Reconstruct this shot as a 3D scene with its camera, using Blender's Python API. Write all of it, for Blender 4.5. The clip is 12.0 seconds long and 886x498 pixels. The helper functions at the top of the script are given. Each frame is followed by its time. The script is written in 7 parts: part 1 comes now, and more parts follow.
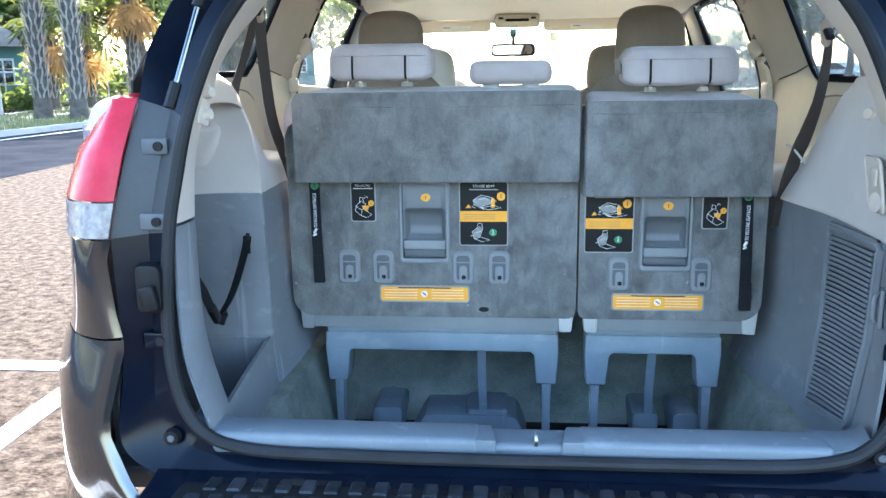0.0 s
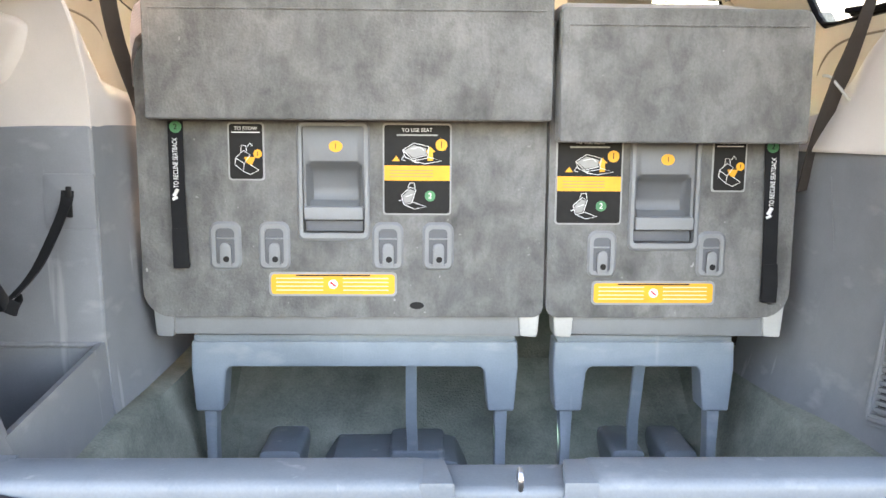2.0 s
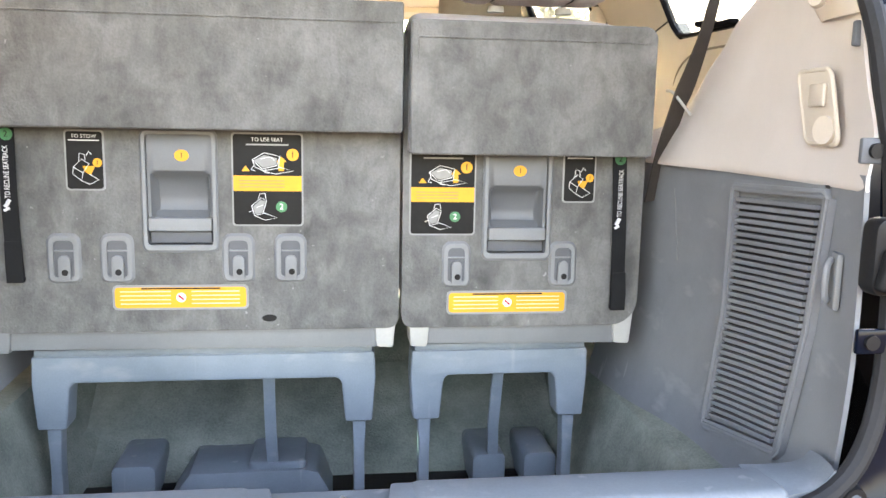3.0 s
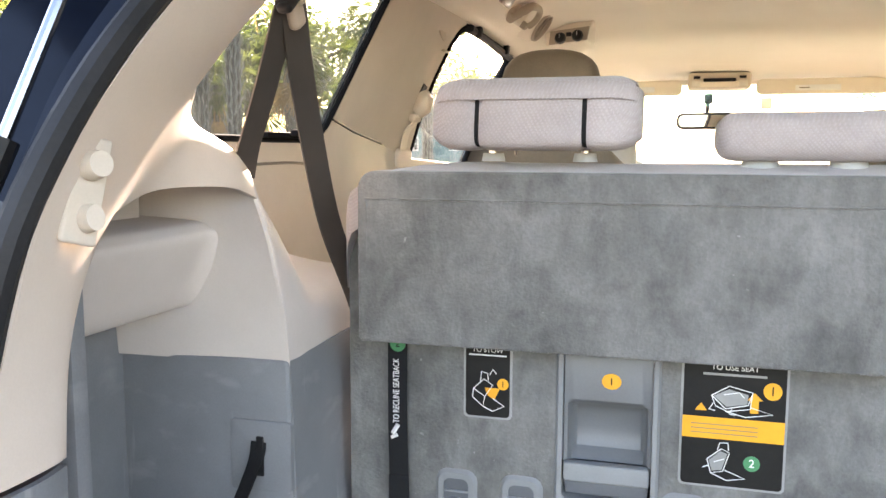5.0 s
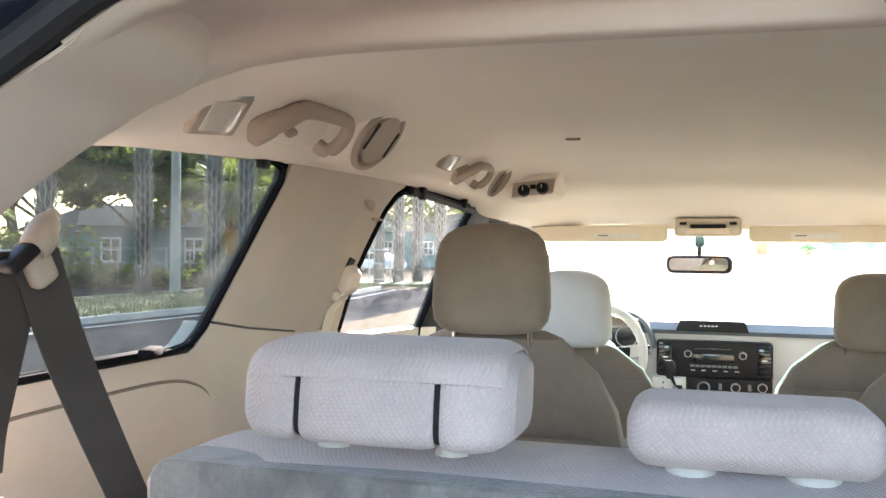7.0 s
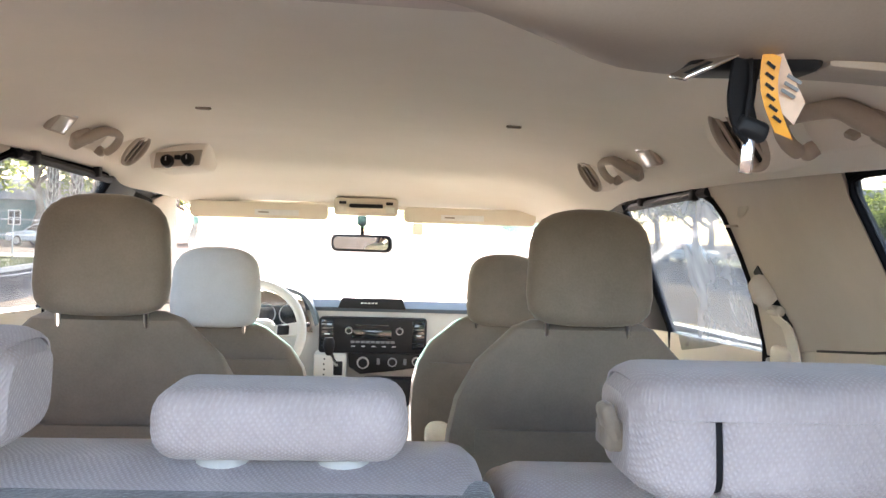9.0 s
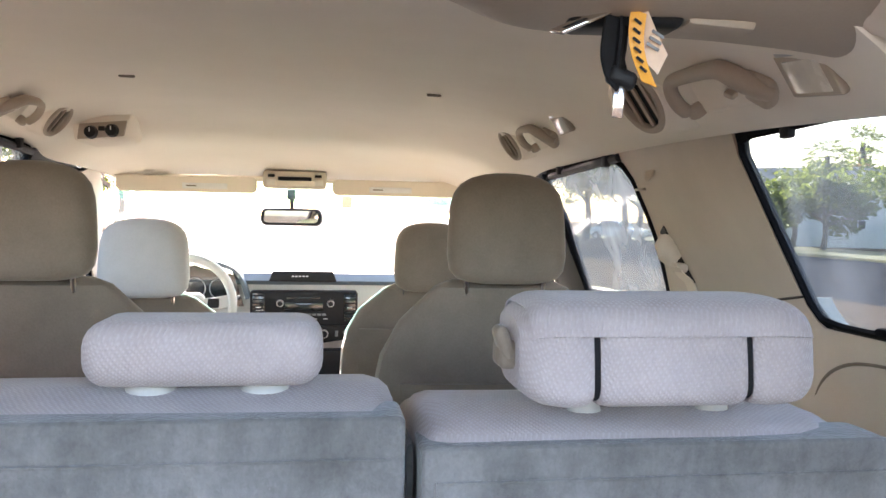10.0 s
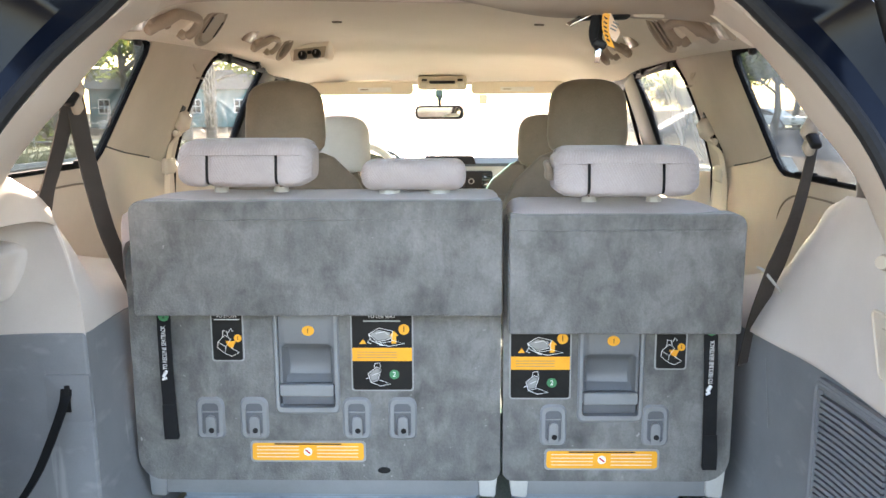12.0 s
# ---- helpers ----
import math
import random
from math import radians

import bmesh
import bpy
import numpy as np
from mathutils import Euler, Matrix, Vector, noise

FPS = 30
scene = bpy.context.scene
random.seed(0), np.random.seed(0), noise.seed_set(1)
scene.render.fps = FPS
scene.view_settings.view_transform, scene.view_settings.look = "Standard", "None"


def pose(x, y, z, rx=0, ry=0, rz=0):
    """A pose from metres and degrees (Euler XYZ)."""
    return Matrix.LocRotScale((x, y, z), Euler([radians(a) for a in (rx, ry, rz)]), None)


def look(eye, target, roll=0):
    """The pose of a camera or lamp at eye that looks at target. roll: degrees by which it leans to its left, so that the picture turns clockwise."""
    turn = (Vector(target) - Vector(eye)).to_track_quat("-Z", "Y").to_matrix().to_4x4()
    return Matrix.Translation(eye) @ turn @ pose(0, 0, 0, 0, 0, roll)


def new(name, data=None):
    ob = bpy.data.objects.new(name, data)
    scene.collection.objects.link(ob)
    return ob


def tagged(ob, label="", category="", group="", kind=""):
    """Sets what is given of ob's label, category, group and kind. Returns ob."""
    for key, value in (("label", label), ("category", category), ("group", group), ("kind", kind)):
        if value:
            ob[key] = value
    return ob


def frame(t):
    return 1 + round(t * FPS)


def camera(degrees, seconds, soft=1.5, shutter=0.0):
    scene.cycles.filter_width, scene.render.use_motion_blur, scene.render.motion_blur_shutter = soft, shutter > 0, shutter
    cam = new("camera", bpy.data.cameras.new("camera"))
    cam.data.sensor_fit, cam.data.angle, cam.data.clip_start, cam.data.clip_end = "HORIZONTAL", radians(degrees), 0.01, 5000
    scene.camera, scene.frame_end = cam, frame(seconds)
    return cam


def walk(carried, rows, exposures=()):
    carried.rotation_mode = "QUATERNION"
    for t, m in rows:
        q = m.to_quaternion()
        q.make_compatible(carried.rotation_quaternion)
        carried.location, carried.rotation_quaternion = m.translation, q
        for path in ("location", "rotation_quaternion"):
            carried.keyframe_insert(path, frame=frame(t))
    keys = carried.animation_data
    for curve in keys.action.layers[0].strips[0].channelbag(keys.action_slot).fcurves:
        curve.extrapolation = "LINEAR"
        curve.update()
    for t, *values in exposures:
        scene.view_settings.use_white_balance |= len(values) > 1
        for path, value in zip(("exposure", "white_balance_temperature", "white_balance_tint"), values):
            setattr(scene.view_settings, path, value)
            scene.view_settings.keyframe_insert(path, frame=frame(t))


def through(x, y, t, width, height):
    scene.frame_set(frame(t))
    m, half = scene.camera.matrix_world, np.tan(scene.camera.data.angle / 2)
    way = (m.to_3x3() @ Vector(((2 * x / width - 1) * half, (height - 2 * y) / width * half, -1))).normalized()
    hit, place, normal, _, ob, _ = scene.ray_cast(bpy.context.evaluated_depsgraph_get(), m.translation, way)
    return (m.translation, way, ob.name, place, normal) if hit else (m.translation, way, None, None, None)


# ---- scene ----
cam = camera(56.8, 12.0)
PATH = [
    (0, (0.009, 0.047, 1.285), (-0.175, 1.993, 0.858), -0.8),
    (0.5, (-0.001, 0.434, 1.124), (-0.479, 2.339, 0.74), -1.1),
    (1, (-0.003, 0.563, 1.02), (-0.548, 2.453, 0.66), -0.3),
    (1.5, (-0.079, 0.575, 0.97), (-0.328, 2.535, 0.651), -0.1),
    (2, (-0.065, 0.587, 1.001), (-0.019, 2.567, 0.72), 0.4),
    (2.5, (-0.007, 0.594, 1.04), (0.271, 2.551, 0.733), 1.1),
    (2.7, (0.007, 0.595, 1.032), (0.341, 2.543, 0.724), 1.1),
    (4.3, (0.119, 0.687, 1.198), (-0.389, 2.588, 0.838), 0.3),
    (4.5, (0.031, 0.801, 1.195), (-0.511, 2.696, 0.856), 0.1),
    (5, (-0.158, 1.037, 1.261), (-0.692, 2.951, 1.022), 0.2),
    (5.5, (-0.137, 1.209, 1.305), (-0.758, 3.105, 1.15), 1.1),
    (6, (-0.097, 1.321, 1.38), (-0.799, 3.193, 1.323), 0.9),
    (6.5, (-0.082, 1.341, 1.429), (-0.77, 3.218, 1.431), 0.3),
    (7, (-0.061, 1.347, 1.424), (-0.639, 3.261, 1.434), 0.4),
    (7.5, (-0.01, 1.369, 1.427), (-0.404, 3.329, 1.427), 0.6),
    (7.7, (0.008, 1.374, 1.428), (-0.306, 3.349, 1.422), 0.8),
    (9.3, (0.074, 1.411, 1.426), (0.278, 3.4, 1.384), 1.7),
    (9.5, (0.08, 1.404, 1.421), (0.315, 3.39, 1.371), 1.6),
    (10, (0.08, 1.341, 1.395), (0.38, 3.317, 1.319), 1.1),
    (10.5, (0.007, 1.157, 1.328), (0.261, 3.138, 1.216), -0.4),
    (11, (-0.013, 0.948, 1.309), (0.129, 2.938, 1.166), -0.7),
    (11.5, (0.056, 0.679, 1.369), (0.081, 2.667, 1.145), -0.2),
    (12, (0.074, 0.513, 1.397), (0.032, 2.484, 1.063), -0.3),
]
walk(cam, [(t, look(eye, target, roll)) for t, eye, target, roll in PATH],
     [(0, 3.25, 5400, 11), (0.5, 3.5, 6050, 14), (1.0, 3.65, 6200, 15), (1.5, 3.85, 7100, 20), (2.5, 4.05, 7900, 25), (4.5, 3.78, 7300, 23), (5.5, 3.52, 6850, 22), (6.5, 3.5, 6200, 19), (9.5, 3.45, 6150, 24), (10.5, 3.40, 6300, 24), (12, 3.5, 6700, 20)])

# ---------------------------------------------------------------- world, sun
world = bpy.data.worlds.new("sky")
scene.world = world
world.use_nodes = True
wn = world.node_tree.nodes
sky = wn.new("ShaderNodeTexSky")
sky.sky_type, sky.sun_disc = "NISHITA", False
SUN_EL, SUN_AZ = 23.0, -9.0          # degrees above the ground; to the right of straight ahead
sky.sun_elevation, sky.sun_rotation = radians(SUN_EL), radians(SUN_AZ)
sky.air_density, sky.dust_density = 1.2, 2.0
world.node_tree.links.new(sky.outputs[0], wn["Background"].inputs[0])
wn["Background"].inputs[1].default_value = 0.15
sun = new("sun", bpy.data.lights.new("sun", "SUN"))
sun.data.energy, sun.data.angle, sun.data.color = 5.0, radians(0.6), (1.0, 0.9, 0.76)
d = Vector((math.sin(radians(SUN_AZ)) * math.cos(radians(SUN_EL)), math.cos(radians(SUN_AZ)) * math.cos(radians(SUN_EL)), math.sin(radians(SUN_EL))))
sun.matrix_basis = look(d * 60, (0, 0, 0))

# ---------------------------------------------------------------- materials


def nodes_of(name):
    m = bpy.data.materials.new(name)
    m.use_nodes = True
    t = m.node_tree
    return m, t, t.nodes, t.links, t.nodes["Principled BSDF"]


def surface(name, low, high, rough=0.6, scale=8.0, fine=120.0, bump=0.15, metal=0.0, stretch=(1, 1, 1), coat=0.0, sheen=0.0, depth=0.002, contrast=(0.3, 0.7), rough_var=0.12, spec=0.5):
    """Base colour between two tones, mottled at two scales, with fine relief."""
    m, t, n, l, b = nodes_of(name)
    co = n.new("ShaderNodeTexCoord")
    mp = n.new("ShaderNodeMapping")
    mp.inputs["Scale"].default_value = stretch
    l.new(co.outputs["Object"], mp.inputs[0])
    big = n.new("ShaderNodeTexNoise")
    big.inputs["Scale"].default_value, big.inputs["Detail"].default_value, big.inputs["Roughness"].default_value = scale, 5, 0.62
    small = n.new("ShaderNodeTexNoise")
    small.inputs["Scale"].default_value, small.inputs["Detail"].default_value = fine, 3
    l.new(mp.outputs[0], big.inputs[0])
    l.new(mp.outputs[0], small.inputs[0])
    mix = n.new("ShaderNodeMath")
    mix.operation = "MULTIPLY_ADD"
    l.new(small.outputs[0], mix.inputs[0])
    mix.inputs[1].default_value = 0.3
    off = n.new("ShaderNodeMath")
    off.operation = "MULTIPLY_ADD"
    l.new(big.outputs[0], off.inputs[0])
    off.inputs[1].default_value, off.inputs[2].default_value = 1.0, -0.15
    l.new(off.outputs[0], mix.inputs[2])
    ramp = n.new("ShaderNodeValToRGB")
    ramp.color_ramp.elements[0].position, ramp.color_ramp.elements[1].position = contrast
    ramp.color_ramp.elements[0].color, ramp.color_ramp.elements[1].color = (*low, 1), (*high, 1)
    l.new(mix.outputs[0], ramp.inputs[0])
    l.new(ramp.outputs[0], b.inputs["Base Color"])
    rr = n.new("ShaderNodeMath")
    rr.operation = "MULTIPLY_ADD"
    l.new(big.outputs[0], rr.inputs[0])
    rr.inputs[1].default_value, rr.inputs[2].default_value = rough_var * 2, rough - rough_var
    l.new(rr.outputs[0], b.inputs["Roughness"])
    bp = n.new("ShaderNodeBump")
    bp.inputs["Strength"].default_value, bp.inputs["Distance"].default_value = bump, depth
    l.new(small.outputs[0], bp.inputs["Height"])
    l.new(bp.outputs[0], b.inputs["Normal"])
    b.inputs["Metallic"].default_value, b.inputs["Coat Weight"].default_value = metal, coat
    b.inputs["Specular IOR Level"].default_value = spec
    if sheen:
        b.inputs["Sheen Weight"].default_value, b.inputs["Sheen Roughness"].default_value = sheen, 0.4
    return m


def velour(name, low, high):
    """Brushed grey pile: cloudy smudges, darker rubbed marks and a fine upright nap."""
    m = surface(name, low, high, 0.95, 9.0, 260, 0.6, sheen=0.35, depth=0.003, contrast=(0.22, 0.78), spec=0.08)
    n, l = m.node_tree.nodes, m.node_tree.links
    b = n["Principled BSDF"]
    co = n.new("ShaderNodeTexCoord")
    src = b.inputs["Base Color"].links[0].from_socket
    for scale, stretch, lo, hi, amount in ((11.0, (1, 1, 0.85), 0.45, 0.66, 0.32), (26.0, (1, 1, 0.7), 0.46, 0.70, 0.22), (4.5, (1, 1, 0.6), 0.42, 0.66, 0.30), (110.0, (1, 1, 0.14), 0.3, 0.7, 0.08), (260.0, (1, 1, 0.6), 0.35, 0.65, 0.10)):
        mp = n.new("ShaderNodeMapping")
        mp.inputs["Scale"].default_value = stretch
        l.new(co.outputs["Object"], mp.inputs[0])
        no = n.new("ShaderNodeTexNoise")
        no.inputs["Scale"].default_value, no.inputs["Detail"].default_value, no.inputs["Distortion"].default_value = scale, 6, 0.8
        l.new(mp.outputs[0], no.inputs[0])
        mr = n.new("ShaderNodeMapRange")
        mr.inputs[1].default_value, mr.inputs[2].default_value, mr.inputs[3].default_value, mr.inputs[4].default_value = lo, hi, 1.0, 1.0 - amount
        l.new(no.outputs[0], mr.inputs[0])
        mx = n.new("ShaderNodeMix")
        mx.data_type, mx.blend_type = "RGBA", "MULTIPLY"
        mx.inputs[0].default_value = 1.0
        l.new(src, mx.inputs[6])
        l.new(mr.outputs[0], mx.inputs[7])
        src = mx.outputs[2]
    l.new(src, b.inputs["Base Color"])
    return m


def weave(name, low, high, cell=0.0030, rough=0.9):
    """Light cloth with a small raised diamond rib."""
    m = surface(name, low, high, rough, 9, 300, 0.1, sheen=0.25, spec=0.2)
    n, l = m.node_tree.nodes, m.node_tree.links
    b = n["Principled BSDF"]
    co = n.new("ShaderNodeTexCoord")
    waves = []
    for turn in ((0.0, 0.61, 0.80), (0.35, -0.61, -0.72)):
        mp = n.new("ShaderNodeMapping")
        mp.inputs["Rotation"].default_value = turn
        l.new(co.outputs["Object"], mp.inputs[0])
        w = n.new("ShaderNodeTexWave")
        w.inputs["Scale"].default_value, w.inputs["Distortion"].default_value, w.inputs["Detail"].default_value = 0.314 / cell, 2.2, 2
        w.inputs["Detail Scale"].default_value = 1.4
        l.new(mp.outputs[0], w.inputs[0])
        waves.append(w)
    mu = n.new("ShaderNodeMath")
    mu.operation = "MULTIPLY"
    l.new(waves[0].outputs[1], mu.inputs[0])
    l.new(waves[1].outputs[1], mu.inputs[1])
    bp = n.new("ShaderNodeBump")
    bp.inputs["Strength"].default_value, bp.inputs["Distance"].default_value = 0.5, 0.0012
    l.new(mu.outputs[0], bp.inputs["Height"])
    l.new(b.inputs["Normal"].links[0].from_socket, bp.inputs["Normal"])
    l.new(bp.outputs[0], b.inputs["Normal"])
    src = b.inputs["Base Color"].links[0].from_socket
    mr = n.new("ShaderNodeMapRange")
    mr.inputs[3].default_value, mr.inputs[4].default_value = 0.93, 1.05
    l.new(mu.outputs[0], mr.inputs[0])
    mx = n.new("ShaderNodeMix")
    mx.data_type, mx.blend_type = "RGBA", "MULTIPLY"
    mx.inputs[0].default_value = 1.0
    l.new(src, mx.inputs[6])
    l.new(mr.outputs[0], mx.inputs[7])
    l.new(mx.outputs[2], b.inputs["Base Color"])
    return m


def glass(name, tint, dust=0.06, dust_scale=3.0):
    m, t, n, l, b = nodes_of(name)
    n.remove(b)
    tr = n.new("ShaderNodeBsdfTransparent")
    tr.inputs[0].default_value = (*tint, 1)
    gl = n.new("ShaderNodeBsdfGlossy")
    gl.inputs["Roughness"].default_value = 0.02
    fr = n.new("ShaderNodeLayerWeight")
    fr.inputs[0].default_value = 0.5
    pw = n.new("ShaderNodeMath")
    pw.operation = "POWER"
    l.new(fr.outputs["Facing"], pw.inputs[0])
    pw.inputs[1].default_value = 4.0
    ad = n.new("ShaderNodeMath")
    ad.operation = "MULTIPLY_ADD"
    l.new(pw.outputs[0], ad.inputs[0])
    ad.inputs[1].default_value, ad.inputs[2].default_value = 0.22, 0.025
    mx = n.new("ShaderNodeMixShader")
    l.new(ad.outputs[0], mx.inputs[0])
    l.new(tr.outputs[0], mx.inputs[1])
    l.new(gl.outputs[0], mx.inputs[2])
    du = n.new("ShaderNodeBsdfTranslucent")
    du.inputs[0].default_value = (0.75, 0.72, 0.66, 1)
    co = n.new("ShaderNodeTexCoord")
    no = n.new("ShaderNodeTexNoise")
    no.inputs["Scale"].default_value, no.inputs["Detail"].default_value, no.inputs["Distortion"].default_value = dust_scale, 6, 1.5
    l.new(co.outputs["Object"], no.inputs[0])
    mr = n.new("ShaderNodeMapRange")
    mr.inputs[1].default_value, mr.inputs[2].default_value, mr.inputs[3].default_value, mr.inputs[4].default_value = 0.35, 0.75, dust * 0.2, dust * 2
    l.new(no.outputs[0], mr.inputs[0])
    m2 = n.new("ShaderNodeMixShader")
    l.new(mr.outputs[0], m2.inputs[0])
    l.new(mx.outputs[0], m2.inputs[1])
    l.new(du.outputs[0], m2.inputs[2])
    back = n.new("ShaderNodeBsdfDiffuse")
    back.inputs[0].default_value = (0.70, 0.66, 0.58, 1)
    both = n.new("ShaderNodeMixShader")
    both.inputs[0].default_value = 0.45
    l.new(du.outputs[0], both.inputs[1])
    l.new(back.outputs[0], both.inputs[2])
    l.new(both.outputs[0], m2.inputs[2])
    l.new(m2.outputs[0], n["Material Output"].inputs[0])
    return m


def leafy(name, low, high, through):
    """Leaves: a dull upper side, and light let through from behind."""
    m = surface(name, low, high, 0.55, 1.2, 9, 0.1, spec=0.3)
    n, l = m.node_tree.nodes, m.node_tree.links
    tr = n.new("ShaderNodeBsdfTranslucent")
    tr.inputs[0].default_value = (*through, 1)
    mx = n.new("ShaderNodeMixShader")
    mx.inputs[0].default_value = 0.45
    l.new(n["Principled BSDF"].outputs[0], mx.inputs[1])
    l.new(tr.outputs[0], mx.inputs[2])
    l.new(mx.outputs[0], n["Material Output"].inputs[0])
    return m


def scuffed(m, amount=0.35, scale=26.0):
    """Thin pale scratches and rubbed marks over a plastic surface."""
    n, l = m.node_tree.nodes, m.node_tree.links
    b = n["Principled BSDF"]
    co = n.new("ShaderNodeTexCoord")
    for turn, stretch, lo, hi in (((0.3, 0.2, 0.5), (1, 1, 0.08), 0.66, 0.72), ((0.2, 0.9, 0.1), (0.5, 0.5, 1), 0.60, 0.80)):
        mp = n.new("ShaderNodeMapping")
        mp.inputs["Rotation"].default_value, mp.inputs["Scale"].default_value = turn, stretch
        l.new(co.outputs["Object"], mp.inputs[0])
        no = n.new("ShaderNodeTexNoise")
        no.inputs["Scale"].default_value, no.inputs["Detail"].default_value = scale, 4
        l.new(mp.outputs[0], no.inputs[0])
        mr = n.new("ShaderNodeMapRange")
        mr.inputs[1].default_value, mr.inputs[2].default_value, mr.inputs[3].default_value, mr.inputs[4].default_value = lo, hi, 0.0, amount
        l.new(no.outputs[0], mr.inputs[0])
        mx = n.new("ShaderNodeMix")
        mx.data_type = "RGBA"
        l.new(mr.outputs[0], mx.inputs[0])
        l.new(b.inputs["Base Color"].links[0].from_socket, mx.inputs[6])
        mx.inputs[7].default_value = (0.42, 0.42, 0.42, 1)
        l.new(mx.outputs[2], b.inputs["Base Color"])
    return m


def linted(m):
    """Small pale specks caught in the pile."""
    n, l = m.node_tree.nodes, m.node_tree.links
    b = n["Principled BSDF"]
    co = n.new("ShaderNodeTexCoord")
    no = n.new("ShaderNodeTexNoise")
    no.inputs["Scale"].default_value, no.inputs["Detail"].default_value = 75, 2
    l.new(co.outputs["Object"], no.inputs[0])
    mr = n.new("ShaderNodeMapRange")
    mr.inputs[1].default_value, mr.inputs[2].default_value, mr.inputs[3].default_value, mr.inputs[4].default_value = 0.735, 0.78, 0.0, 0.45
    l.new(no.outputs[0], mr.inputs[0])
    mx = n.new("ShaderNodeMix")
    mx.data_type = "RGBA"
    l.new(mr.outputs[0], mx.inputs[0])
    l.new(b.inputs["Base Color"].links[0].from_socket, mx.inputs[6])
    mx.inputs[7].default_value = (0.45, 0.44, 0.42, 1)
    l.new(mx.outputs[2], b.inputs["Base Color"])
    return m


M = {}
M["carpet"] = velour("grey_velour", (0.158, 0.157, 0.150), (0.275, 0.270, 0.257))
M["floor_carpet"] = surface("dark_carpet", (0.125, 0.142, 0.124), (0.30, 0.32, 0.275), 0.97, 7, 200, 0.7, depth=0.004, spec=0.1)
M["cloth"] = weave("pale_cloth", (0.355, 0.311, 0.302), (0.455, 0.405, 0.392))
M["tan_cloth"] = surface("taupe_cloth", (0.185, 0.152, 0.116), (0.255, 0.210, 0.163), 0.85, 6, 260, 0.25, sheen=0.2, spec=0.2)
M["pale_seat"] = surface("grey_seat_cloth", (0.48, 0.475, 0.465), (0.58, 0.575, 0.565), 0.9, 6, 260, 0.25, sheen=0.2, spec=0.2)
M["taupe"] = surface("taupe_plastic", (0.40, 0.335, 0.265), (0.47, 0.395, 0.315), 0.5, 5, 420, 0.12, depth=0.0008, spec=0.35)
M["cream"] = surface("cream_plastic", (0.57, 0.495, 0.41), (0.65, 0.57, 0.48), 0.6, 5, 420, 0.12, depth=0.0008, spec=0.3)
M["light_trim"] = surface("pale_grey_plastic", (0.57, 0.51, 0.465), (0.64, 0.575, 0.53), 0.58, 5, 420, 0.12, depth=0.0008, spec=0.3)
M["beige_trim"] = surface("beige_plastic", (0.64, 0.545, 0.465), (0.71, 0.61, 0.525), 0.58, 5, 420, 0.12, depth=0.0008, spec=0.3)
M["dark_trim"] = surface("grey_plastic", (0.165, 0.171, 0.183), (0.215, 0.222, 0.234), 0.5, 6, 420, 0.15, depth=0.0008, spec=0.4)
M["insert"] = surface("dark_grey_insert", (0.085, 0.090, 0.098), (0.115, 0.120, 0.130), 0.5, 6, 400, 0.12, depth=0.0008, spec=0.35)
M["mid_grey"] = surface("mid_grey_plastic", (0.17, 0.175, 0.18), (0.22, 0.225, 0.23), 0.5, 6, 400, 0.12, depth=0.0008)
# Darker than the handle frame: the hollow's shade is put into this grey.
M["cup_grey"] = surface("cup_shade_plastic", (0.120, 0.124, 0.128), (0.155, 0.160, 0.166), 0.48, 6, 400, 0.12, depth=0.0008)
M["blue_grey"] = surface("slate_plastic", (0.155, 0.185, 0.215), (0.22, 0.255, 0.29), 0.48, 6, 300, 0.12, depth=0.0008)
M["sill"] = surface("sill_plastic", (0.115, 0.135, 0.155), (0.17, 0.19, 0.21), 0.48, 6, 300, 0.14, depth=0.0008)
M["headliner"] = surface("headliner_cloth", (0.86, 0.79, 0.69), (0.90, 0.83, 0.735), 0.95, 4, 350, 0.25, depth=0.001, spec=0.1)
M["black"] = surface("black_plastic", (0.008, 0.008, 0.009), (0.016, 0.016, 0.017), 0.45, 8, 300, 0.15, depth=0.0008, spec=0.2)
M["frit"] = surface("black_window_border", (0.006, 0.006, 0.007), (0.010, 0.010, 0.011), 0.85, 8, 300, 0.1, depth=0.0006, spec=0.05)
M["rubber"] = surface("rubber_seal", (0.013, 0.013, 0.014), (0.025, 0.025, 0.027), 0.6, 10, 260, 0.2, depth=0.001, spec=0.25)
M["belt"] = surface("belt_webbing", (0.042, 0.034, 0.029), (0.065, 0.053, 0.045), 0.75, 10, 900, 0.4, depth=0.0008, stretch=(1, 1, 2.5))
M["strap"] = surface("black_webbing", (0.009, 0.009, 0.010), (0.018, 0.018, 0.019), 0.8, 10, 900, 0.4, depth=0.0008, spec=0.15)
M["paint"] = surface("black_paint", (0.008, 0.009, 0.011), (0.014, 0.015, 0.017), 0.12, 3, 60, 0.01, coat=1.0, rough_var=0.04, spec=0.8)
M["jamb"] = surface("jamb_paint", (0.0025, 0.004, 0.009), (0.005, 0.008, 0.016), 0.16, 9, 80, 0.05, rough_var=0.08, spec=0.15)
M["gate"] = surface("navy_black_paint", (0.008, 0.015, 0.042), (0.016, 0.028, 0.080), 0.2, 5, 60, 0.05, coat=0.6, rough_var=0.08, spec=0.5)
M["step_rib"] = surface("worn_step_plastic", (0.008, 0.009, 0.011), (0.036, 0.039, 0.045), 0.3, 22, 150, 0.2, depth=0.001, contrast=(0.40, 0.62), spec=0.35)
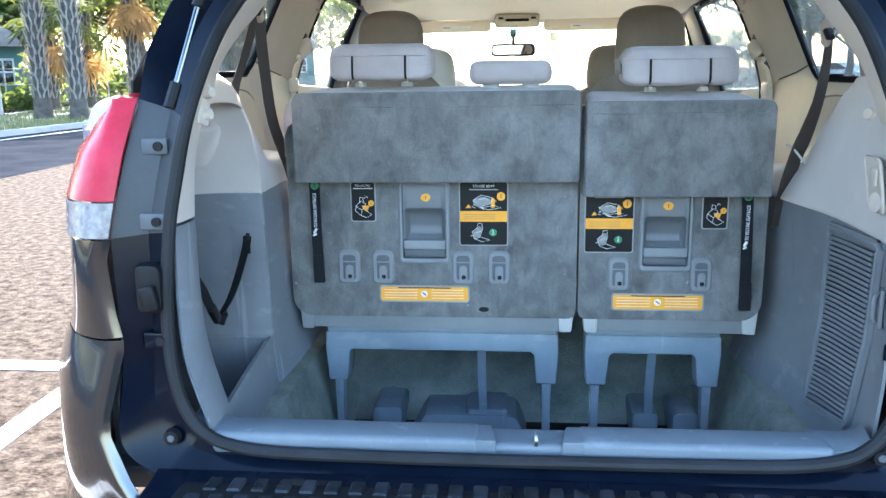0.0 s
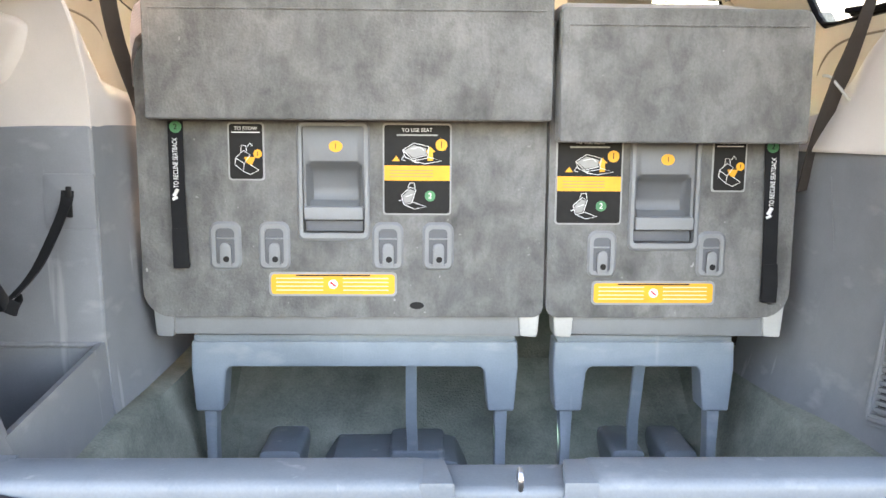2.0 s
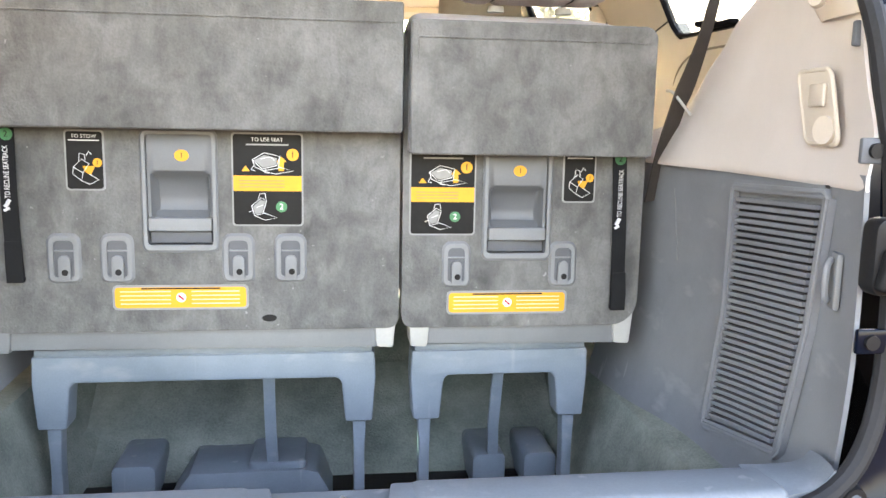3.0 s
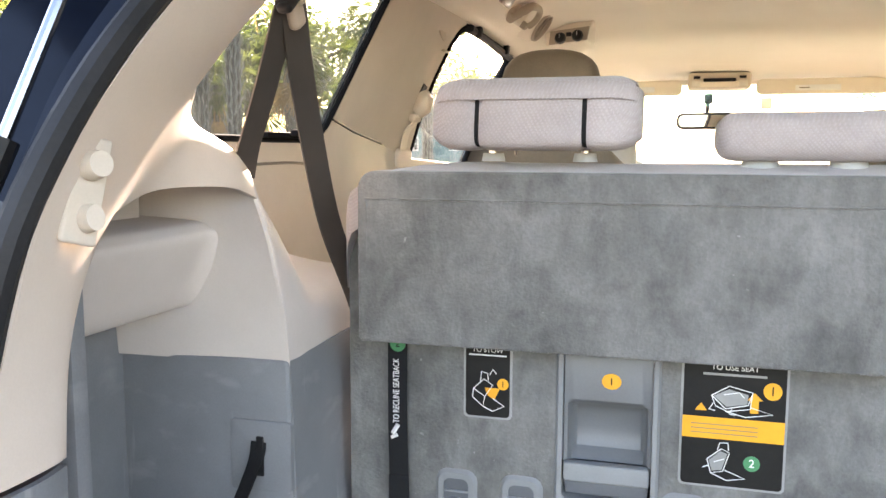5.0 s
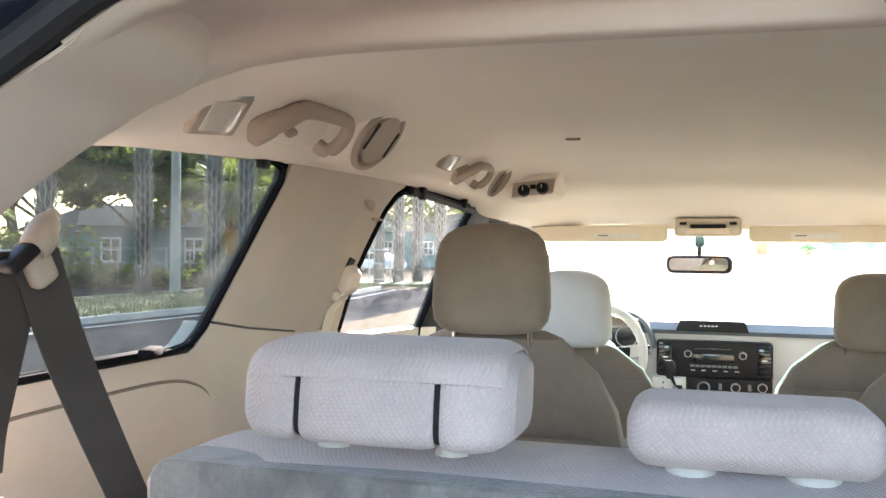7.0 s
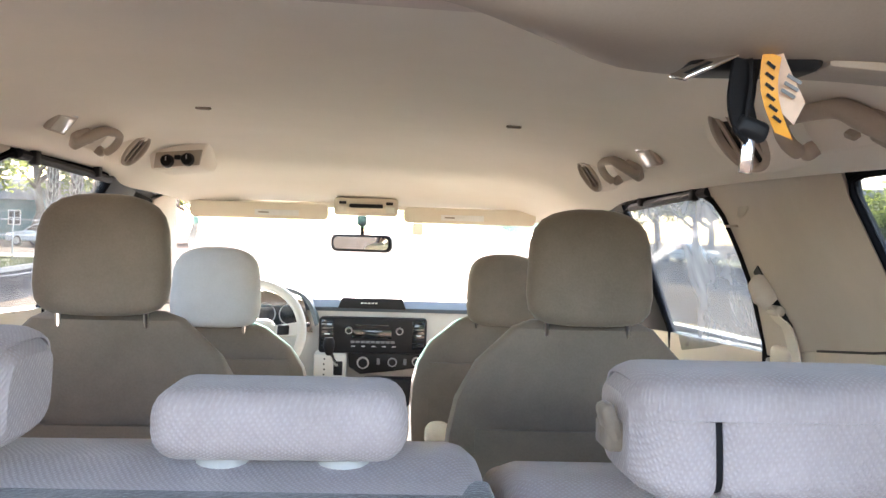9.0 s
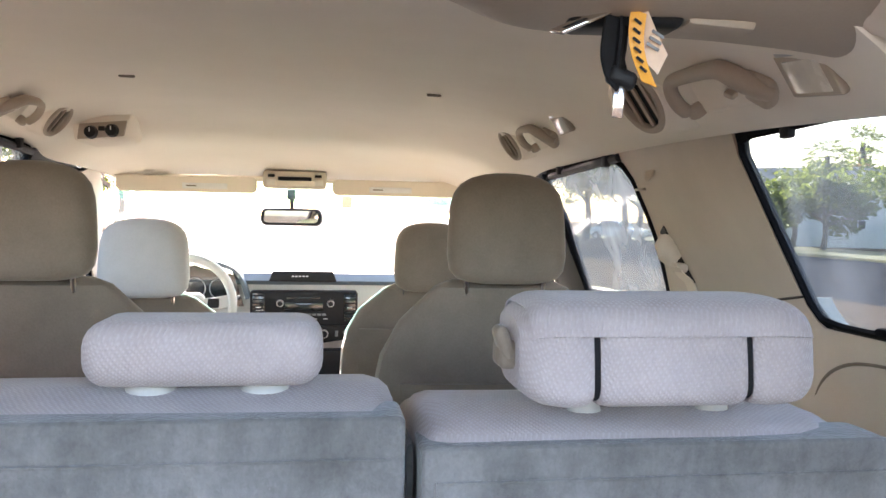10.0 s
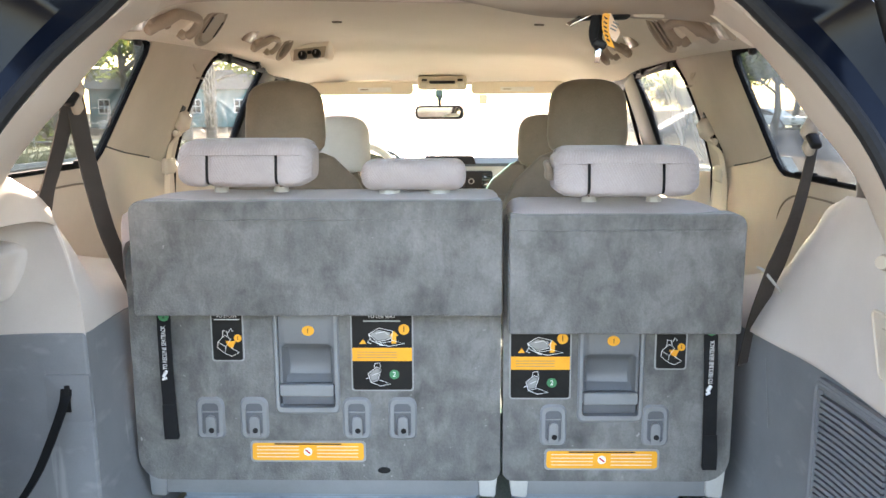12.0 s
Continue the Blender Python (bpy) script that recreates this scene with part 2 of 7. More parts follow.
M["jamb_grey"] = surface("grey_cover", (0.029, 0.031, 0.034), (0.045, 0.048, 0.051), 0.5, 6, 200, 0.08, rough_var=0.1)
M["chrome"] = surface("chrome", (0.7, 0.7, 0.7), (0.8, 0.8, 0.8), 0.12, 6, 100, 0.02, metal=1.0, rough_var=0.05)
M["silver"] = surface("silver_metal", (0.45, 0.45, 0.46), (0.6, 0.6, 0.61), 0.35, 6, 100, 0.05, metal=1.0)
M["strut_steel"] = surface("strut_steel", (0.20, 0.21, 0.23), (0.28, 0.29, 0.31), 0.22, 6, 100, 0.02, metal=1.0)
M["yellow"] = surface("yellow_label", (0.75, 0.315, 0.010), (0.82, 0.375, 0.015), 0.5, 20, 120, 0.03, coat=0.1)
M["label_black"] = surface("black_label", (0.010, 0.010, 0.010), (0.018, 0.017, 0.016), 0.5, 14, 100, 0.03, spec=0.15)
M["white"] = surface("white_print", (0.68, 0.67, 0.65), (0.78, 0.77, 0.75), 0.55, 14, 90, 0.02)
M["clear_edge"] = surface("label_edge", (0.22, 0.22, 0.21), (0.30, 0.30, 0.29), 0.35, 14, 90, 0.02)
M["green"] = surface("green_print", (0.03, 0.17, 0.07), (0.05, 0.23, 0.10), 0.5, 14, 90, 0.02)
M["tag_paper"] = surface("tag_paper", (0.72, 0.52, 0.38), (0.85, 0.64, 0.48), 0.8, 20, 120, 0.1)
M["bone"] = surface("bone_plastic", (0.36, 0.355, 0.335), (0.44, 0.435, 0.41), 0.5, 10, 200, 0.05)
M["red_lens"] = surface("red_lens", (0.42, 0.008, 0.022), (0.55, 0.02, 0.05), 0.22, 12, 90, 0.05, rough_var=0.04, spec=0.25)
M["clear_lens"] = surface("clear_lens", (0.16, 0.14, 0.14), (0.34, 0.30, 0.29), 0.18, 60, 90, 0.08, rough_var=0.04, spec=0.3)
M["screen"] = surface("dark_screen", (0.006, 0.008, 0.009), (0.012, 0.014, 0.015), 0.15, 14, 90, 0.01, coat=0.5, rough_var=0.04)
M["pale_dash"] = surface("pale_dash_plastic", (0.52, 0.52, 0.48), (0.6, 0.6, 0.56), 0.5, 5, 300, 0.12, depth=0.0008)
M["dash_top"] = surface("slate_dash_top", (0.10, 0.13, 0.15), (0.14, 0.17, 0.19), 0.6, 5, 300, 0.2, depth=0.0008)
M["visor"] = surface("cream_visor", (0.70, 0.625, 0.515), (0.78, 0.70, 0.59), 0.85, 5, 300, 0.1)
M["mirror"] = surface("mirror_glass", (0.85, 0.86, 0.86), (0.9, 0.9, 0.9), 0.02, 3, 50, 0.0, metal=1.0, rough_var=0.01)
M["lamp_lens"] = surface("lamp_lens", (0.62, 0.58, 0.5), (0.74, 0.7, 0.62), 0.25, 12, 160, 0.15, coat=0.4)
M["quarter_glass"] = glass("privacy_glass", (0.52, 0.57, 0.56), 0.022, 5.0)
M["hazy_quarter_glass"] = glass("hazy_privacy_glass", (0.56, 0.60, 0.60), 0.08, 4.0)
M["door_glass"] = glass("door_glass", (0.80, 0.83, 0.81), 0.035, 5.0)
M["dusty_glass"] = glass("dusty_door_glass", (0.50, 0.54, 0.53), 0.16, 5.0)
M["windshield"] = glass("windshield_glass", (0.88, 0.92, 0.90), 0.09, 3.0)

for q in ("dark_trim", "blue_grey", "sill"):
    scuffed(M[q])
for q in ("carpet", "floor_carpet"):
    linted(M[q])

# ---------------------------------------------------------------- mesh helpers


def V(*a):
    return Vector(a)


ROLL = 0.0207         # the parked van leans a little to its right
LEAN = [0.0, 0.0]     # on while parts are built in the upright car's own axes; their shift across it


def rolled(p):
    """From the upright car's axes to the place where the leaning car stands."""
    return Vector((p[0] + LEAN[1] + ROLL * p[2] + 0.004, p[1], p[2] - ROLL * (p[0] + LEAN[1])))


def part(name, bm, material, parent=None, label="", local=False, sharp=0.6):
    """One mesh object from a bmesh, under its thing or part."""
    if LEAN[0] and not local:
        for v in bm.verts:
            v.co = rolled(v.co)
    bmesh.ops.recalc_face_normals(bm, faces=bm.faces)
    for f in bm.faces:
        f.smooth = True
    for e in bm.edges:
        if len(e.link_faces) == 2 and e.calc_face_angle() > sharp:
            e.smooth = False
    me = bpy.data.meshes.new(name)
    bm.to_mesh(me)
    bm.free()
    me.materials.append(material)
    ob = new(name, me)
    if parent is not None:
        ob.parent = parent
        if parent.type == "EMPTY" and not local:
            ob.matrix_parent_inverse = Matrix.Translation(-parent.location)
    if label:
        tagged(ob, label)
    return ob


def thing(name, at, label, category, group="", kind=""):
    ob = new(name)
    ob.empty_display_size = 0.05
    ob.location = at
    return tagged(ob, label, category, group, kind)


def setting(ob, label, category):
    return tagged(ob, label, category, kind="structure")


def bevel(bm, width, segments=2, angle=0.5):
    es = [e for e in bm.edges if len(e.link_faces) == 2 and e.calc_face_angle() > angle]
    bmesh.ops.bevel(bm, geom=es, offset=width, segments=segments, profile=0.6, affect="EDGES", clamp_overlap=True)
    return bm


def box(c, s, r=0.0, seg=2, rot=None, into=None):
    """A box of size s about c with rounded edges."""
    bm = bmesh.new()
    bmesh.ops.create_cube(bm, size=1, matrix=Matrix.Diagonal((*s, 1)))
    if r:
        bmesh.ops.bevel(bm, geom=bm.edges[:], offset=r, segments=seg, profile=0.5, affect="EDGES", clamp_overlap=True)
    m = Matrix.Translation(c) @ (Euler([radians(a) for a in rot]).to_matrix().to_4x4() if rot else Matrix())
    bm.transform(m)
    return merge(into, bm)


def merge(into, bm):
    if into is None:
        return bm
    me = bpy.data.meshes.new("scrap")
    bm.to_mesh(me)
    bm.free()
    into.from_mesh(me)
    bpy.data.meshes.remove(me)
    return into


def prism(pts, axis, a, b, r=0.0, seg=2, into=None):
    """A polygon in the plane across axis ('x': (y, z), 'y': (x, z), 'z': (x, y)), from a to b along it."""
    bm = bmesh.new()
    put = {"x": lambda p, d: (d, p[0], p[1]), "y": lambda p, d: (p[0], d, p[1]), "z": lambda p, d: (p[0], p[1], d)}[axis]
    lo = [bm.verts.new(put(p, a)) for p in pts]
    hi = [bm.verts.new(put(p, b)) for p in pts]
    bm.faces.new(lo)
    bm.faces.new(hi[::-1])
    for i in range(len(pts)):
        j = (i + 1) % len(pts)
        bm.faces.new((lo[j], lo[i], hi[i], hi[j]))
    bmesh.ops.recalc_face_normals(bm, faces=bm.faces)
    if r:
        bevel(bm, r, seg, 0.4)
    return merge(into, bm)


def pierced(outer, holes, y0, y1):
    """A flat panel facing the rear at y0 with real holes through to y1; outlines are (x, z)."""
    bm = bmesh.new()
    edges = []
    for o in [outer] + holes:
        front = [bm.verts.new((x, y0, z)) for x, z in o]
        back = [bm.verts.new((x, y1, z)) for x, z in o]
        for i in range(len(o)):
            j = (i + 1) % len(o)
            edges.append(bm.edges.new((front[i], front[j])))
            bm.faces.new((front[i], front[j], back[j], back[i]))
    bmesh.ops.triangle_fill(bm, use_beauty=True, use_dissolve=False, edges=edges)
    bmesh.ops.recalc_face_normals(bm, faces=bm.faces)
    return bm


def rrect(x0, z0, x1, z1, r, n=4):
    """A rounded rectangle as a list of points, r one radius or four (bottom left, bottom right, top right, top left)."""
    rs = r if isinstance(r, (tuple, list)) else (r,) * 4
    out = []
    for (cx, cz, sx, sz, a0), q in zip(((x0, z0, 1, 1, 180), (x1, z0, -1, 1, 270), (x1, z1, -1, -1, 0), (x0, z1, 1, -1, 90)), rs):
        for i in range(n + 1):
            a = radians(a0 + 90 * i / n)
            out.append((cx + sx * q + q * math.cos(a), cz + sz * q + q * math.sin(a)))
    return out


def curve(pts, n=6, closed=False):
    """A smooth line through points (Catmull-Rom)."""
    p = [Vector(q) for q in pts]
    out = []
    k = len(p)
    for i in range(k if closed else k - 1):
        a, b, c, d2 = (p[(i - 1) % k], p[i], p[(i + 1) % k], p[(i + 2) % k]) if closed else (p[max(i - 1, 0)], p[i], p[i + 1], p[min(i + 2, k - 1)])
        for j in range(n):
            t = j / n
            out.append(0.5 * (2 * b + (c - a) * t + (2 * a - 5 * b + 4 * c - d2) * t * t + (3 * b - a - 3 * c + d2) * t ** 3))
    if not closed:
        out.append(p[-1])
    return out


def sheet(rows, into=None):
    """Quads between rows of points."""
    bm = bmesh.new()
    vs = [[bm.verts.new(q) for q in row] for row in rows]
    for a, b in zip(vs, vs[1:]):
        for i in range(len(a) - 1):
            bm.faces.new((a[i], a[i + 1], b[i + 1], b[i]))
    bmesh.ops.recalc_face_normals(bm, faces=bm.faces)
    return merge(into, bm)


def smooth_sheet(rows, nu=4, nv=4):
    """A smooth surface through a coarse grid of points."""
    across = [curve(r, nu) for r in rows]
    cols = [curve([r[i] for r in across], nv) for i in range(len(across[0]))]
    return sheet([[c[j] for c in cols] for j in range(len(cols[0]))])


def thick(bm, t, toward=None):
    """Give an open sheet a thickness t, on the side that toward points to (a vector), or on its own normals' side."""
    bm.normal_update()
    if toward is not None:
        total = sum((f.normal * f.calc_area() for f in bm.faces), Vector())
        if total.dot(Vector(toward)) < 0:
            bmesh.ops.reverse_faces(bm, faces=bm.faces[:])
            bm.normal_update()
    old = bm.faces[:]
    rim = [e for e in bm.edges if len(e.link_faces) == 1]
    twin = {v: bm.verts.new(v.co + v.normal * t) for v in bm.verts[:]}
    for f in old:
        bm.faces.new([twin[v] for v in f.verts])
    for e in rim:
        a, b = e.verts
        bm.faces.new((a, b, twin[b], twin[a]))
    bmesh.ops.recalc_face_normals(bm, faces=bm.faces)
    return bm


def tube(pts, r, sides=10, closed=False, flat=None, into=None, taper=None):
    """A bar along a line: round of radius r, or flat = (width, thickness, direction of the width)."""
    bm = bmesh.new()
    p = [Vector(q) for q in pts]
    rings = []
    for i, q in enumerate(p):
        a = p[(i - 1) % len(p)] if closed or i else p[i]
        b = p[(i + 1) % len(p)] if closed or i < len(p) - 1 else p[i]
        t = (b - a).normalized()
        if flat:
            w, h, side = flat
            u = Vector(side) - t * t.dot(Vector(side))
            u.normalize()
            v = t.cross(u)
            k = taper[i] if taper else 1
            ring = [q + u * sx * w / 2 * k + v * sy * h / 2 for sx, sy in ((-1, -1), (1, -1), (1, 1), (-1, 1))]
        else:
            u = t.orthogonal().normalized() if not rings else (last - t * t.dot(last)).normalized()
            last = u
            v = t.cross(u)
            k = taper[i] if taper else 1
            ring = [q + (u * math.cos(2 * math.pi * j / sides) + v * math.sin(2 * math.pi * j / sides)) * r * k for j in range(sides)]
        rings.append([bm.verts.new(c) for c in ring])
    m = len(rings[0])
    pairs = list(zip(rings, rings[1:])) + ([(rings[-1], rings[0])] if closed else [])
    for a, b in pairs:
        for j in range(m):
            bm.faces.new((a[j], a[(j + 1) % m], b[(j + 1) % m], b[j]))
    if not closed:
        bm.faces.new(rings[0][::-1])
        bm.faces.new(rings[-1])
    return merge(into, bm)


def disc(c, r, depth, axis, sides=24, r2=None, into=None, scale=(1, 1)):
    """A short round plug along axis, a vector, its near face at c."""
    bm = bmesh.new()
    bmesh.ops.create_cone(bm, cap_ends=True, segments=sides, radius1=r, radius2=r if r2 is None else r2, depth=depth)
    bm.transform(Matrix.Diagonal((scale[0], scale[1], 1, 1)))
    q = Vector(axis).to_track_quat("Z", "Y").to_matrix().to_4x4()
    bm.transform(Matrix.Translation(c) @ q @ Matrix.Translation((0, 0, depth / 2)))
    return merge(into, bm)


def across_car(p):
    """A point of the left side carried to the right: the body leans a little to that side."""
    p = Vector(p)
    wide = 0.040 * min(1, max(0, (abs(p.x) - 0.1) / 0.35))
    return Vector((-p.x + 0.056 * max(0, p.z - 0.95) + wide, p.y, p.z - 0.044 * abs(p.x) * min(1, max(0, (p.z - 1.0) / 0.25))))


def flip(bm):
    """The mirror image across the car's middle."""
    for v in bm.verts:
        v.co = across_car(v.co)
    bmesh.ops.reverse_faces(bm, faces=bm.faces[:])
    return bm


def written(name, text, size, m, material, parent, label="", align="CENTER"):
    """Letters as a thin mesh; m carries the text's plane to its place."""
    cu = bpy.data.curves.new("letters", "FONT")
    cu.body, cu.size, cu.align_x, cu.align_y, cu.extrude = text, size, align, "CENTER", 0.0004
    ob = bpy.data.objects.new("letters", cu)
    scene.collection.objects.link(ob)
    me = bpy.data.meshes.new_from_object(ob)
    bpy.data.objects.remove(ob)
    bpy.data.curves.remove(cu)
    bm = bmesh.new()
    bm.from_mesh(me)
    bpy.data.meshes.remove(me)
    bm.transform(m)
    return part(name, bm, material, parent, label)

# ---------------------------------------------------------------- the van's shell and trim
# The rear opening, from the middle of the sill up the left side to the middle of the header.
SEAL = [(0.640, 1.468, 0.987), (0.625, 1.480, 1.088), (0.606, 1.497, 1.190), (0.587, 1.549, 1.288), (0.567, 1.612, 1.368), (0.526, 1.672, 1.446),
        (0.483, 1.734, 1.512), (0.427, 1.773, 1.573), (0.33, 1.800, 1.607), (0.18, 1.810, 1.622), (0, 1.815, 1.628)]
OPEN_L = [(0, 1.43, 0.600), (-0.30, 1.432, 0.600), (-0.48, 1.437, 0.603), (-0.572, 1.445, 0.628), (-0.617, 1.452, 0.70), (-0.630, 1.460, 0.83)] + [tuple(rolled((-x, y, z))) for x, y, z in SEAL]
LOOP = OPEN_L + [tuple(rolled(p)) for p in SEAL[-2::-1]] + [tuple(across_car(p)) for p in OPEN_L[5:0:-1]]
loop = curve(LOOP, 4, closed=True)


def grown(pts, d, back=0.0):
    """The loop pushed outwards by d in its own plane, and back by some."""
    out = []
    for p in pts:
        c = V(0, p.y, 1.08)
        w = V(p.x / 0.62, 0, (p.z - 1.08) / 0.5)
        w = V(math.copysign(abs(w.x) ** 3, w.x), 0, math.copysign(abs(w.z) ** 3, w.z))
        w = w.normalized() if w.length > 1e-6 else V(0, 0, 1)
        out.append(p + w * d + V(0, back, 0))
    return out


van = thing("minivan", (0, 3.4, 0), "black minivan with an open tailgate parked on asphalt", "minivan")

part("weatherstrip", tube(grown(loop, 0.011, -0.006), 0.0125, 10, closed=True), M["rubber"], van, "soft black rubber door seal")
part("seal_lip", tube(grown(loop, 0.0105, -0.014), 0.0040, 8, closed=True), M["rubber"], van, "thin rubber lip inside the seal")

# Door frame between the seal and the outer skin.
def mirrored(p):
    """A point of the left side carried over the leaning car's own middle plane."""
    return Vector((-p[0] + 2 * ROLL * p[2] + 0.008, p[1], p[2] + 2 * ROLL * p[0]))


OUT_L = [(0, 1.40, 0.555), (-0.30, 1.40, 0.555), (-0.50, 1.40, 0.545), (-0.63, 1.405, 0.54), (-0.735, 1.42, 0.60), (-0.725, 1.435, 0.76), (-0.738, 1.46, 0.99), (-0.716, 1.49, 1.12), (-0.692, 1.53, 1.24),
         (-0.682, 1.565, 1.33), (-0.642, 1.60, 1.42), (-0.598, 1.635, 1.50), (-0.550, 1.67, 1.57), (-0.49, 1.70, 1.635), (-0.39, 1.715, 1.675), (-0.20, 1.72, 1.70), (0, 1.72, 1.71)]
mid = [tuple(V(*a).lerp(V(*b), 0.5) + V(0, 0.022, 0)) for a, b in zip(OPEN_L, OUT_L)]
for s in (1, -1):
    for name, i0, i1, m, lab in (("door_frame", 0, 6, "jamb", "glossy black painted lower door frame"), ("jamb_cover", 6, 8, "jamb_grey", "grey plastic cover beside the tail lamp"), ("door_frame", 8, 16, "jamb", "glossy black painted upper door frame")):
        rows = [curve(r[i0:i1 + 1], 5) for r in (grown([V(*p) for p in OPEN_L], 0.016, 0.004), [V(*p) for p in mid], [V(*p) for p in OUT_L])]
        bm = sheet([list(c) for c in zip(*rows)])
        if s < 0 and i0 == 0:
            flip(bm)
        elif s < 0:
            for v in bm.verts:
                v.co = mirrored(v.co)
            bmesh.ops.reverse_faces(bm, faces=bm.faces[:])
        part(name, thick(bm, 0.012), M[m], van, lab)

# Sill plate with its latch recess.
sill = box((-0.315, 1.478, 0.600), (0.51, 0.078, 0.045), 0.012, 3)
box((0.345, 1.478, 0.600), (0.45, 0.078, 0.045), 0.012, 3, into=sill)
box((0.03, 1.482, 0.594), (0.20, 0.074, 0.036), 0.010, 3, into=sill)
prism([(-0.07, 1.44), (-0.03, 1.44), (-0.04, 1.51), (-0.07, 1.51)], "z", 0.58, 0.6205, 0.004, into=sill)
prism([(0.13, 1.44), (0.09, 1.44), (0.10, 1.51), (0.13, 1.51)], "z", 0.58, 0.6205, 0.004, into=sill)
sill_plate = part("sill_plate", sill, M["sill"], van, "scuffed slate-blue plastic load sill")
for front, back in (([(-0.54, 1.442, 0.6115), (-0.583, 1.447, 0.622), (-0.602, 1.450, 0.645)], [(-0.54, 1.517, 0.6225), (-0.592, 1.520, 0.624), (-0.610, 1.522, 0.642)]),
                    ([(0.54, 1.442, 0.6115), (0.60, 1.443, 0.622), (0.624, 1.445, 0.643)], [(0.54, 1.517, 0.6225), (0.615, 1.520, 0.622), (0.640, 1.522, 0.636)])):
    bm = smooth_sheet([[a, tuple(V(*a).lerp(V(*b), 0.5) + V(0, 0, 0.004)), b] for a, b in zip(front, back)], 4, 5)
    part("sill_corner", thick(bm, 0.006, (0, 0, -1)), M["sill"], van, "slate-blue plastic corner of the load sill")
part("latch_striker", tube(curve([(0.043, 1.450, 0.606), (0.043, 1.446, 0.622), (0.043, 1.458, 0.628), (0.043, 1.47, 0.610)], 4), 0.0036, 8), M["silver"], van, "bright steel latch striker")
for s in (-1, 1):
    bm = disc((s * 0.643, 1.442, 0.612), 0.017, 0.014, (0, -1, 0), 20, 0.014)
    part("bump_stop", bm, M["black"], van, "round black rubber bump stop")
    part("bolt", disc((s * 0.643, 1.4295, 0.612), 0.008, 0.004, (0, -1, 0), 14, 0.006), M["insert"], van)
for z, y in ((1.155, 1.512), (1.02, 1.478), (0.80, 1.452)):
    for s in (-1, 1):
        b = part("fixing_plate", box((s * 0.66, y - 0.004, z), (0.05, 0.008, 0.030), 0.003, 2), M["insert"] if z > 1 else M["jamb"], van)
        part("screw", disc((s * 0.652, y - 0.007, z), 0.009, 0.006, (0, -1, 0), 12), M["black"], b)
# Rubber door buffer below the lamp.
for s in (-1, 1):
    buf = part("door_buffer", prism(rrect(s * 0.665 - 0.024, 0.855, s * 0.665 + 0.024, 0.945, 0.014), "y", 1.437, 1.465, 0.005), M["black"], van, "black rubber tailgate buffer")
    part("buffer_pad", box((s * 0.660, 1.430, 0.885), (0.028, 0.018, 0.05), 0.006, 3, rot=(0, 12 * s, 0)), M["black"], buf)

# Tail lamp, quarter panel and bumper corner follow one rounded plan.
OUTER = [(1.30, 0.69, 0.735), (1.24, 0.690, 0.75), (1.20, 0.698, 0.812), (1.14, 0.710, 0.858), (1.055, 0.725, 0.88), (0.99, 0.735, 0.875), (0.95, 0.745, 0.872), (0.85, 0.733, 0.878), (0.805, 0.722, 0.892), (0.78, 0.722, 0.905), (0.72, 0.738, 0.92), (0.66, 0.752, 0.918), (0.62, 0.752, 0.915), (0.54, 0.715, 0.915), (0.45, 0.66, 0.915), (0.36, 0.60, 0.90)]


def skin_row(z, xj, xo, n=14):
    """From the door frame's edge round the corner to the flank."""
    yj = float(np.interp(z, [0.36, 0.54, 0.62, 0.8, 1.0, 1.12, 1.24], [1.37, 1.40, 1.415, 1.442, 1.458, 1.485, 1.53]))
    pts = [(-xj, yj, z), (-xj - 0.035, yj - 0.006, z), (-xj - (xo - xj) * 0.62, yj + 0.035, z), (-xo, yj + 0.15, z), (-xo - 0.025, yj + 0.34, z), (-xo - 0.035, yj + 0.8, z)]
    return curve(pts, 5)


def skin(z0, z1, y_long=False):
    zs = sorted({z0, z1, *[q for q, _, _ in OUTER if z0 < q < z1]})
    tab = sorted(OUTER)
    rows = []
    for z in zs:
        rows.append(skin_row(z, float(np.interp(z, [q[0] for q in tab], [q[1] for q in tab])), float(np.interp(z, [q[0] for q in tab], [q[2] for q in tab]))))
    return rows


def skin_part(name, z0, z1, m, s, parent, lab="", upto=None, push=0.0):
    rows = [r[:upto] if upto else r for r in skin(z0, z1)]
    rows = [[p + V(-push, -push * 0.6, 0) for p in r] for r in rows]
    bm = sheet(rows)
    if s > 0:
        flip(bm)
    return part(name, thick(bm, 0.01), M[m], parent, lab)


for s in (-1, 1):
    skin_part("quarter_panel", 0.808, 0.988, "paint", s, van, "glossy black painted quarter panel")
    skin_part("bumper_corner", 0.36, 0.803, "paint", s, van, "glossy black painted bumper corner")
    lamp = skin_part("tail_lamp", 1.058, 1.24, "red_lens", s, van, "red and clear plastic tail lamp", 18, 0.004)
    skin_part("clear_lens", 0.992, 1.055, "clear_lens", s, lamp, "clear ribbed lower lens", 17, 0.004)
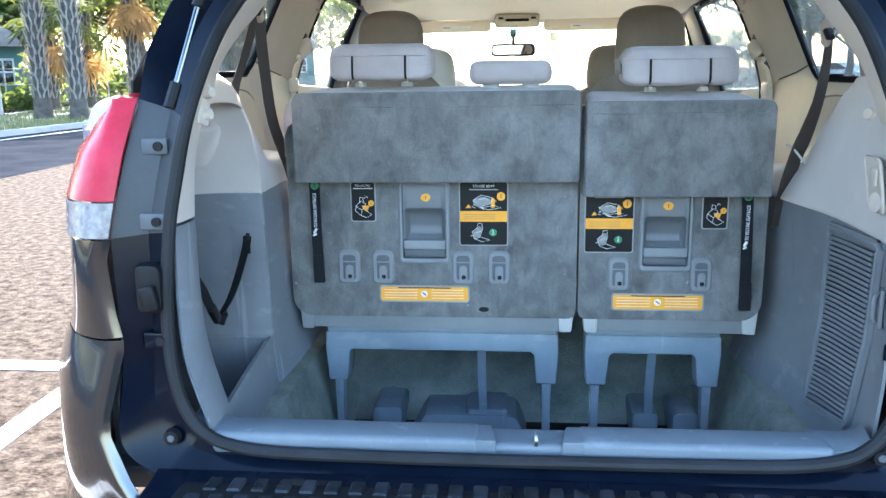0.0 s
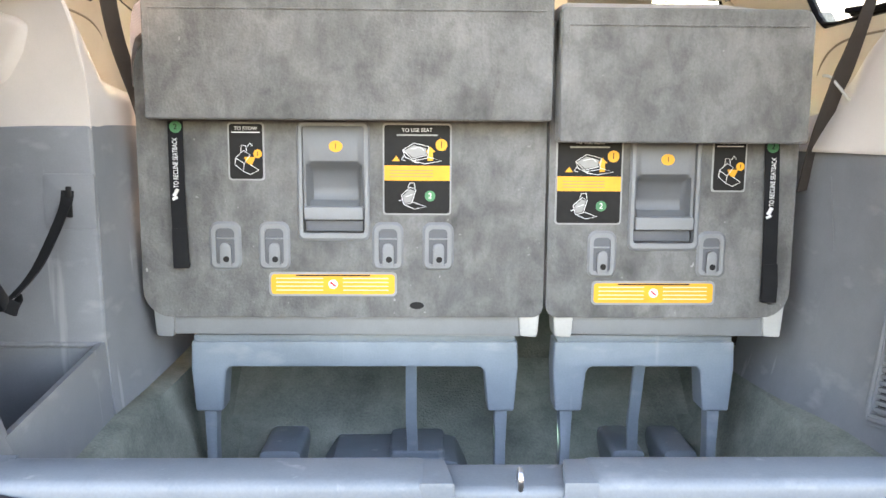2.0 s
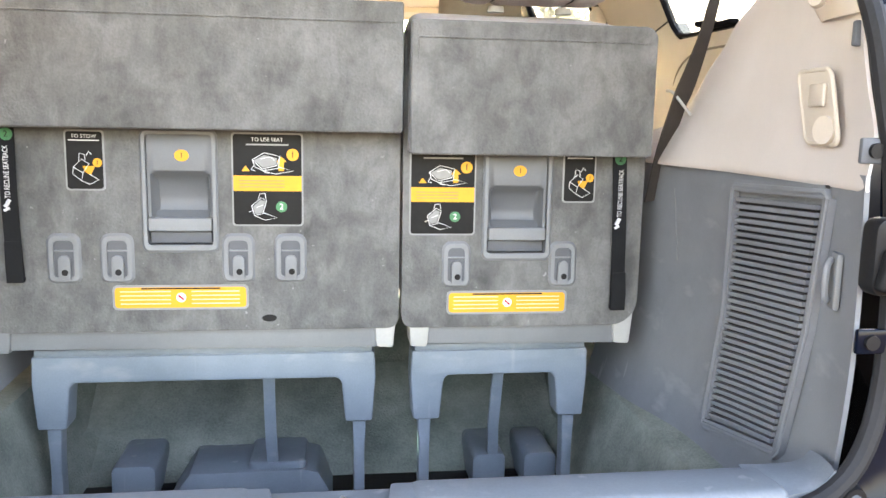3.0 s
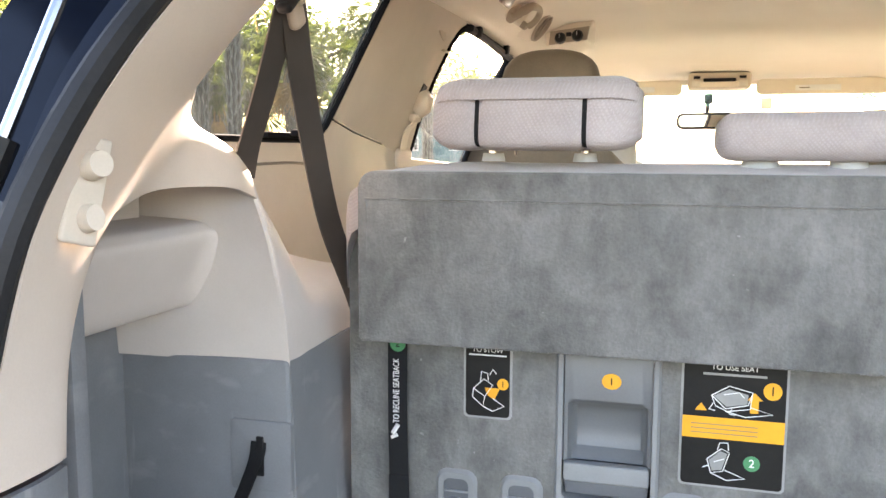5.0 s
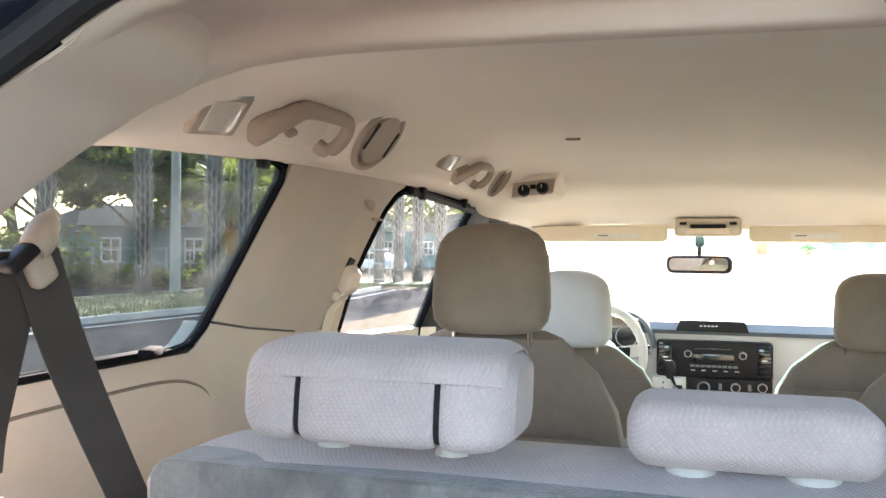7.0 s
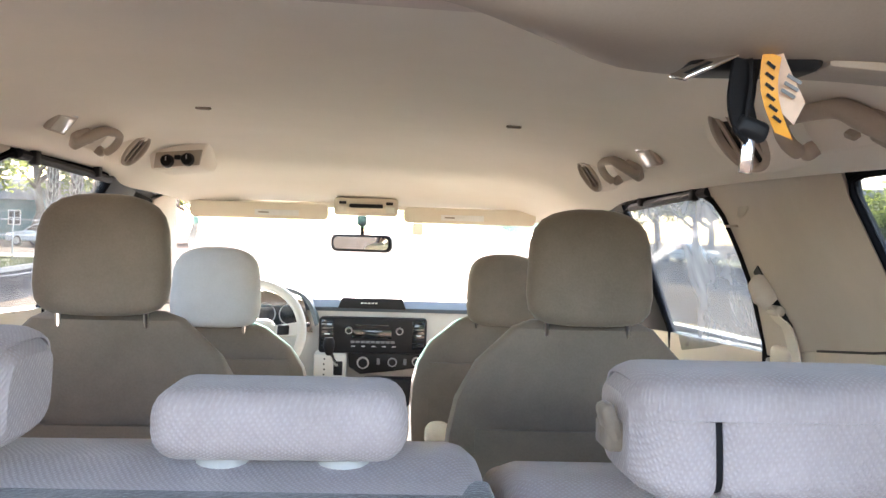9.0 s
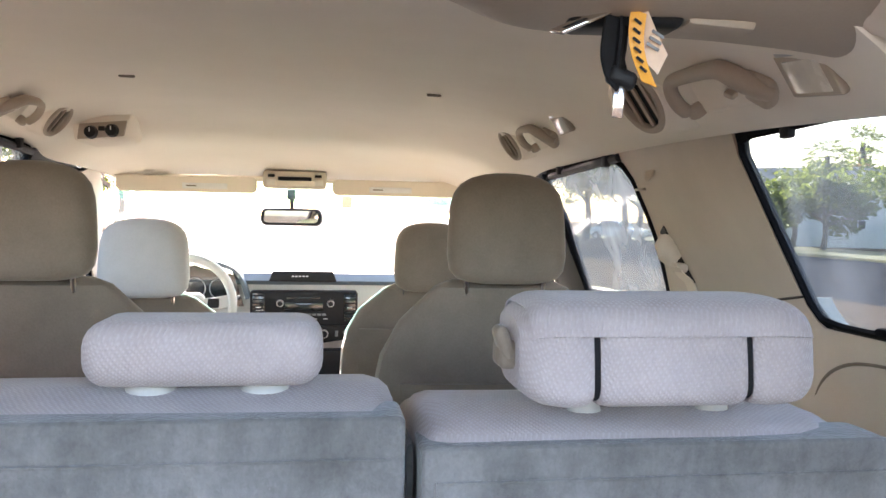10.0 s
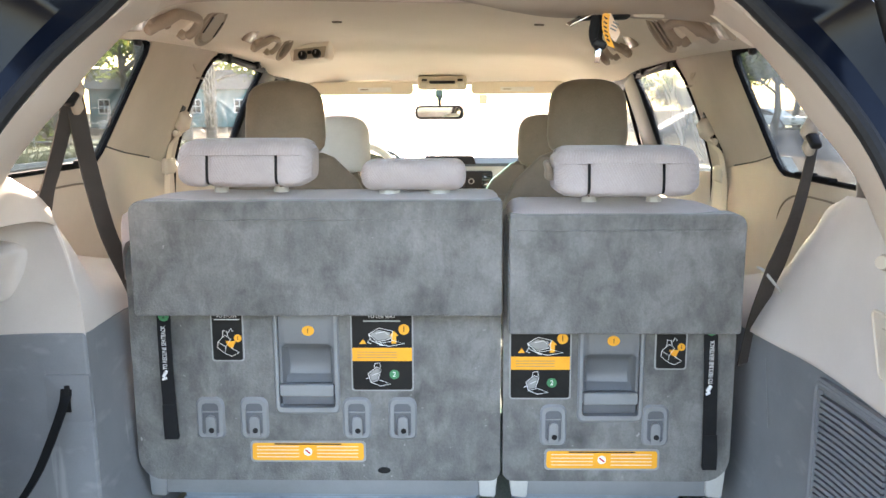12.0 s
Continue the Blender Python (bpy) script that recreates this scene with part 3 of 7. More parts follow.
# Bumper: step pad and face.
bm = sheet([[V(x, y, z) for x in np.linspace(-0.66, 0.66, 15)] for y, z in ((1.405, 0.552), (1.37, 0.545), (1.31, 0.54), (1.255, 0.525), (1.235, 0.47), (1.25, 0.36))])
part("rear_bumper", thick(bm, 0.012), M["jamb"], van, "black rear bumper")
step = prism(rrect(-0.60, 1.262, 0.60, 1.396, 0.03), "z", 0.535, 0.557, 0.006)
step = part("step_pad", step, M["black"], van, "worn black ribbed bumper step")
for i in range(26):
    x = -0.55 + i * 0.044
    for y, ln in ((1.300, 0.050), (1.362, 0.046)):
        part("rib", box((x + (0.011 if y > 1.33 else -0.011), y, 0.558), (0.026, ln, 0.007), 0.003, 1), M["step_rib"], step)

# Outer closing panels: roof, flanks, nose.
roof_rows = [[V(x * w, y, z - 0.06 * abs(x / 0.7) ** 3) for x in np.linspace(-0.72, 0.72, 13)] for y, z, w in ((1.675, 1.685, 0.88), (2.1, 1.735, 1), (3.0, 1.755, 1), (3.8, 1.73, 0.98), (4.45, 1.625, 0.93))]
part("roof_skin", thick(sheet(roof_rows), 0.015), M["paint"], van, "black painted roof")
for s in (-1, 1):
    pts = [(2.2, 0.3), (6.0, 0.3), (6.15, 0.62), (6.0, 0.92), (5.35, 1.08), (4.9, 1.16), (2.2, 1.235)]
    part("body_side", prism(pts, "x", s * 0.905, s * 0.965, 0.012), M["paint"], van, "black painted body side")
    cant = [[V(s * x, y, z) for x, z in ((0.675, 1.585 + dz), (0.700, 1.60 + dz), (0.690, 1.66 + dz))] for y, dz in ((1.75, -0.02), (2.4, 0.0), (3.3, 0.0), (4.0, -0.03), (4.5, -0.09))]
    part("roof_rail", thick(sheet(cant), 0.012), M["paint"], van)
hood = [[V(x, y, z - 0.05 * (x / 0.85) ** 4) for x in np.linspace(-0.85, 0.85, 11)] for y, z in ((5.22, 1.06), (5.6, 1.0), (6.0, 0.9), (6.13, 0.75), (6.15, 0.35))]
part("bonnet", thick(sheet(hood), 0.02), M["paint"], van, "black painted bonnet")
for x in (-0.86, 0.86):
    for y in (2.35, 5.3):
        w = part("wheel", disc((x - 0.11 * (1 if x < 0 else -1) * 0 - 0.10, y, 0.34), 0.34, 0.20, (1, 0, 0), 32), M["rubber"], van, "black tyre on a silver rim")
        part("rim", disc((x - 0.105, y, 0.34), 0.22, 0.212, (1, 0, 0), 24), M["silver"], w)
part("underbody", box((0, 3.7, 0.24), (1.72, 4.6, 0.08), 0.02), M["black"], van)

# Open tailgate overhead and its gas struts.
gate = [[V(x * w, y, z - 0.05 * (x / 0.6) ** 2) for x in np.linspace(-0.66, 0.66, 11)] for y, z, w in ((1.72, 1.70, 0.95), (1.5, 1.82, 1), (1.1, 1.93, 1.02), (0.7, 1.98, 1.05), (0.45, 1.96, 1.04))]
gate = part("tailgate", thick(sheet(gate), 0.05), M["gate"], van, "raised black tailgate")
for s in (-1, 1):
    rail = [V(s * 0.66 * w * u, y, z - 0.05 * (1.1 * u) ** 2 - 0.012) for u in (0.93,) for y, z, w in ((1.70, 1.712, 0.95), (1.5, 1.82, 1), (1.1, 1.93, 1.02), (0.7, 1.98, 1.05), (0.47, 1.96, 1.04))]
    part("edge_ridge", tube(curve(rail, 5), 0.034, 14), M["gate"], gate)
for side in (lambda q: V(*q), across_car):
    line = [tuple(side(q)) for q in ((-0.616, 1.507, 1.250), (-0.580, 1.562, 1.405), (-0.490, 1.69, 1.780), (-0.622, 1.498, 1.225), (-0.612, 1.514, 1.268))]
    st = part("gas_strut", tube(line[0:2], 0.0050, 10), M["strut_steel"], van, "bright steel gas strut rod")
    part("strut_body", tube(line[1:3], 0.011, 12), M["black"], st)
    part("ball_joint", tube(line[3:5], 0.011, 10), M["black"], st)

# ---------------------------------------------------------------- headliner
STA = [(1.93, 1.600, 0.615), (2.06, 1.618, 0.655), (2.2, 1.630, 0.678), (2.5, 1.645, 0.692), (2.97, 1.654, 0.698), (3.45, 1.651, 0.702), (3.62, 1.642, 0.695), (3.74, 1.612, 0.688), (4.0, 1.585, 0.68), (4.2, 1.560, 0.66), (4.40, 1.525, 0.64)]
PROF = [(0, 0), (0.25, -0.002), (0.50, -0.007), (0.62, -0.014), (0.70, -0.022), (0.76, -0.036), (0.81, -0.056), (0.86, -0.079), (0.905, -0.092), (1.0, -0.099)]
prof = [(-u, dz) for u, dz in PROF[:0:-1]] + PROF
rows = [[V(u * w, y, z + dz * float(np.interp(y, [3.6, 4.4], [1, 0.3]))) for u, dz in prof] for y, z, w in STA]
LEAN[:] = 1.0, -0.022
ceiling = part("headliner", thick(smooth_sheet(rows, 3, 5), 0.012, (0, 0, 1)), M["headliner"])
setting(ceiling, "cream cloth headliner of the van", "ceiling")
LEAN[:] = 0.0, 0.0
# Header garnish along the top of the opening: a lip facing the rear, a hollow soffit and a rounded bolster before the cloth.
HEAD = [((0.458, 1.752, 1.538), (0.474, 1.907, 1.543), 0.15), ((0.427, 1.773, 1.573), (0.462, 1.940, 1.560), 0.7), ((0.38, 1.788, 1.592), (0.435, 1.953, 1.570), 1), ((0.33, 1.800, 1.607), (0.357, 1.954, 1.576), 1),
        ((0.18, 1.810, 1.622), (0.187, 1.952, 1.577), 1), ((0, 1.815, 1.628), (0, 1.948, 1.576), 1)]


def header_row(a, b, h):
    a, b = V(*a), V(*b)
    out = V(0.25, 1, 0).normalized() if b.x > 0.4 else V(0, 1, 0)
    return [a, a.lerp(b, 0.10) + V(0, 0, -0.010 * h), V(*a.lerp(b, 0.34).xy, b.z + 0.025 * h), V(*a.lerp(b, 0.66).xy, b.z + 0.021 * h), V(*a.lerp(b, 0.80).xy, b.z + 0.008 * h),
            V(*a.lerp(b, 0.88).xy, b.z + 0.0005), b, b + out * 0.010 + V(0, 0, 0.012), b + out * 0.014 + V(0, 0, 0.04)]


rows = [header_row(*q) for q in HEAD]
rows = [[V(-p.x, p.y, p.z) for p in r] for r in rows] + rows[-2::-1]
LEAN[0] = 1.0
header = setting(part("rear_header", thick(smooth_sheet(rows, 4, 5), 0.004, (0, 0, 1)), M["beige_trim"]), "pale plastic trim over the tailgate opening", "trim")
LEAN[0] = 0.0

# ---------------------------------------------------------------- rear quarter trim
# Left: pillar strip, hooded alcove and wheel-arch box; right: one plain wall with a grille.
A_LOW = [(-0.570, 1.458, 0.615), (-0.612, 1.466, 0.74), (-0.622, 1.470, 0.85), (-0.619, 1.472, 1.010)]
B_LOW = [(-0.574, 1.572, 0.605), (-0.603, 1.557, 0.74), (-0.615, 1.559, 0.85), (-0.617, 1.564, 1.010)]


def strip(a, b, bulge):
    return [[V(*p), V(*p).lerp(V(*q), 0.3) + V(*bulge), V(*p).lerp(V(*q), 0.7) + V(*bulge), V(*q)] for p, q in zip(a, b)]


low = part("pillar_trim", thick(smooth_sheet(strip(A_LOW, B_LOW, (0.006, 0, 0)), 4, 5), 0.006), M["dark_trim"], None)
setting(low, "grey plastic pillar trim beside the tailgate opening", "trim")
part("trim_return", sheet([[V(*q), V(q[0] - 0.03, q[1] + 0.006, q[2]), V(q[0] - 0.12, q[1] + 0.01, q[2])] for q in (tuple(c) for c in curve(B_LOW, 5))]), M["dark_trim"], low)
# Upper pillar, in the upright car's axes: the edge at the seal, the front edge, and the hood that grows out of it on the left.
P_A = [(0.641, 1.470, 1.003), (0.625, 1.482, 1.088), (0.615, 1.490, 1.140), (0.606, 1.499, 1.190), (0.597, 1.522, 1.240), (0.587, 1.551, 1.288), (0.567, 1.614, 1.368), (0.548, 1.644, 1.405), (0.526, 1.674, 1.446), (0.505, 1.705, 1.478), (0.483, 1.736, 1.512), (0.455, 1.756, 1.541), (0.428, 1.776, 1.583)]
P_B = [(0.642, 1.564, 1.003), (0.639, 1.568, 1.086), (0.636, 1.589, 1.153), (0.639, 1.628, 1.195), (0.637, 1.690, 1.255), (0.629, 1.738, 1.307), (0.591, 1.749, 1.358), (0.558, 1.762, 1.399), (0.535, 1.800, 1.448), (0.515, 1.845, 1.490), (0.497, 1.885, 1.523), (0.473, 1.908, 1.544), (0.452, 1.935, 1.586)]
H_1 = [(0.661, 1.72, 1.209), (0.664, 1.775, 1.256), (0.675, 1.800, 1.290)]
H_2 = [(0.651, 1.832, 1.207), (0.661, 1.850, 1.250), (0.715, 1.855, 1.276)]
H_3 = [(0.649, 1.892, 1.192), (0.666, 1.896, 1.230), (0.728, 1.902, 1.272)]
N = 5


def pillar_panel(s):
    """The upper rear pillar trim; s: -1 on the left, where the hood of the alcove is part of it."""
    a, b = curve(P_A, N), curve(P_B, N)
    first = 0 if s < 0 else 3 * N
    rows = [[p, p.lerp(q, 0.3) + V(-0.003, 0, 0), p.lerp(q, 0.6) + V(-0.004, 0, 0), p.lerp(q, 0.86) + V(-0.003, 0, 0), q] for p, q in zip(a, b)][first:]
    bm = sheet([curve(r, 3) for r in rows])
    for lo, hi in (((0, 3 * N), (5 * N, 12 * N)) if s < 0 else ((3 * N, 12 * N),)):
        sheet([curve([p, q, q + V(0.014, 0.007, 0), q + V(0.05, 0.022, 0.004), q + V(0.12, 0.045, 0.010)], 3)[3:] for p, q in zip([r[3] for r in rows], b[first:])][lo - first:hi - first + 1], into=bm)
    if s < 0:
        h = [curve(q, N) for q in (H_1, H_2, H_3)]
        sheet([curve([r[3], q, *hs], 4)[4:] for r, q, *hs in zip(rows[3 * N:5 * N + 1], b[3 * N:5 * N + 1], *h)], into=bm)
    bmesh.ops.remove_doubles(bm, verts=bm.verts, dist=0.0002)
    if s < 0:
        for v in bm.verts:
            v.co.x = -v.co.x
        bmesh.ops.reverse_faces(bm, faces=bm.faces[:])
    bmesh.ops.recalc_face_normals(bm, faces=bm.faces)
    return thick(bm, 0.003, (s, 0.4, 0))


LEAN[0] = 1.0
for s in (-1, 1):
    setting(part("pillar_trim", pillar_panel(s), M["beige_trim"], None, sharp=1.0), "pale plastic rear pillar trim", "trim")

# Alcove behind the left pillar: pale back, swelling block and ceiling above, grey below.
CORNER = [(0.621, 1.920, 0.986), (0.619, 1.905, 1.05), (0.623, 1.893, 1.10), (0.632, 1.888, 1.15), (0.649, 1.892, 1.192)]
rows = [[V(-x, y, z), V(-0.70, back_y, z), V(-0.79, back_y - 0.004, z), V(-0.86, back_y - 0.012, z)] for (x, y, z), back_y in zip(CORNER, (1.918, 1.912, 1.906, 1.902, 1.898))]
rows.append([V(-0.654, 1.888, 1.208), V(-0.72, 1.878, 1.222), V(-0.79, 1.872, 1.228), V(-0.86, 1.866, 1.232)])
rows.append([V(-0.672, 1.874, 1.232), V(-0.72, 1.866, 1.236), V(-0.79, 1.860, 1.240), V(-0.86, 1.854, 1.244)])
wall_l = part("quarter_trim", thick(smooth_sheet(rows, 5, 5), 0.004, (0, 1, 0)), M["light_trim"], None)
setting(wall_l, "pale upper trim of the wheel-arch box", "trim")
SIDE_1 = [(0.619, 1.98, 0.986), (0.617, 1.965, 1.045), (0.626, 1.955, 1.09), (0.646, 1.945, 1.14), (0.676, 1.935, 1.19)]
SIDE_2 = [(0.62, 2.06, 0.986), (0.622, 2.05, 1.036), (0.645, 2.03, 1.07), (0.70, 2.005, 1.11), (0.745, 1.975, 1.16)]
SIDE_3 = [(0.62, 2.32, 0.986), (0.628, 2.32, 1.03), (0.66, 2.32, 1.048), (0.74, 2.32, 1.055), (0.83, 2.32, 1.06)]
rows = [[V(-p[0], p[1], p[2]) for p in r] for r in zip(CORNER, SIDE_1, SIDE_2, SIDE_3)]
part("arch_top", thick(smooth_sheet(rows, 5, 5), 0.004, (-1, 0, 0)), M["light_trim"], wall_l)
part("alcove_back", box((-0.800, 1.735, 1.186), (0.006, 0.29, 0.060), 0.002), M["light_trim"], wall_l)
part("box_cap", thick(smooth_sheet([[V(-p[0], p[1], p[2]), V(-lin3, p[1] + 0.03, p[2] - 0.006), V(-0.82, p[1] + 0.03, 1.268)] for p, lin3 in ((P_B[5], 0.70), (H_1[2], 0.735), (H_2[2], 0.76), (H_3[2], 0.77))], 4, 4), 0.004, (0, 0, -1)), M["light_trim"], wall_l)
BLOCK = [(0.862, 1.050, 0), (0.775, 1.052, 0), (0.754, 1.060, 0.6), (0.735, 1.098, 1), (0.716, 1.140, 1), (0.721, 1.154, 0.6), (0.745, 1.162, 0), (0.862, 1.166, 0)]
rows = [[V(-x, 1.585, z), V(-x, 1.75, z), V(-x, 1.86, z), V(-x, 1.888, z), V(-x + k * 0.006, 1.900, z), V(-x + k * 0.014, 1.906, z)] for x, z, k in BLOCK]
part("alcove_block", thick(smooth_sheet(rows, 4, 4), 0.004, (-1, 0, 0)), M["light_trim"], wall_l, "pale block inside the alcove")
arch = curve([V(*P_B[2]), V(*P_B[3]), V(*H_1[0]), V(*H_2[0]), V(*H_3[0])], 6)
part("alcove_hood", sheet([curve([V(-p.x, p.y, p.z), V(-p.x - 0.016, p.y, p.z + 0.003), V(-p.x - 0.05, p.y, p.z + 0.012), V(-0.86, p.y, p.z + 0.014)], 4) for p in arch]), M["light_trim"], wall_l)
LEAN[0] = 0.0
low_l = part("wheel_arch_box", prism([(-0.86, 0.40), (-0.597, 0.40), (-0.590, 0.66), (-0.596, 1.0085), (-0.86, 1.0085)], "y", 1.914, 1.965, 0.008, 3), M["dark_trim"], None)
setting(low_l, "grey plastic wheel-arch box with a strap plate", "trim")
plate = prism(rrect(-0.675, 0.842, -0.593, 0.932, 0.006), "y", 1.9115, 1.93, 0.002)
part("strap_plate", plate, M["dark_trim"], low_l)
part("strap_slot", box((-0.634, 1.9105, 0.887), (0.009, 0.004, 0.050), 0.001), M["black"], low_l)
side = smooth_sheet([[(-0.596, 1.92, 1.0085), (-0.592, 2.05, 1.010), (-0.595, 2.3, 1.010)], [(-0.591, 1.92, 0.85), (-0.588, 2.05, 0.85), (-0.590, 2.3, 0.85)], [(-0.589, 1.92, 0.66), (-0.575, 2.05, 0.66), (-0.57, 2.3, 0.66)], [(-0.580, 1.92, 0.53), (-0.560, 2.05, 0.545), (-0.55, 2.3, 0.56)]])
part("arch_side", thick(side, 0.006), M["dark_trim"], low_l)
alc = box((-0.838, 1.77, 0.80), (0.02, 0.34, 0.78), 0.004)
box((-0.74, 1.612, 0.80), (0.20, 0.02, 0.78), 0.004, into=alc)
alc = setting(part("alcove_wall", alc, M["dark_trim"]), "grey plastic outer wall of the cargo alcove", "trim")
part("alcove_ledge", box((-0.79, 1.72, 0.775), (0.10, 0.20, 0.10), 0.012, 3), M["dark_trim"], alc)
# Storage bin at the foot of the alcove.
bin_ = thing("storage_bin", (-0.7, 1.74, 0.5), "grey plastic storage bin in the side of the cargo well", "storage bin")
part("bin_front", thick(smooth_sheet([[(-0.555, 1.49, 0.505), (-0.572, 1.74, 0.505), (-0.582, 1.92, 0.505)], [(-0.566, 1.515, 0.575), (-0.580, 1.74, 0.585), (-0.588, 1.92, 0.59)], [(-0.576, 1.560, 0.628), (-0.587, 1.745, 0.640), (-0.592, 1.916, 0.656)]], 4, 4), 0.010), M["dark_trim"], bin_, "carpeted bin front")
part("bin_floor", box((-0.73, 1.74, 0.48), (0.29, 0.39, 0.02), 0.004), M["dark_trim"], bin_)
part("bin_lip", tube([(-0.594, 1.911, 0.652), (-0.86, 1.911, 0.652)], 0.005, 8), M["dark_trim"], bin_)

# Right wall, swept in plan along the car.
XR = [(1.475, 0.646), (1.52, 0.657), (1.60, 0.667), (1.75, 0.672), (1.90, 0.668), (2.0, 0.655), (2.10, 0.640), (2.3, 0.625)]


def right_row(z, dx):
    return [V(x + dx, y, z) for y, x in XR]


wr_low = smooth_sheet([right_row(z, dx) for z, dx in ((0.50, -0.03), (0.58, -0.01), (0.75, 0.004), (0.90, 0.003), (0.991, 0))], 5, 4)
wall_r = setting(part("wall_right", thick(wr_low, 0.006), M["dark_trim"]), "grey scuffed plastic lower wall of the cargo bay", "trim")

# Upper right wall in the upright car's axes: from the seal forward, round a rounded nose and down to the wheel-arch shelf.
UP_R = [[(0.624, 1.474, 0.984), (0.632, 1.52, 0.984), (0.641, 1.60, 0.984), (0.646, 1.75, 0.984), (0.640, 1.87, 0.984), (0.627, 1.95, 0.984), (0.612, 2.05, 0.984), (0.600, 2.20, 0.984), (0.595, 2.32, 0.984)],
        [(0.622, 1.474, 0.997), (0.630, 1.52, 0.997), (0.639, 1.60, 0.997), (0.643, 1.75, 0.997), (0.637, 1.87, 0.997), (0.626, 1.95, 0.997), (0.613, 2.05, 0.995), (0.603, 2.20, 0.992), (0.60, 2.32, 0.990)],
        [(0.628, 1.478, 1.05), (0.637, 1.53, 1.05), (0.645, 1.61, 1.05), (0.647, 1.75, 1.05), (0.642, 1.87, 1.05), (0.634, 1.97, 1.05), (0.636, 2.08, 1.042), (0.640, 2.22, 1.036), (0.645, 2.34, 1.03)],
        [(0.620, 1.486, 1.10), (0.634, 1.545, 1.10), (0.643, 1.63, 1.10), (0.645, 1.76, 1.10), (0.639, 1.88, 1.10), (0.646, 1.99, 1.10), (0.675, 2.10, 1.09), (0.700, 2.22, 1.06), (0.72, 2.34, 1.045)],
        [(0.613, 1.494, 1.15), (0.632, 1.56, 1.15), (0.642, 1.65, 1.15), (0.644, 1.77, 1.15), (0.644, 1.89, 1.15), (0.664, 2.00, 1.15), (0.703, 2.09, 1.14), (0.750, 2.19, 1.09), (0.78, 2.34, 1.055)],
        [(0.611, 1.502, 1.192), (0.632, 1.575, 1.192), (0.645, 1.66, 1.192), (0.647, 1.78, 1.192), (0.656, 1.90, 1.192), (0.684, 1.99, 1.192), (0.722, 2.06, 1.186), (0.785, 2.15, 1.125), (0.83, 2.34, 1.06)],
        [(0.608, 1.526, 1.235), (0.632, 1.60, 1.235), (0.645, 1.69, 1.235), (0.655, 1.80, 1.235), (0.670, 1.89, 1.237), (0.697, 1.97, 1.236), (0.738, 2.04, 1.230), (0.800, 2.12, 1.165), (0.84, 2.34, 1.065)],
        [(0.600, 1.548, 1.270), (0.630, 1.62, 1.273), (0.645, 1.71, 1.276), (0.660, 1.80, 1.274), (0.680, 1.87, 1.268), (0.722, 1.95, 1.260), (0.772, 2.02, 1.245), (0.825, 2.10, 1.19), (0.85, 2.34, 1.07)]]
LEAN[0] = 1.0
wall_ru = setting(part("wall_right_upper", thick(smooth_sheet([[V(*p) for p in r] for r in UP_R], 5, 4), 0.004, (1, 0, 0)), M["light_trim"]), "pale plastic upper wall of the cargo bay", "trim")
part("box_cap", thick(smooth_sheet([[V(*p), V(b, p[1] + 0.03, p[2] - 0.006), V(0.82, p[1] + 0.03, 1.268)] for p, b in ((P_B[5], 0.70), ((0.660, 1.80, 1.274), 0.735), ((0.680, 1.87, 1.268), 0.75), ((0.722, 1.95, 1.260), 0.775))], 4, 4), 0.004, (0, 0, -1)), M["light_trim"], wall_ru)
LEAN[0] = 0.0

# Cargo well: the floor rises again in front of the hinge covers.
lin0 = lambda y: float(np.interp(y, [2.27, 2.40, 2.52], [0.27, 0.36, 0.46]))
rows = [[V(x, y, z) for x, z in ((-0.60, 0.53), (-0.545, 0.52), (-0.50, 0.36), (-0.47, 0.28), (-0.2, 0.27), (0.1, 0.27), (0.4, 0.27), (0.52, 0.28), (0.55, 0.36), (0.60, 0.50), (0.66, 0.515))] for y in (1.55, 1.8, 2.05, 2.27, 2.34, 2.40, 2.52)]
rows = [[V(p.x, p.y, max(p.z, lin0(p.y))) for p in r] for r in rows]
rows = [[V(p.x, 1.50, 0.58) for p in rows[0]], [V(p.x, 1.512, max(p.z, 0.46)) for p in rows[0]]] + rows + [[V(p.x, 2.56, max(p.z, 0.42)) for p in rows[0]], [V(p.x, 2.60, max(p.z, 0.60)) for p in rows[0]]]
well = setting(part("floor", thick(sheet(rows), 0.012, (0, 0, -1)), M["floor_carpet"]), "dark grey carpet lining the cargo well", "floor")
setting(part("cabin_floor", box((0, 3.7, 0.585), (1.5, 2.2, 0.03), 0.004), M["floor_carpet"]), "dark grey carpeted cabin floor", "floor")
for c, sx, sy in (((-0.36, 2.30, 0.335), 0.085, 0.10), ((0.36, 2.30, 0.335), 0.07, 0.10), ((0.47, 2.30, 0.335), 0.07, 0.10)):
    pad = part("floor_cover", prism(rrect(c[0] - sx / 2, 0.268, c[0] + sx / 2, 0.352, 0.014), "y", c[1] - 0.10, c[1] + 0.05, 0.006), M["blue_grey"], None)
    tagged(pad, "slate plastic hinge cover on the well floor", "cover", "hinge covers")
wc = thing("well_cover", (-0.13, 2.27, 0.27), "slate plastic cover moulding in the cargo well", "cover")
part("cover_body", prism([(-0.30, 0.268), (0.04, 0.268), (0.005, 0.330), (-0.02, 0.337), (-0.25, 0.337)], "y", 2.19, 2.34, 0.006), M["blue_grey"], wc)
part("raised_pad", prism(rrect(-0.135, 2.200, -0.020, 2.335, 0.016), "z", 0.330, 0.351, 0.007, 3), M["blue_grey"], wc)

# ---------------------------------------------------------------- cabin sides with real openings
def lin(a, b, t):
    return a + (b - a) * t


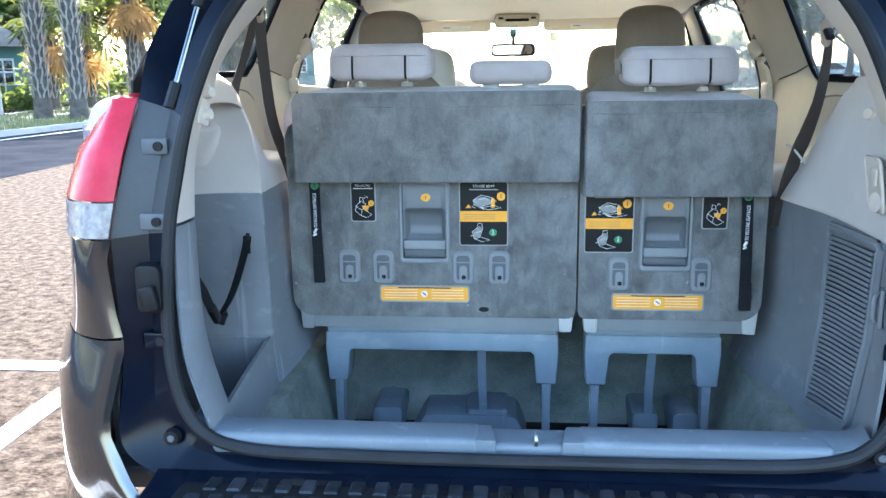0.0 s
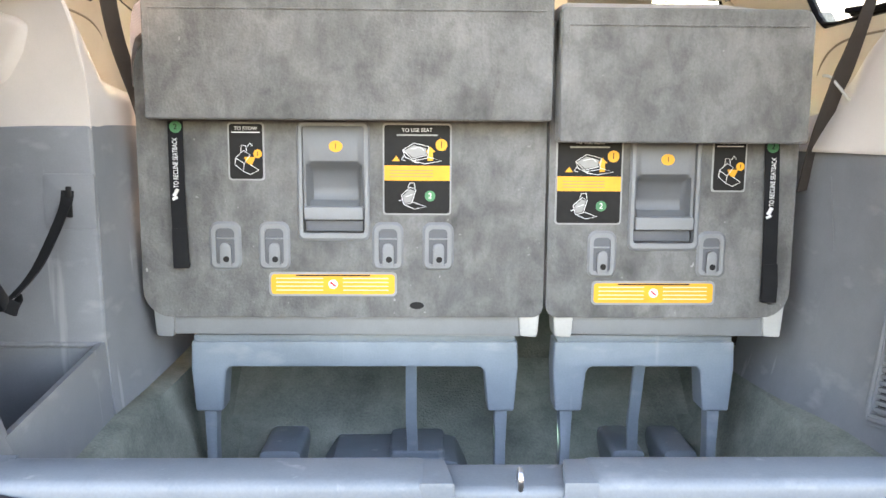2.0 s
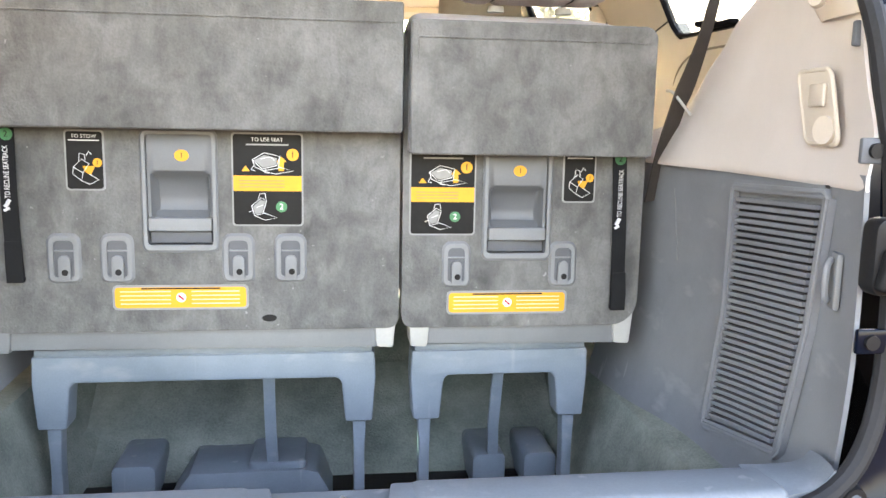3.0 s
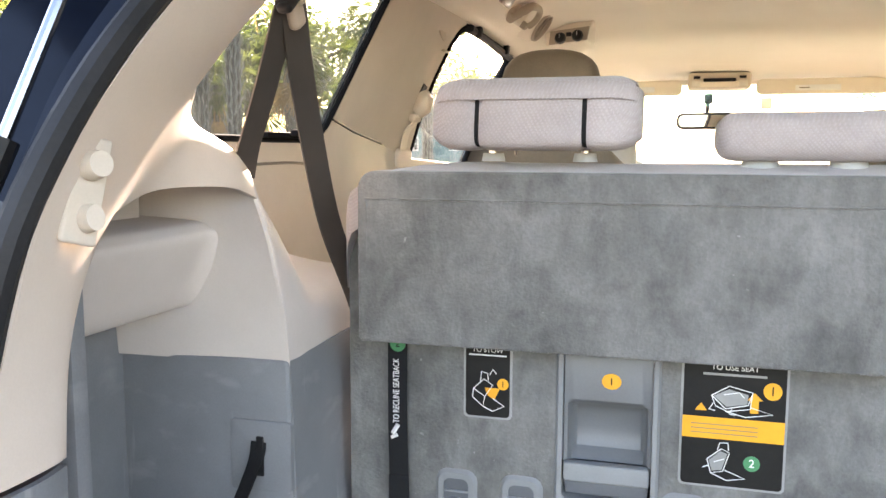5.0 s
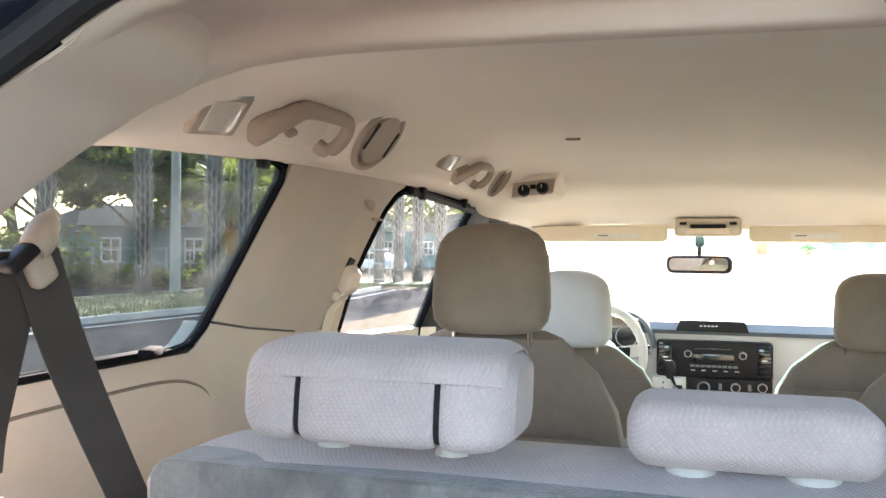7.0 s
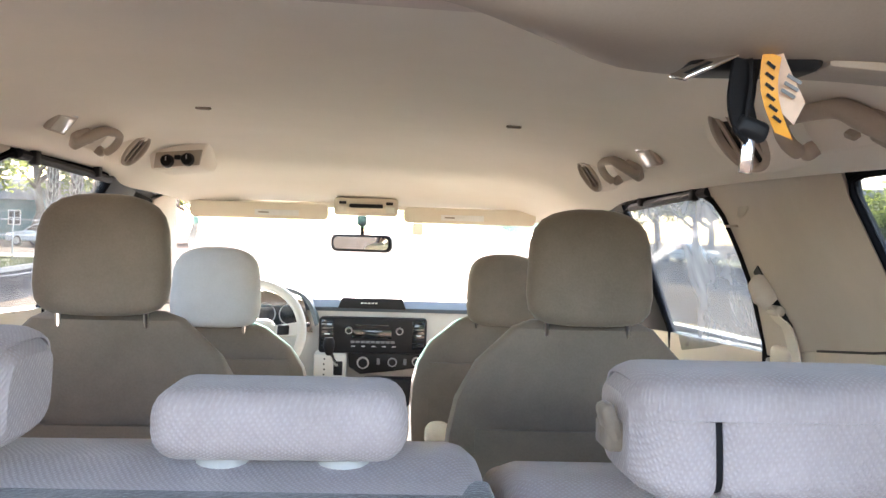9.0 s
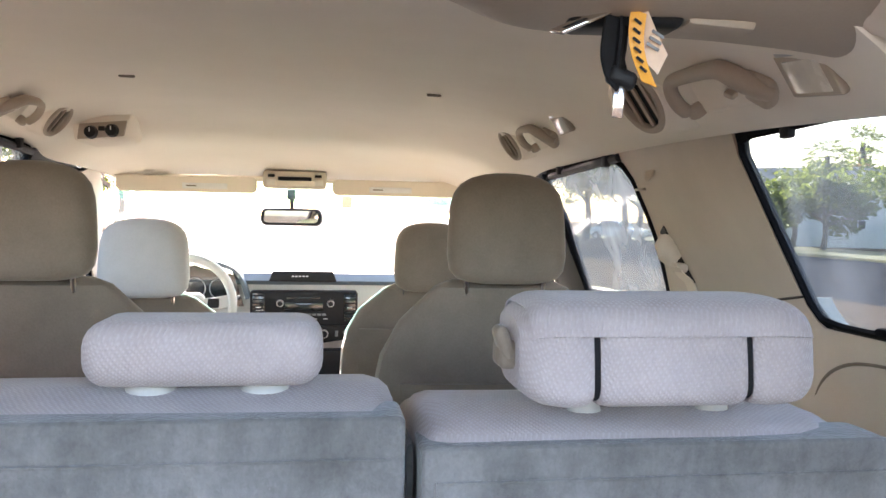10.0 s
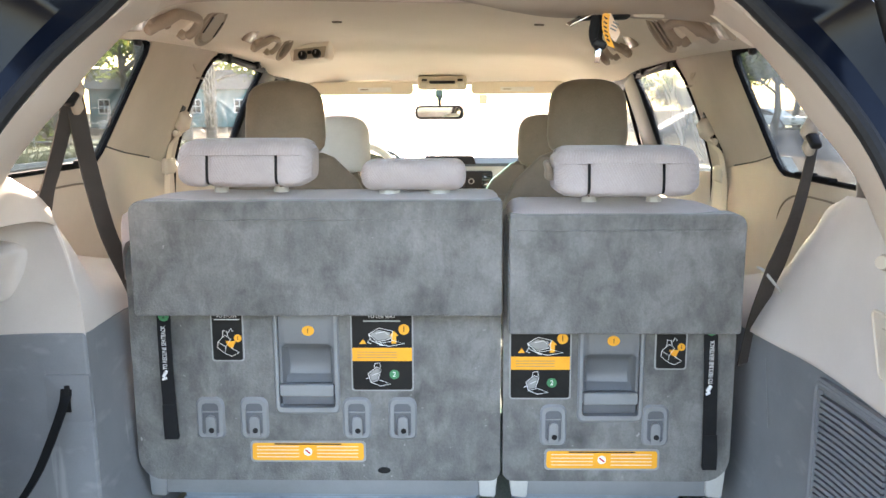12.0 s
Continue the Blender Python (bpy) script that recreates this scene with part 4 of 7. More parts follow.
def side_x(z):
    """Inner face of the cabin side at a height."""
    return float(np.interp(z, [0.5, 1.1, 1.265, 1.545, 1.6], [0.80, 0.815, 0.806, 0.694, 0.67]))


def along(poly, s):
    """The right side's windows stand a little further forward than the left's."""
    return [(y + s * 0.033, z) for y, z in poly]


def side_panel(name, poly, m, s, lab, th=0.03, r=0.002):
    """A panel of the cabin side from its outline (y, z), following the lean of the wall."""
    poly = along(poly, s)
    bm = bmesh.new()
    a = [bm.verts.new((s * side_x(z), y, z)) for y, z in poly]
    b = [bm.verts.new((s * (side_x(z) + th), y, z)) for y, z in poly]
    bm.faces.new(a)
    bm.faces.new(b[::-1])
    for i in range(len(poly)):
        j = (i + 1) % len(poly)
        bm.faces.new((a[j], a[i], b[i], b[j]))
    bmesh.ops.recalc_face_normals(bm, faces=bm.faces)
    bevel(bm, r, 2, 0.5)
    return setting(part(name, bm, M[m]), lab, "trim")


def pane(name, poly, m, s, out, frame_w, lab, frame_m="frit"):
    poly = along(poly, s)
    w = thing(name, (s * (side_x(1.4) + out), sum(p[0] for p in poly) / len(poly), min(p[1] for p in poly)), lab, "window", kind="structure")
    bm = bmesh.new()
    f = bm.faces.new([bm.verts.new((s * (side_x(z) + out), y, z)) for y, z in poly])
    thick(bm, 0.004)
    g = part("pane", bm, M[m], w)
    g.visible_shadow = False
    cy, cz = sum(p[0] for p in poly) / len(poly), sum(p[1] for p in poly) / len(poly)
    bm = bmesh.new()
    rings = []
    for grow in (-0.005, 0.034):
        ring_ = []
        for i, (y, z) in enumerate(poly):
            (ya, za), (yb, zb) = poly[i - 1], poly[(i + 1) % len(poly)]
            n2 = Vector((zb - za, ya - yb)).normalized()
            if n2.dot(Vector((y - cy, z - cz))) < 0:
                n2 = -n2
            ring_.append(bm.verts.new((s * (side_x(z + n2.y * grow) + out - 0.002), y + n2.x * grow, z + n2.y * grow)))
        rings.append(ring_)
    for i in range(len(poly)):
        j = (i + 1) % len(poly)
        bm.faces.new((rings[0][i], rings[0][j], rings[1][j], rings[1][i]))
    part("frit_band", thick(bm, 0.002), M["frit"], w, "black ceramic border of the glass")
    pts = [V(s * (side_x(z) + out - 0.007), y, z) for y, z in poly]
    part("window_frame", tube(pts, frame_w, 6, closed=True), M[frame_m], w)
    return w


Q_WIN = [(1.80, 1.262), (2.40, 1.262), (2.45, 1.268), (2.468, 1.29), (2.53, 1.52), (2.523, 1.54), (2.50, 1.546), (2.10, 1.552), (1.94, 1.45)]
S_WIN = [(2.985, 1.12), (2.985, 1.24), (2.975, 1.36), (2.98, 1.42), (3.0, 1.50), (3.03, 1.530), (3.07, 1.545), (3.30, 1.546), (3.60, 1.535), (3.66, 1.525), (3.60, 1.40), (3.54, 1.20), (3.53, 1.12)]
F_WIN = [(3.83, 1.12), (3.92, 1.495), (4.15, 1.465), (4.62, 1.22), (4.70, 1.12)]
LEAN[0] = 1.0
for s in (-1, 1):
    side_panel("lower_side_panel", [(1.97, 0.55), (2.96, 0.55), (2.96, 1.224), (2.78, 1.258), (2.60, 1.280), (2.478, 1.300), (2.474, 1.286), (2.458, 1.264), (2.44, 1.256), (1.90, 1.256), (1.90, 1.24), (1.97, 1.20)], "cream", s, "cream plastic side panel below the rear window", 0.05)
    # A thin raised bead, coloured darker to give the groove its shade.
    arc = curve([(s * (side_x(z) - 0.002), y, z) for y, z in ((1.96, 1.219), (2.15, 1.222), (2.33, 1.222), (2.42, 1.209), (2.475, 1.174), (2.498, 1.114), (2.502, 1.02))], 5)
    setting(part("panel_groove", tube(arc, 0.0026, 6), M["tan_cloth"]), "fine darker line for the shaded groove round the side panel field", "trim")
    side_panel("pillar_panel", [(2.480, 1.3005), (2.60, 1.2805), (2.78, 1.2585), (2.975, 1.2215), (2.975, 1.24), (2.965, 1.36), (2.97, 1.42), (2.99, 1.50), (3.02, 1.535), (3.06, 1.552), (3.06, 1.565), (2.535, 1.568), (2.538, 1.52)], "cream", s, "cream plastic pillar between the side windows", 0.007)
    side_panel("door_trim", [(2.962, 0.55), (3.70, 0.55), (3.70, 1.19), (3.56, 1.20), (2.985, 1.225), (2.962, 1.195)], "cream", s, "cream sliding door trim", 0.06)
    side_panel("door_pillar", [(3.555, 1.20), (3.80, 1.19), (3.91, 1.515), (3.67, 1.545)], "black", s, "black door pillar", 0.022)
    side_panel("front_door_trim", [(3.71, 0.55), (4.85, 0.55), (4.85, 1.10), (3.81, 1.165), (3.71, 1.17)], "cream", s, "cream front door trim", 0.06)
    side_panel("front_pillar", [(4.13, 1.50), (4.16, 1.46), (4.64, 1.20), (4.76, 1.11), (4.86, 1.11), (4.42, 1.50), (4.3, 1.54)], "cream", s, "cream front pillar trim", 0.04)
    pane("quarter_window", Q_WIN, "quarter_glass" if s < 0 else "hazy_quarter_glass", s, 0.010, 0.0045, "tinted rear quarter window, dusty, in a black frame")
    pane("door_window", S_WIN, "door_glass" if s < 0 else "dusty_glass", s, 0.010, 0.008, "dusty sliding door window in a black frame")
    pane("front_window", F_WIN, "door_glass", s, 0.010, 0.007, "front door window")
    gk = tube([(s * (side_x(1.27) + 0.014), 1.80, 1.260), (s * (side_x(1.27) + 0.014), 2.455, 1.260)], 0.01, flat=(0.020, 0.010, (1, 0, 0)))
    setting(part("window_gasket", gk, M["rubber"]), "black rubber gasket under the rear window", "trim")
    clip = box((s * 0.697, 2.42, 1.540), (0.014, 0.024, 0.018), 0.004)
    setting(part("window_clip", clip, M["black"]), "black sunshade clip on the window frame", "trim")
    latch = thing("window_latch", (s * 0.795, 2.26, 1.262), "black window latch lever on the sill", "latch")
    part("latch_base", box((s * 0.800, 2.26, 1.268), (0.02, 0.14, 0.010), 0.003), M["frit"], latch)
    part("lever", box((s * 0.786, 2.29, 1.272), (0.022, 0.05, 0.012), 0.004, rot=(0, 0, 20)), M["frit"], latch)
    rail = tube([(s * 0.690, 3.06, 1.548), (s * 0.693, 3.6, 1.532)], 0.010, 8)
    setting(part("sunshade_roll", rail, M["rubber"]), "rolled dark sunshade along the window top", "sunshade")
    hooks = thing("shade_hooks", (s * 0.69, 3.3, 1.54), "small pale sunshade hooks", "hook")
    for y in (3.12, 3.48):
        part("hook", box((s * 0.682, y, 1.545), (0.016, 0.025, 0.03), 0.004), M["rubber"], hooks)

# Outer skin round the windows, in body colour.
SKIN = [(1.72, 1.10), (4.88, 1.10), (4.86, 1.16), (4.36, 1.50), (4.05, 1.565), (3.2, 1.60), (2.3, 1.60), (2.02, 1.57), (1.80, 1.42), (1.72, 1.25)]
for s in (-1, 1):
    bm = pierced(SKIN, [along(q, s) for q in (Q_WIN, S_WIN, F_WIN)], 0.0, 0.004)
    for v in bm.verts:
        x, y, z = v.co
        v.co = (s * (side_x(z) + 0.0155 + y), x, z)
    part("window_surround", bm, M["rubber"], van, "matt black surround of the side windows")
LEAN[0] = 0.0
# Windscreen, cowl and bulkhead.
ws = thing("windscreen", (0, 4.8, 1.1), "wide clear windscreen with a green top band", "window", kind="structure")
rows = [[V(x * w, y - 0.10 * (x / 0.7) ** 2, z) for x in np.linspace(-0.72, 0.72, 9)] for y, z, w in ((4.46, 1.530, 0.90), (4.75, 1.38, 0.97), (5.05, 1.22, 1.03), (5.30, 1.08, 1.08))]
g = part("pane", thick(sheet(rows), 0.005), M["windshield"], ws)
g.visible_shadow = False
part("header_trim", box((0, 4.40, 1.524), (1.26, 0.05, 0.02), 0.006), M["headliner"], ws)
setting(part("bulkhead", box((0, 5.15, 0.75), (1.6, 0.06, 0.6), 0.01), M["black"]), "black bulkhead under the windscreen", "bulkhead")

# ---------------------------------------------------------------- third-row seats
YB = 2.048   # rear face of the carpeted seat backs


def loft(rings, into=None, caps=True):
    bm = bmesh.new()
    vs = [[bm.verts.new(p) for p in r] for r in rings]
    k = len(vs[0])
    for a, b in zip(vs, vs[1:]):
        for i in range(k):
            bm.faces.new((a[i], a[(i + 1) % k], b[(i + 1) % k], b[i]))
    if caps:
        bm.faces.new(vs[0][::-1])
        bm.faces.new(vs[-1])
    bmesh.ops.recalc_face_normals(bm, faces=bm.faces)
    return merge(into, bm)


def oval(cx, cy, z, w, d2, p=3.0, n=24):
    """A rounded box section in plan."""
    out = []
    for i in range(n):
        a = 2 * math.pi * i / n
        c, s_ = math.cos(a), math.sin(a)
        out.append(V(cx + w / 2 * math.copysign(abs(c) ** (2 / p), c), cy + d2 / 2 * math.copysign(abs(s_) ** (2 / p), s_), z))
    return out


def face(x, z, y=YB):
    """The plane of the seat's back for lettering, turned by degrees."""
    return Matrix.Translation((x, y, z)) @ Matrix.Rotation(radians(90), 4, "X")


def sticker(seat, x0, z0, x1, z1, big):
    """A black instruction label with a yellow band and line drawings."""
    rim = part("label", prism(rrect(x0 - 0.003, z0 - 0.003, x1 + 0.003, z1 + 0.003, 0.006), "y", YB - 0.0012, YB + 0.004), M["clear_edge"], seat, "black instruction label with white drawings")
    part("label_field", prism(rrect(x0, z0, x1, z1, 0.005), "y", YB - 0.0020, YB), M["label_black"], rim)
    w, h, xm = x1 - x0, z1 - z0, (x0 + x1) / 2
    y = YB - 0.0027
    ink = bmesh.new()

    def line(pts, t=0.0007):
        tube([(x0 + u * w, y, z0 + v * h) for u, v in pts], t, 4, into=ink)

    if big:
        part("band", prism([(x0, z0 + h * 0.375), (x1, z0 + h * 0.375), (x1, z0 + h * 0.545), (x0, z0 + h * 0.545)], "y", y, YB), M["yellow"], rim, "yellow warning band")
        written("heading", "TO USE SEAT", 0.0092, face(xm, z1 - 0.009, y), M["white"], rim)
        part("print_line", box((xm, y, z1 - 0.0175), (w * 0.62, 0.0006, 0.0028)), M["clear_edge"], rim)
        for i in range(3):
            part("print_line", box((xm - 0.01, y - 0.0006, z0 + h * (0.42 + i * 0.035)), (w * 0.66, 0.0006, 0.0010)), M["tan_cloth"], rim)
        line([(0.28, 0.72), (0.45, 0.80), (0.68, 0.76), (0.64, 0.66), (0.42, 0.62), (0.28, 0.72)])
        line([(0.28, 0.72), (0.32, 0.64), (0.44, 0.60), (0.66, 0.63), (0.68, 0.76)])
        line([(0.40, 0.73), (0.55, 0.755), (0.60, 0.715)])
        line([(0.42, 0.60), (0.62, 0.565), (0.88, 0.60), (0.66, 0.645)])
        line([(0.30, 0.66), (0.26, 0.61), (0.32, 0.60)])
        line([(0.48, 0.62), (0.46, 0.58), (0.52, 0.575)])
        part("drawing", ink, M["white"], rim, "white line drawing of a folding seat")
        part("drawing_shade", prism([(x0 + w * u, z0 + h * v) for u, v in ((0.30, 0.715), (0.45, 0.775), (0.64, 0.74), (0.63, 0.665), (0.43, 0.635))], "y", YB - 0.0023, YB), M["clear_edge"], rim)
        part("drawing_shade", prism([(x0 + w * u, z0 + h * v) for u, v in ((0.28, 0.20), (0.39, 0.28), (0.46, 0.26), (0.41, 0.13), (0.31, 0.115))], "y", YB - 0.0023, YB), M["clear_edge"], rim)
        ink = bmesh.new()
        line([(0.26, 0.21), (0.40, 0.30), (0.48, 0.27), (0.42, 0.12), (0.30, 0.10), (0.26, 0.21)])
        line([(0.30, 0.10), (0.46, 0.05), (0.64, 0.075), (0.44, 0.13)])
        line([(0.36, 0.29), (0.38, 0.345), (0.46, 0.35), (0.47, 0.29)])
        line([(0.33, 0.19), (0.43, 0.22)])
        line([(0.22, 0.14), (0.28, 0.16)])
        part("arrow", prism([(x0 + w * 0.66, z0 + h * 0.60), (x0 + w * 0.74, z0 + h * 0.60), (x0 + w * 0.74, z0 + h * 0.70), (x0 + w * 0.78, z0 + h * 0.70), (x0 + w * 0.70, z0 + h * 0.76), (x0 + w * 0.63, z0 + h * 0.70), (x0 + w * 0.66, z0 + h * 0.70)], "y", y, YB), M["yellow"], rim)
        part("warning_sign", prism([(x0 + w * 0.12, z0 + h * 0.595), (x0 + w * 0.24, z0 + h * 0.595), (x0 + w * 0.18, z0 + h * 0.655)], "y", y, YB), M["yellow"], rim)
        part("number_disc", disc((x0 + w * 0.87, YB, z0 + h * 0.78), 0.0105, 0.0027, (0, -1, 0), 20), M["yellow"], rim)
        written("number", "1", 0.016, face(x0 + w * 0.87, z0 + h * 0.78, YB - 0.0031), M["label_black"], rim)
        part("number_disc", disc((x0 + w * 0.70, YB, z0 + h * 0.20), 0.0095, 0.0027, (0, -1, 0), 20), M["green"], rim)
        written("number", "2", 0.014, face(x0 + w * 0.70, z0 + h * 0.20, YB - 0.0031), M["white"], rim)
    else:
        written("heading", "TO STOW", 0.0088, face(xm, z1 - 0.008, y), M["white"], rim)
        bars = bmesh.new()
        box((xm, y, z1 - 0.0145), (w * 0.85, 0.0006, 0.0018), into=bars)
        part("print_line", bars, M["white"], rim)
        line([(0.18, 0.38), (0.42, 0.52), (0.62, 0.44), (0.44, 0.28), (0.18, 0.38)])
        line([(0.18, 0.38), (0.16, 0.26), (0.40, 0.14), (0.44, 0.28)])
        line([(0.40, 0.14), (0.62, 0.08), (0.88, 0.16), (0.62, 0.26)])
        line([(0.34, 0.48), (0.36, 0.62), (0.50, 0.60), (0.52, 0.50)])
        line([(0.55, 0.58), (0.62, 0.66), (0.70, 0.60)])
        part("arrow", prism([(x0 + w * 0.44, z0 + h * 0.40), (x0 + w * 0.78, z0 + h * 0.40), (x0 + w * 0.66, z0 + h * 0.24), (x0 + w * 0.50, z0 + h * 0.30)], "y", y, YB), M["yellow"], rim)
        part("number_disc", disc((x0 + w * 0.85, YB, z0 + h * 0.46), 0.0075, 0.0027, (0, -1, 0), 18), M["yellow"], rim)
        written("number", "1", 0.011, face(x0 + w * 0.85, z0 + h * 0.46, YB - 0.0031), M["label_black"], rim)
    part("drawing", ink, M["white"], rim, "white line drawing of a folding seat")


def ring(outer, inner, y0, y1, r=0.002):
    """A frame between two outlines with as many points."""
    bm = bmesh.new()
    a, b, c, e = ([bm.verts.new((p[0], y, p[1])) for p in o] for o, y in ((outer, y0 + 0.004), (inner, y0), (inner, y1), (outer, y1)))
    k = len(outer)
    mid_ = [bm.verts.new((lin(p[0], q[0], 0.35), y0, lin(p[1], q[1], 0.35))) for p, q in zip(outer, inner)]
    for u, v in ((e, a), (a, mid_), (mid_, b), (b, c)):
        for i in range(k):
            bm.faces.new((u[i], u[(i + 1) % k], v[(i + 1) % k], v[i]))
    bmesh.ops.recalc_face_normals(bm, faces=bm.faces)
    return bm


def grip_cup(seat, x, z0, z1, w=0.128):
    """The moulded pull handle: a frame, a flat upper plate, a hollow under it and a grip bar."""
    xa, xb = x - w / 2, x + w / 2
    o = rrect(xa, z0, xb, z1, 0.012)
    i = rrect(xa + 0.009, z0 + 0.014, xb - 0.009, z1 - 0.008, 0.007)
    cup = part("handle_cup", ring(o, i, YB - 0.006, YB + 0.02), M["mid_grey"], seat, "grey plastic pull handle recess")
    zi0, zi1 = z0 + 0.014, z1 - 0.008
    zt = zi1 - 0.068          # top edge of the hollow
    zg = zi0 + 0.048          # top of the grip bar
    xs = np.linspace(xa + 0.010, xb - 0.010, 25)
    rows = []
    for z, dp in ((zi1, 0.004), (zi1 - 0.004, 0.002), (zt + 0.006, 0.003), (zt, 0.008), (zt - 0.006, 0.017), (zt - 0.020, 0.024), (zt - 0.040, 0.029), (zg + 0.020, 0.030), (zg + 0.009, 0.026), (zg + 0.002, 0.016), (zg - 0.003, 0.012), (zi0 + 0.02, 0.034), (zi0, 0.034)):
        row = []
        for k, xx in enumerate(xs):
            edge = min(1, max(0, (0.050 - abs(xx - x)) / 0.006)) if dp > 0.005 and z > zg - 0.004 else 1
            row.append(V(xx, YB + ((dp * 1.34 if dp > 0.01 else dp) * edge + 0.003 * (1 - edge)), z))
        rows.append(row)
    part("hollow", sheet(rows), M["cup_grey"], cup, "finger hollow, toned darker for its shade")
    bm = prism(rrect(xa + 0.011, zi0 + 0.024, xb - 0.011, zg, 0.004), "y", YB - 0.010, YB + 0.006, 0.004, 3)
    part("grip_bar", bm, M["mid_grey"], cup)
    # A solid dark block that stands for the shade under the grip bar.
    part("slot_shade", box((x, YB + 0.012, zi0 + 0.012), (w - 0.024, 0.012, 0.020), 0.002), M["insert"], cup)
    bm = disc((x + 0.004, YB + 0.003, zi1 - 0.036), 0.0100, 0.0026, (0, -1, 0), 24, scale=(1.2, 1))
    part("number_disc", bm, M["yellow"], cup, "yellow number one badge")
    written("number", "1", 0.013, face(x + 0.004, zi1 - 0.036, YB - 0.0008), M["label_black"], cup)


def latch(seat, x, z0, z1, w=0.056):
    """A tether anchor: an arched frame round a flat plate coloured dark as the pocket's shade, with a riveted tongue.
    """
    o = rrect(x - w / 2, z0, x + w / 2, z1, (0.012, 0.012, 0.016, 0.016), 5)
    i = rrect(x - w * 0.30, z0 + 0.010, x + w * 0.30, z1 - 0.012, (0.006, 0.006, 0.009, 0.009), 5)
    la = part("anchor_latch", ring(o, i, YB - 0.005, YB + 0.012), M["mid_grey"], seat, "grey plastic tether anchor plate")
    part("pocket", prism(rrect(x - w * 0.32, z0 + 0.008, x + w * 0.32, z1 - 0.010, 0.008), "y", YB - 0.0006, YB + 0.012), M["insert"], la)
    part("tongue", prism(rrect(x - w * 0.17, z0 + 0.006, x + w * 0.19, z0 + 0.048, (0.003, 0.003, 0.009, 0.009)), "y", YB - 0.0075, YB, 0.002), M["mid_grey"], la)
    part("rivet", disc((x + 0.002, YB - 0.0072, z0 + 0.019), 0.0055, 0.0014, (0, -1, 0), 14), M["black"], la)
    part("cross_bar", box((x, YB - 0.0025, z1 - 0.030), (w * 0.58, 0.003, 0.003), 0.0008), M["mid_grey"], la)


def pull_strap(seat, x, z0, z1, lean):
    bm = tube([(x + lean * t, YB - 0.006 - 0.006 * math.sin(3 * t), lin(z1, z0, t)) for t in np.linspace(0, 1, 8)], 0.01, flat=(0.026, 0.003, (1, 0, 0)))
    st = part("recline_strap", bm, M["strap"], seat, "black webbing recline strap with white lettering")
    part("strap_loop", tube([(x + lean, YB - 0.004, z0 + 0.006), (x + lean, YB - 0.014, z0), (x + lean, YB - 0.016, z0 + 0.03), (x + lean * 0.8, YB - 0.013, z0 + 0.07)], 0.01, flat=(0.027, 0.003, (1, 0, 0))), M["strap"], st)
    part("number_disc", disc((x + 0.001, YB - 0.008, z1 - 0.010), 0.0105, 0.0014, (0, -1, 0), 20), M["green"], st)
    written("number", "2", 0.014, face(x + 0.001, z1 - 0.010, YB - 0.0098), M["label_black"], st)
    m = Matrix.Translation((x + lean * 0.25, YB - 0.0150, z1 - 0.072)) @ Matrix.Rotation(radians(90), 4, "X") @ Matrix.Rotation(radians(90), 4, "Z") @ Matrix.Diagonal((0.78, 1.15, 1, 1))
    written("lettering", "TO RECLINE SEATBACK", 0.0105, m, M["white"], st)
    ic = tube([(x - 0.004, YB - 0.0150, z1 - 0.130), (x + 0.003, YB - 0.0150, z1 - 0.118)], 0.0034, 6)
    tube([(x - 0.006, YB - 0.0150, z1 - 0.136), (x + 0.002, YB - 0.0150, z1 - 0.132)], 0.0026, 6, into=ic)
    part("seat_symbol", ic, M["white"], st)


def seat_back(seat, x0, x1, outer, z1, cup):
    """Cushion, carpeted back, hanging flap; outer: -1 when the free side is the left one."""
    ro = [0.02] * 4
    top, bottom = (2, 1) if outer > 0 else (3, 0)
    ro[top], ro[bottom] = 0.055, 0.02
    part("backrest", prism(rrect(x0 + 0.004, 0.70, x1 - 0.004, z1 - 0.004, ro, 6), "y", 2.098, 2.20, 0.016, 3), M["cloth"], seat, "pale cloth backrest")
    rp = [0.02, 0.02, 0.012, 0.012]
    rp[bottom], rp[top] = 0.05, 0.05
    pts = rrect(x0, 0.668, x1, z1 - 0.012, rp, 6)
    hole = rrect(cup[0] - 0.060, cup[1] + 0.004, cup[0] + 0.060, cup[2] - 0.004, 0.010)
    part("carpeted_back", pierced(pts, [hole], YB, 2.10), M["carpet"], seat, "grey velour seat back, smudged")
    fx0, fx1 = (x0 + 0.036, x1 - 0.001) if outer < 0 else (x0 + 0.006, x1 - 0.012)
    zb = 1.021 if outer < 0 else 0.986
    low, lift = (0.004, 0.005) if outer < 0 else (0.0, 0.0)
    roll = [(1.997, z1 - 0.05), (1.997, z1 - 0.004), (2.006, z1 + 0.004), (2.03, z1 + 0.010 - low), (2.07, z1 + 0.018 - low), (2.11, z1 + 0.018 - low), (2.155, z1 + 0.010 - low), (2.19, z1 - 0.012), (2.19, z1 - 0.05)]
    rings = []
    for d, drop, back in ((0.010, 0.105, 0.055), (0.012, 0.085, 0.047), (0.016, 0.060, 0.038), (0.023, 0.041, 0.026), (0.033, 0.027, 0.012), (0.048, 0.018, 0.003), (0.075, 0.009, 0), (0.11, 0.004, 0), (0.16, 0, 0), (0.30, 0.001, 0)):
        x = x0 + d - 0.014 if outer < 0 else x1 - d + 0.004
        rings.append([V(x, lin(y, max(y, 1.997 + back), 1.0), z - drop) for y, z in roll])
    x = x1 - 0.003 if outer < 0 else x0 + 0.006
    sg = -1 if outer < 0 else 1
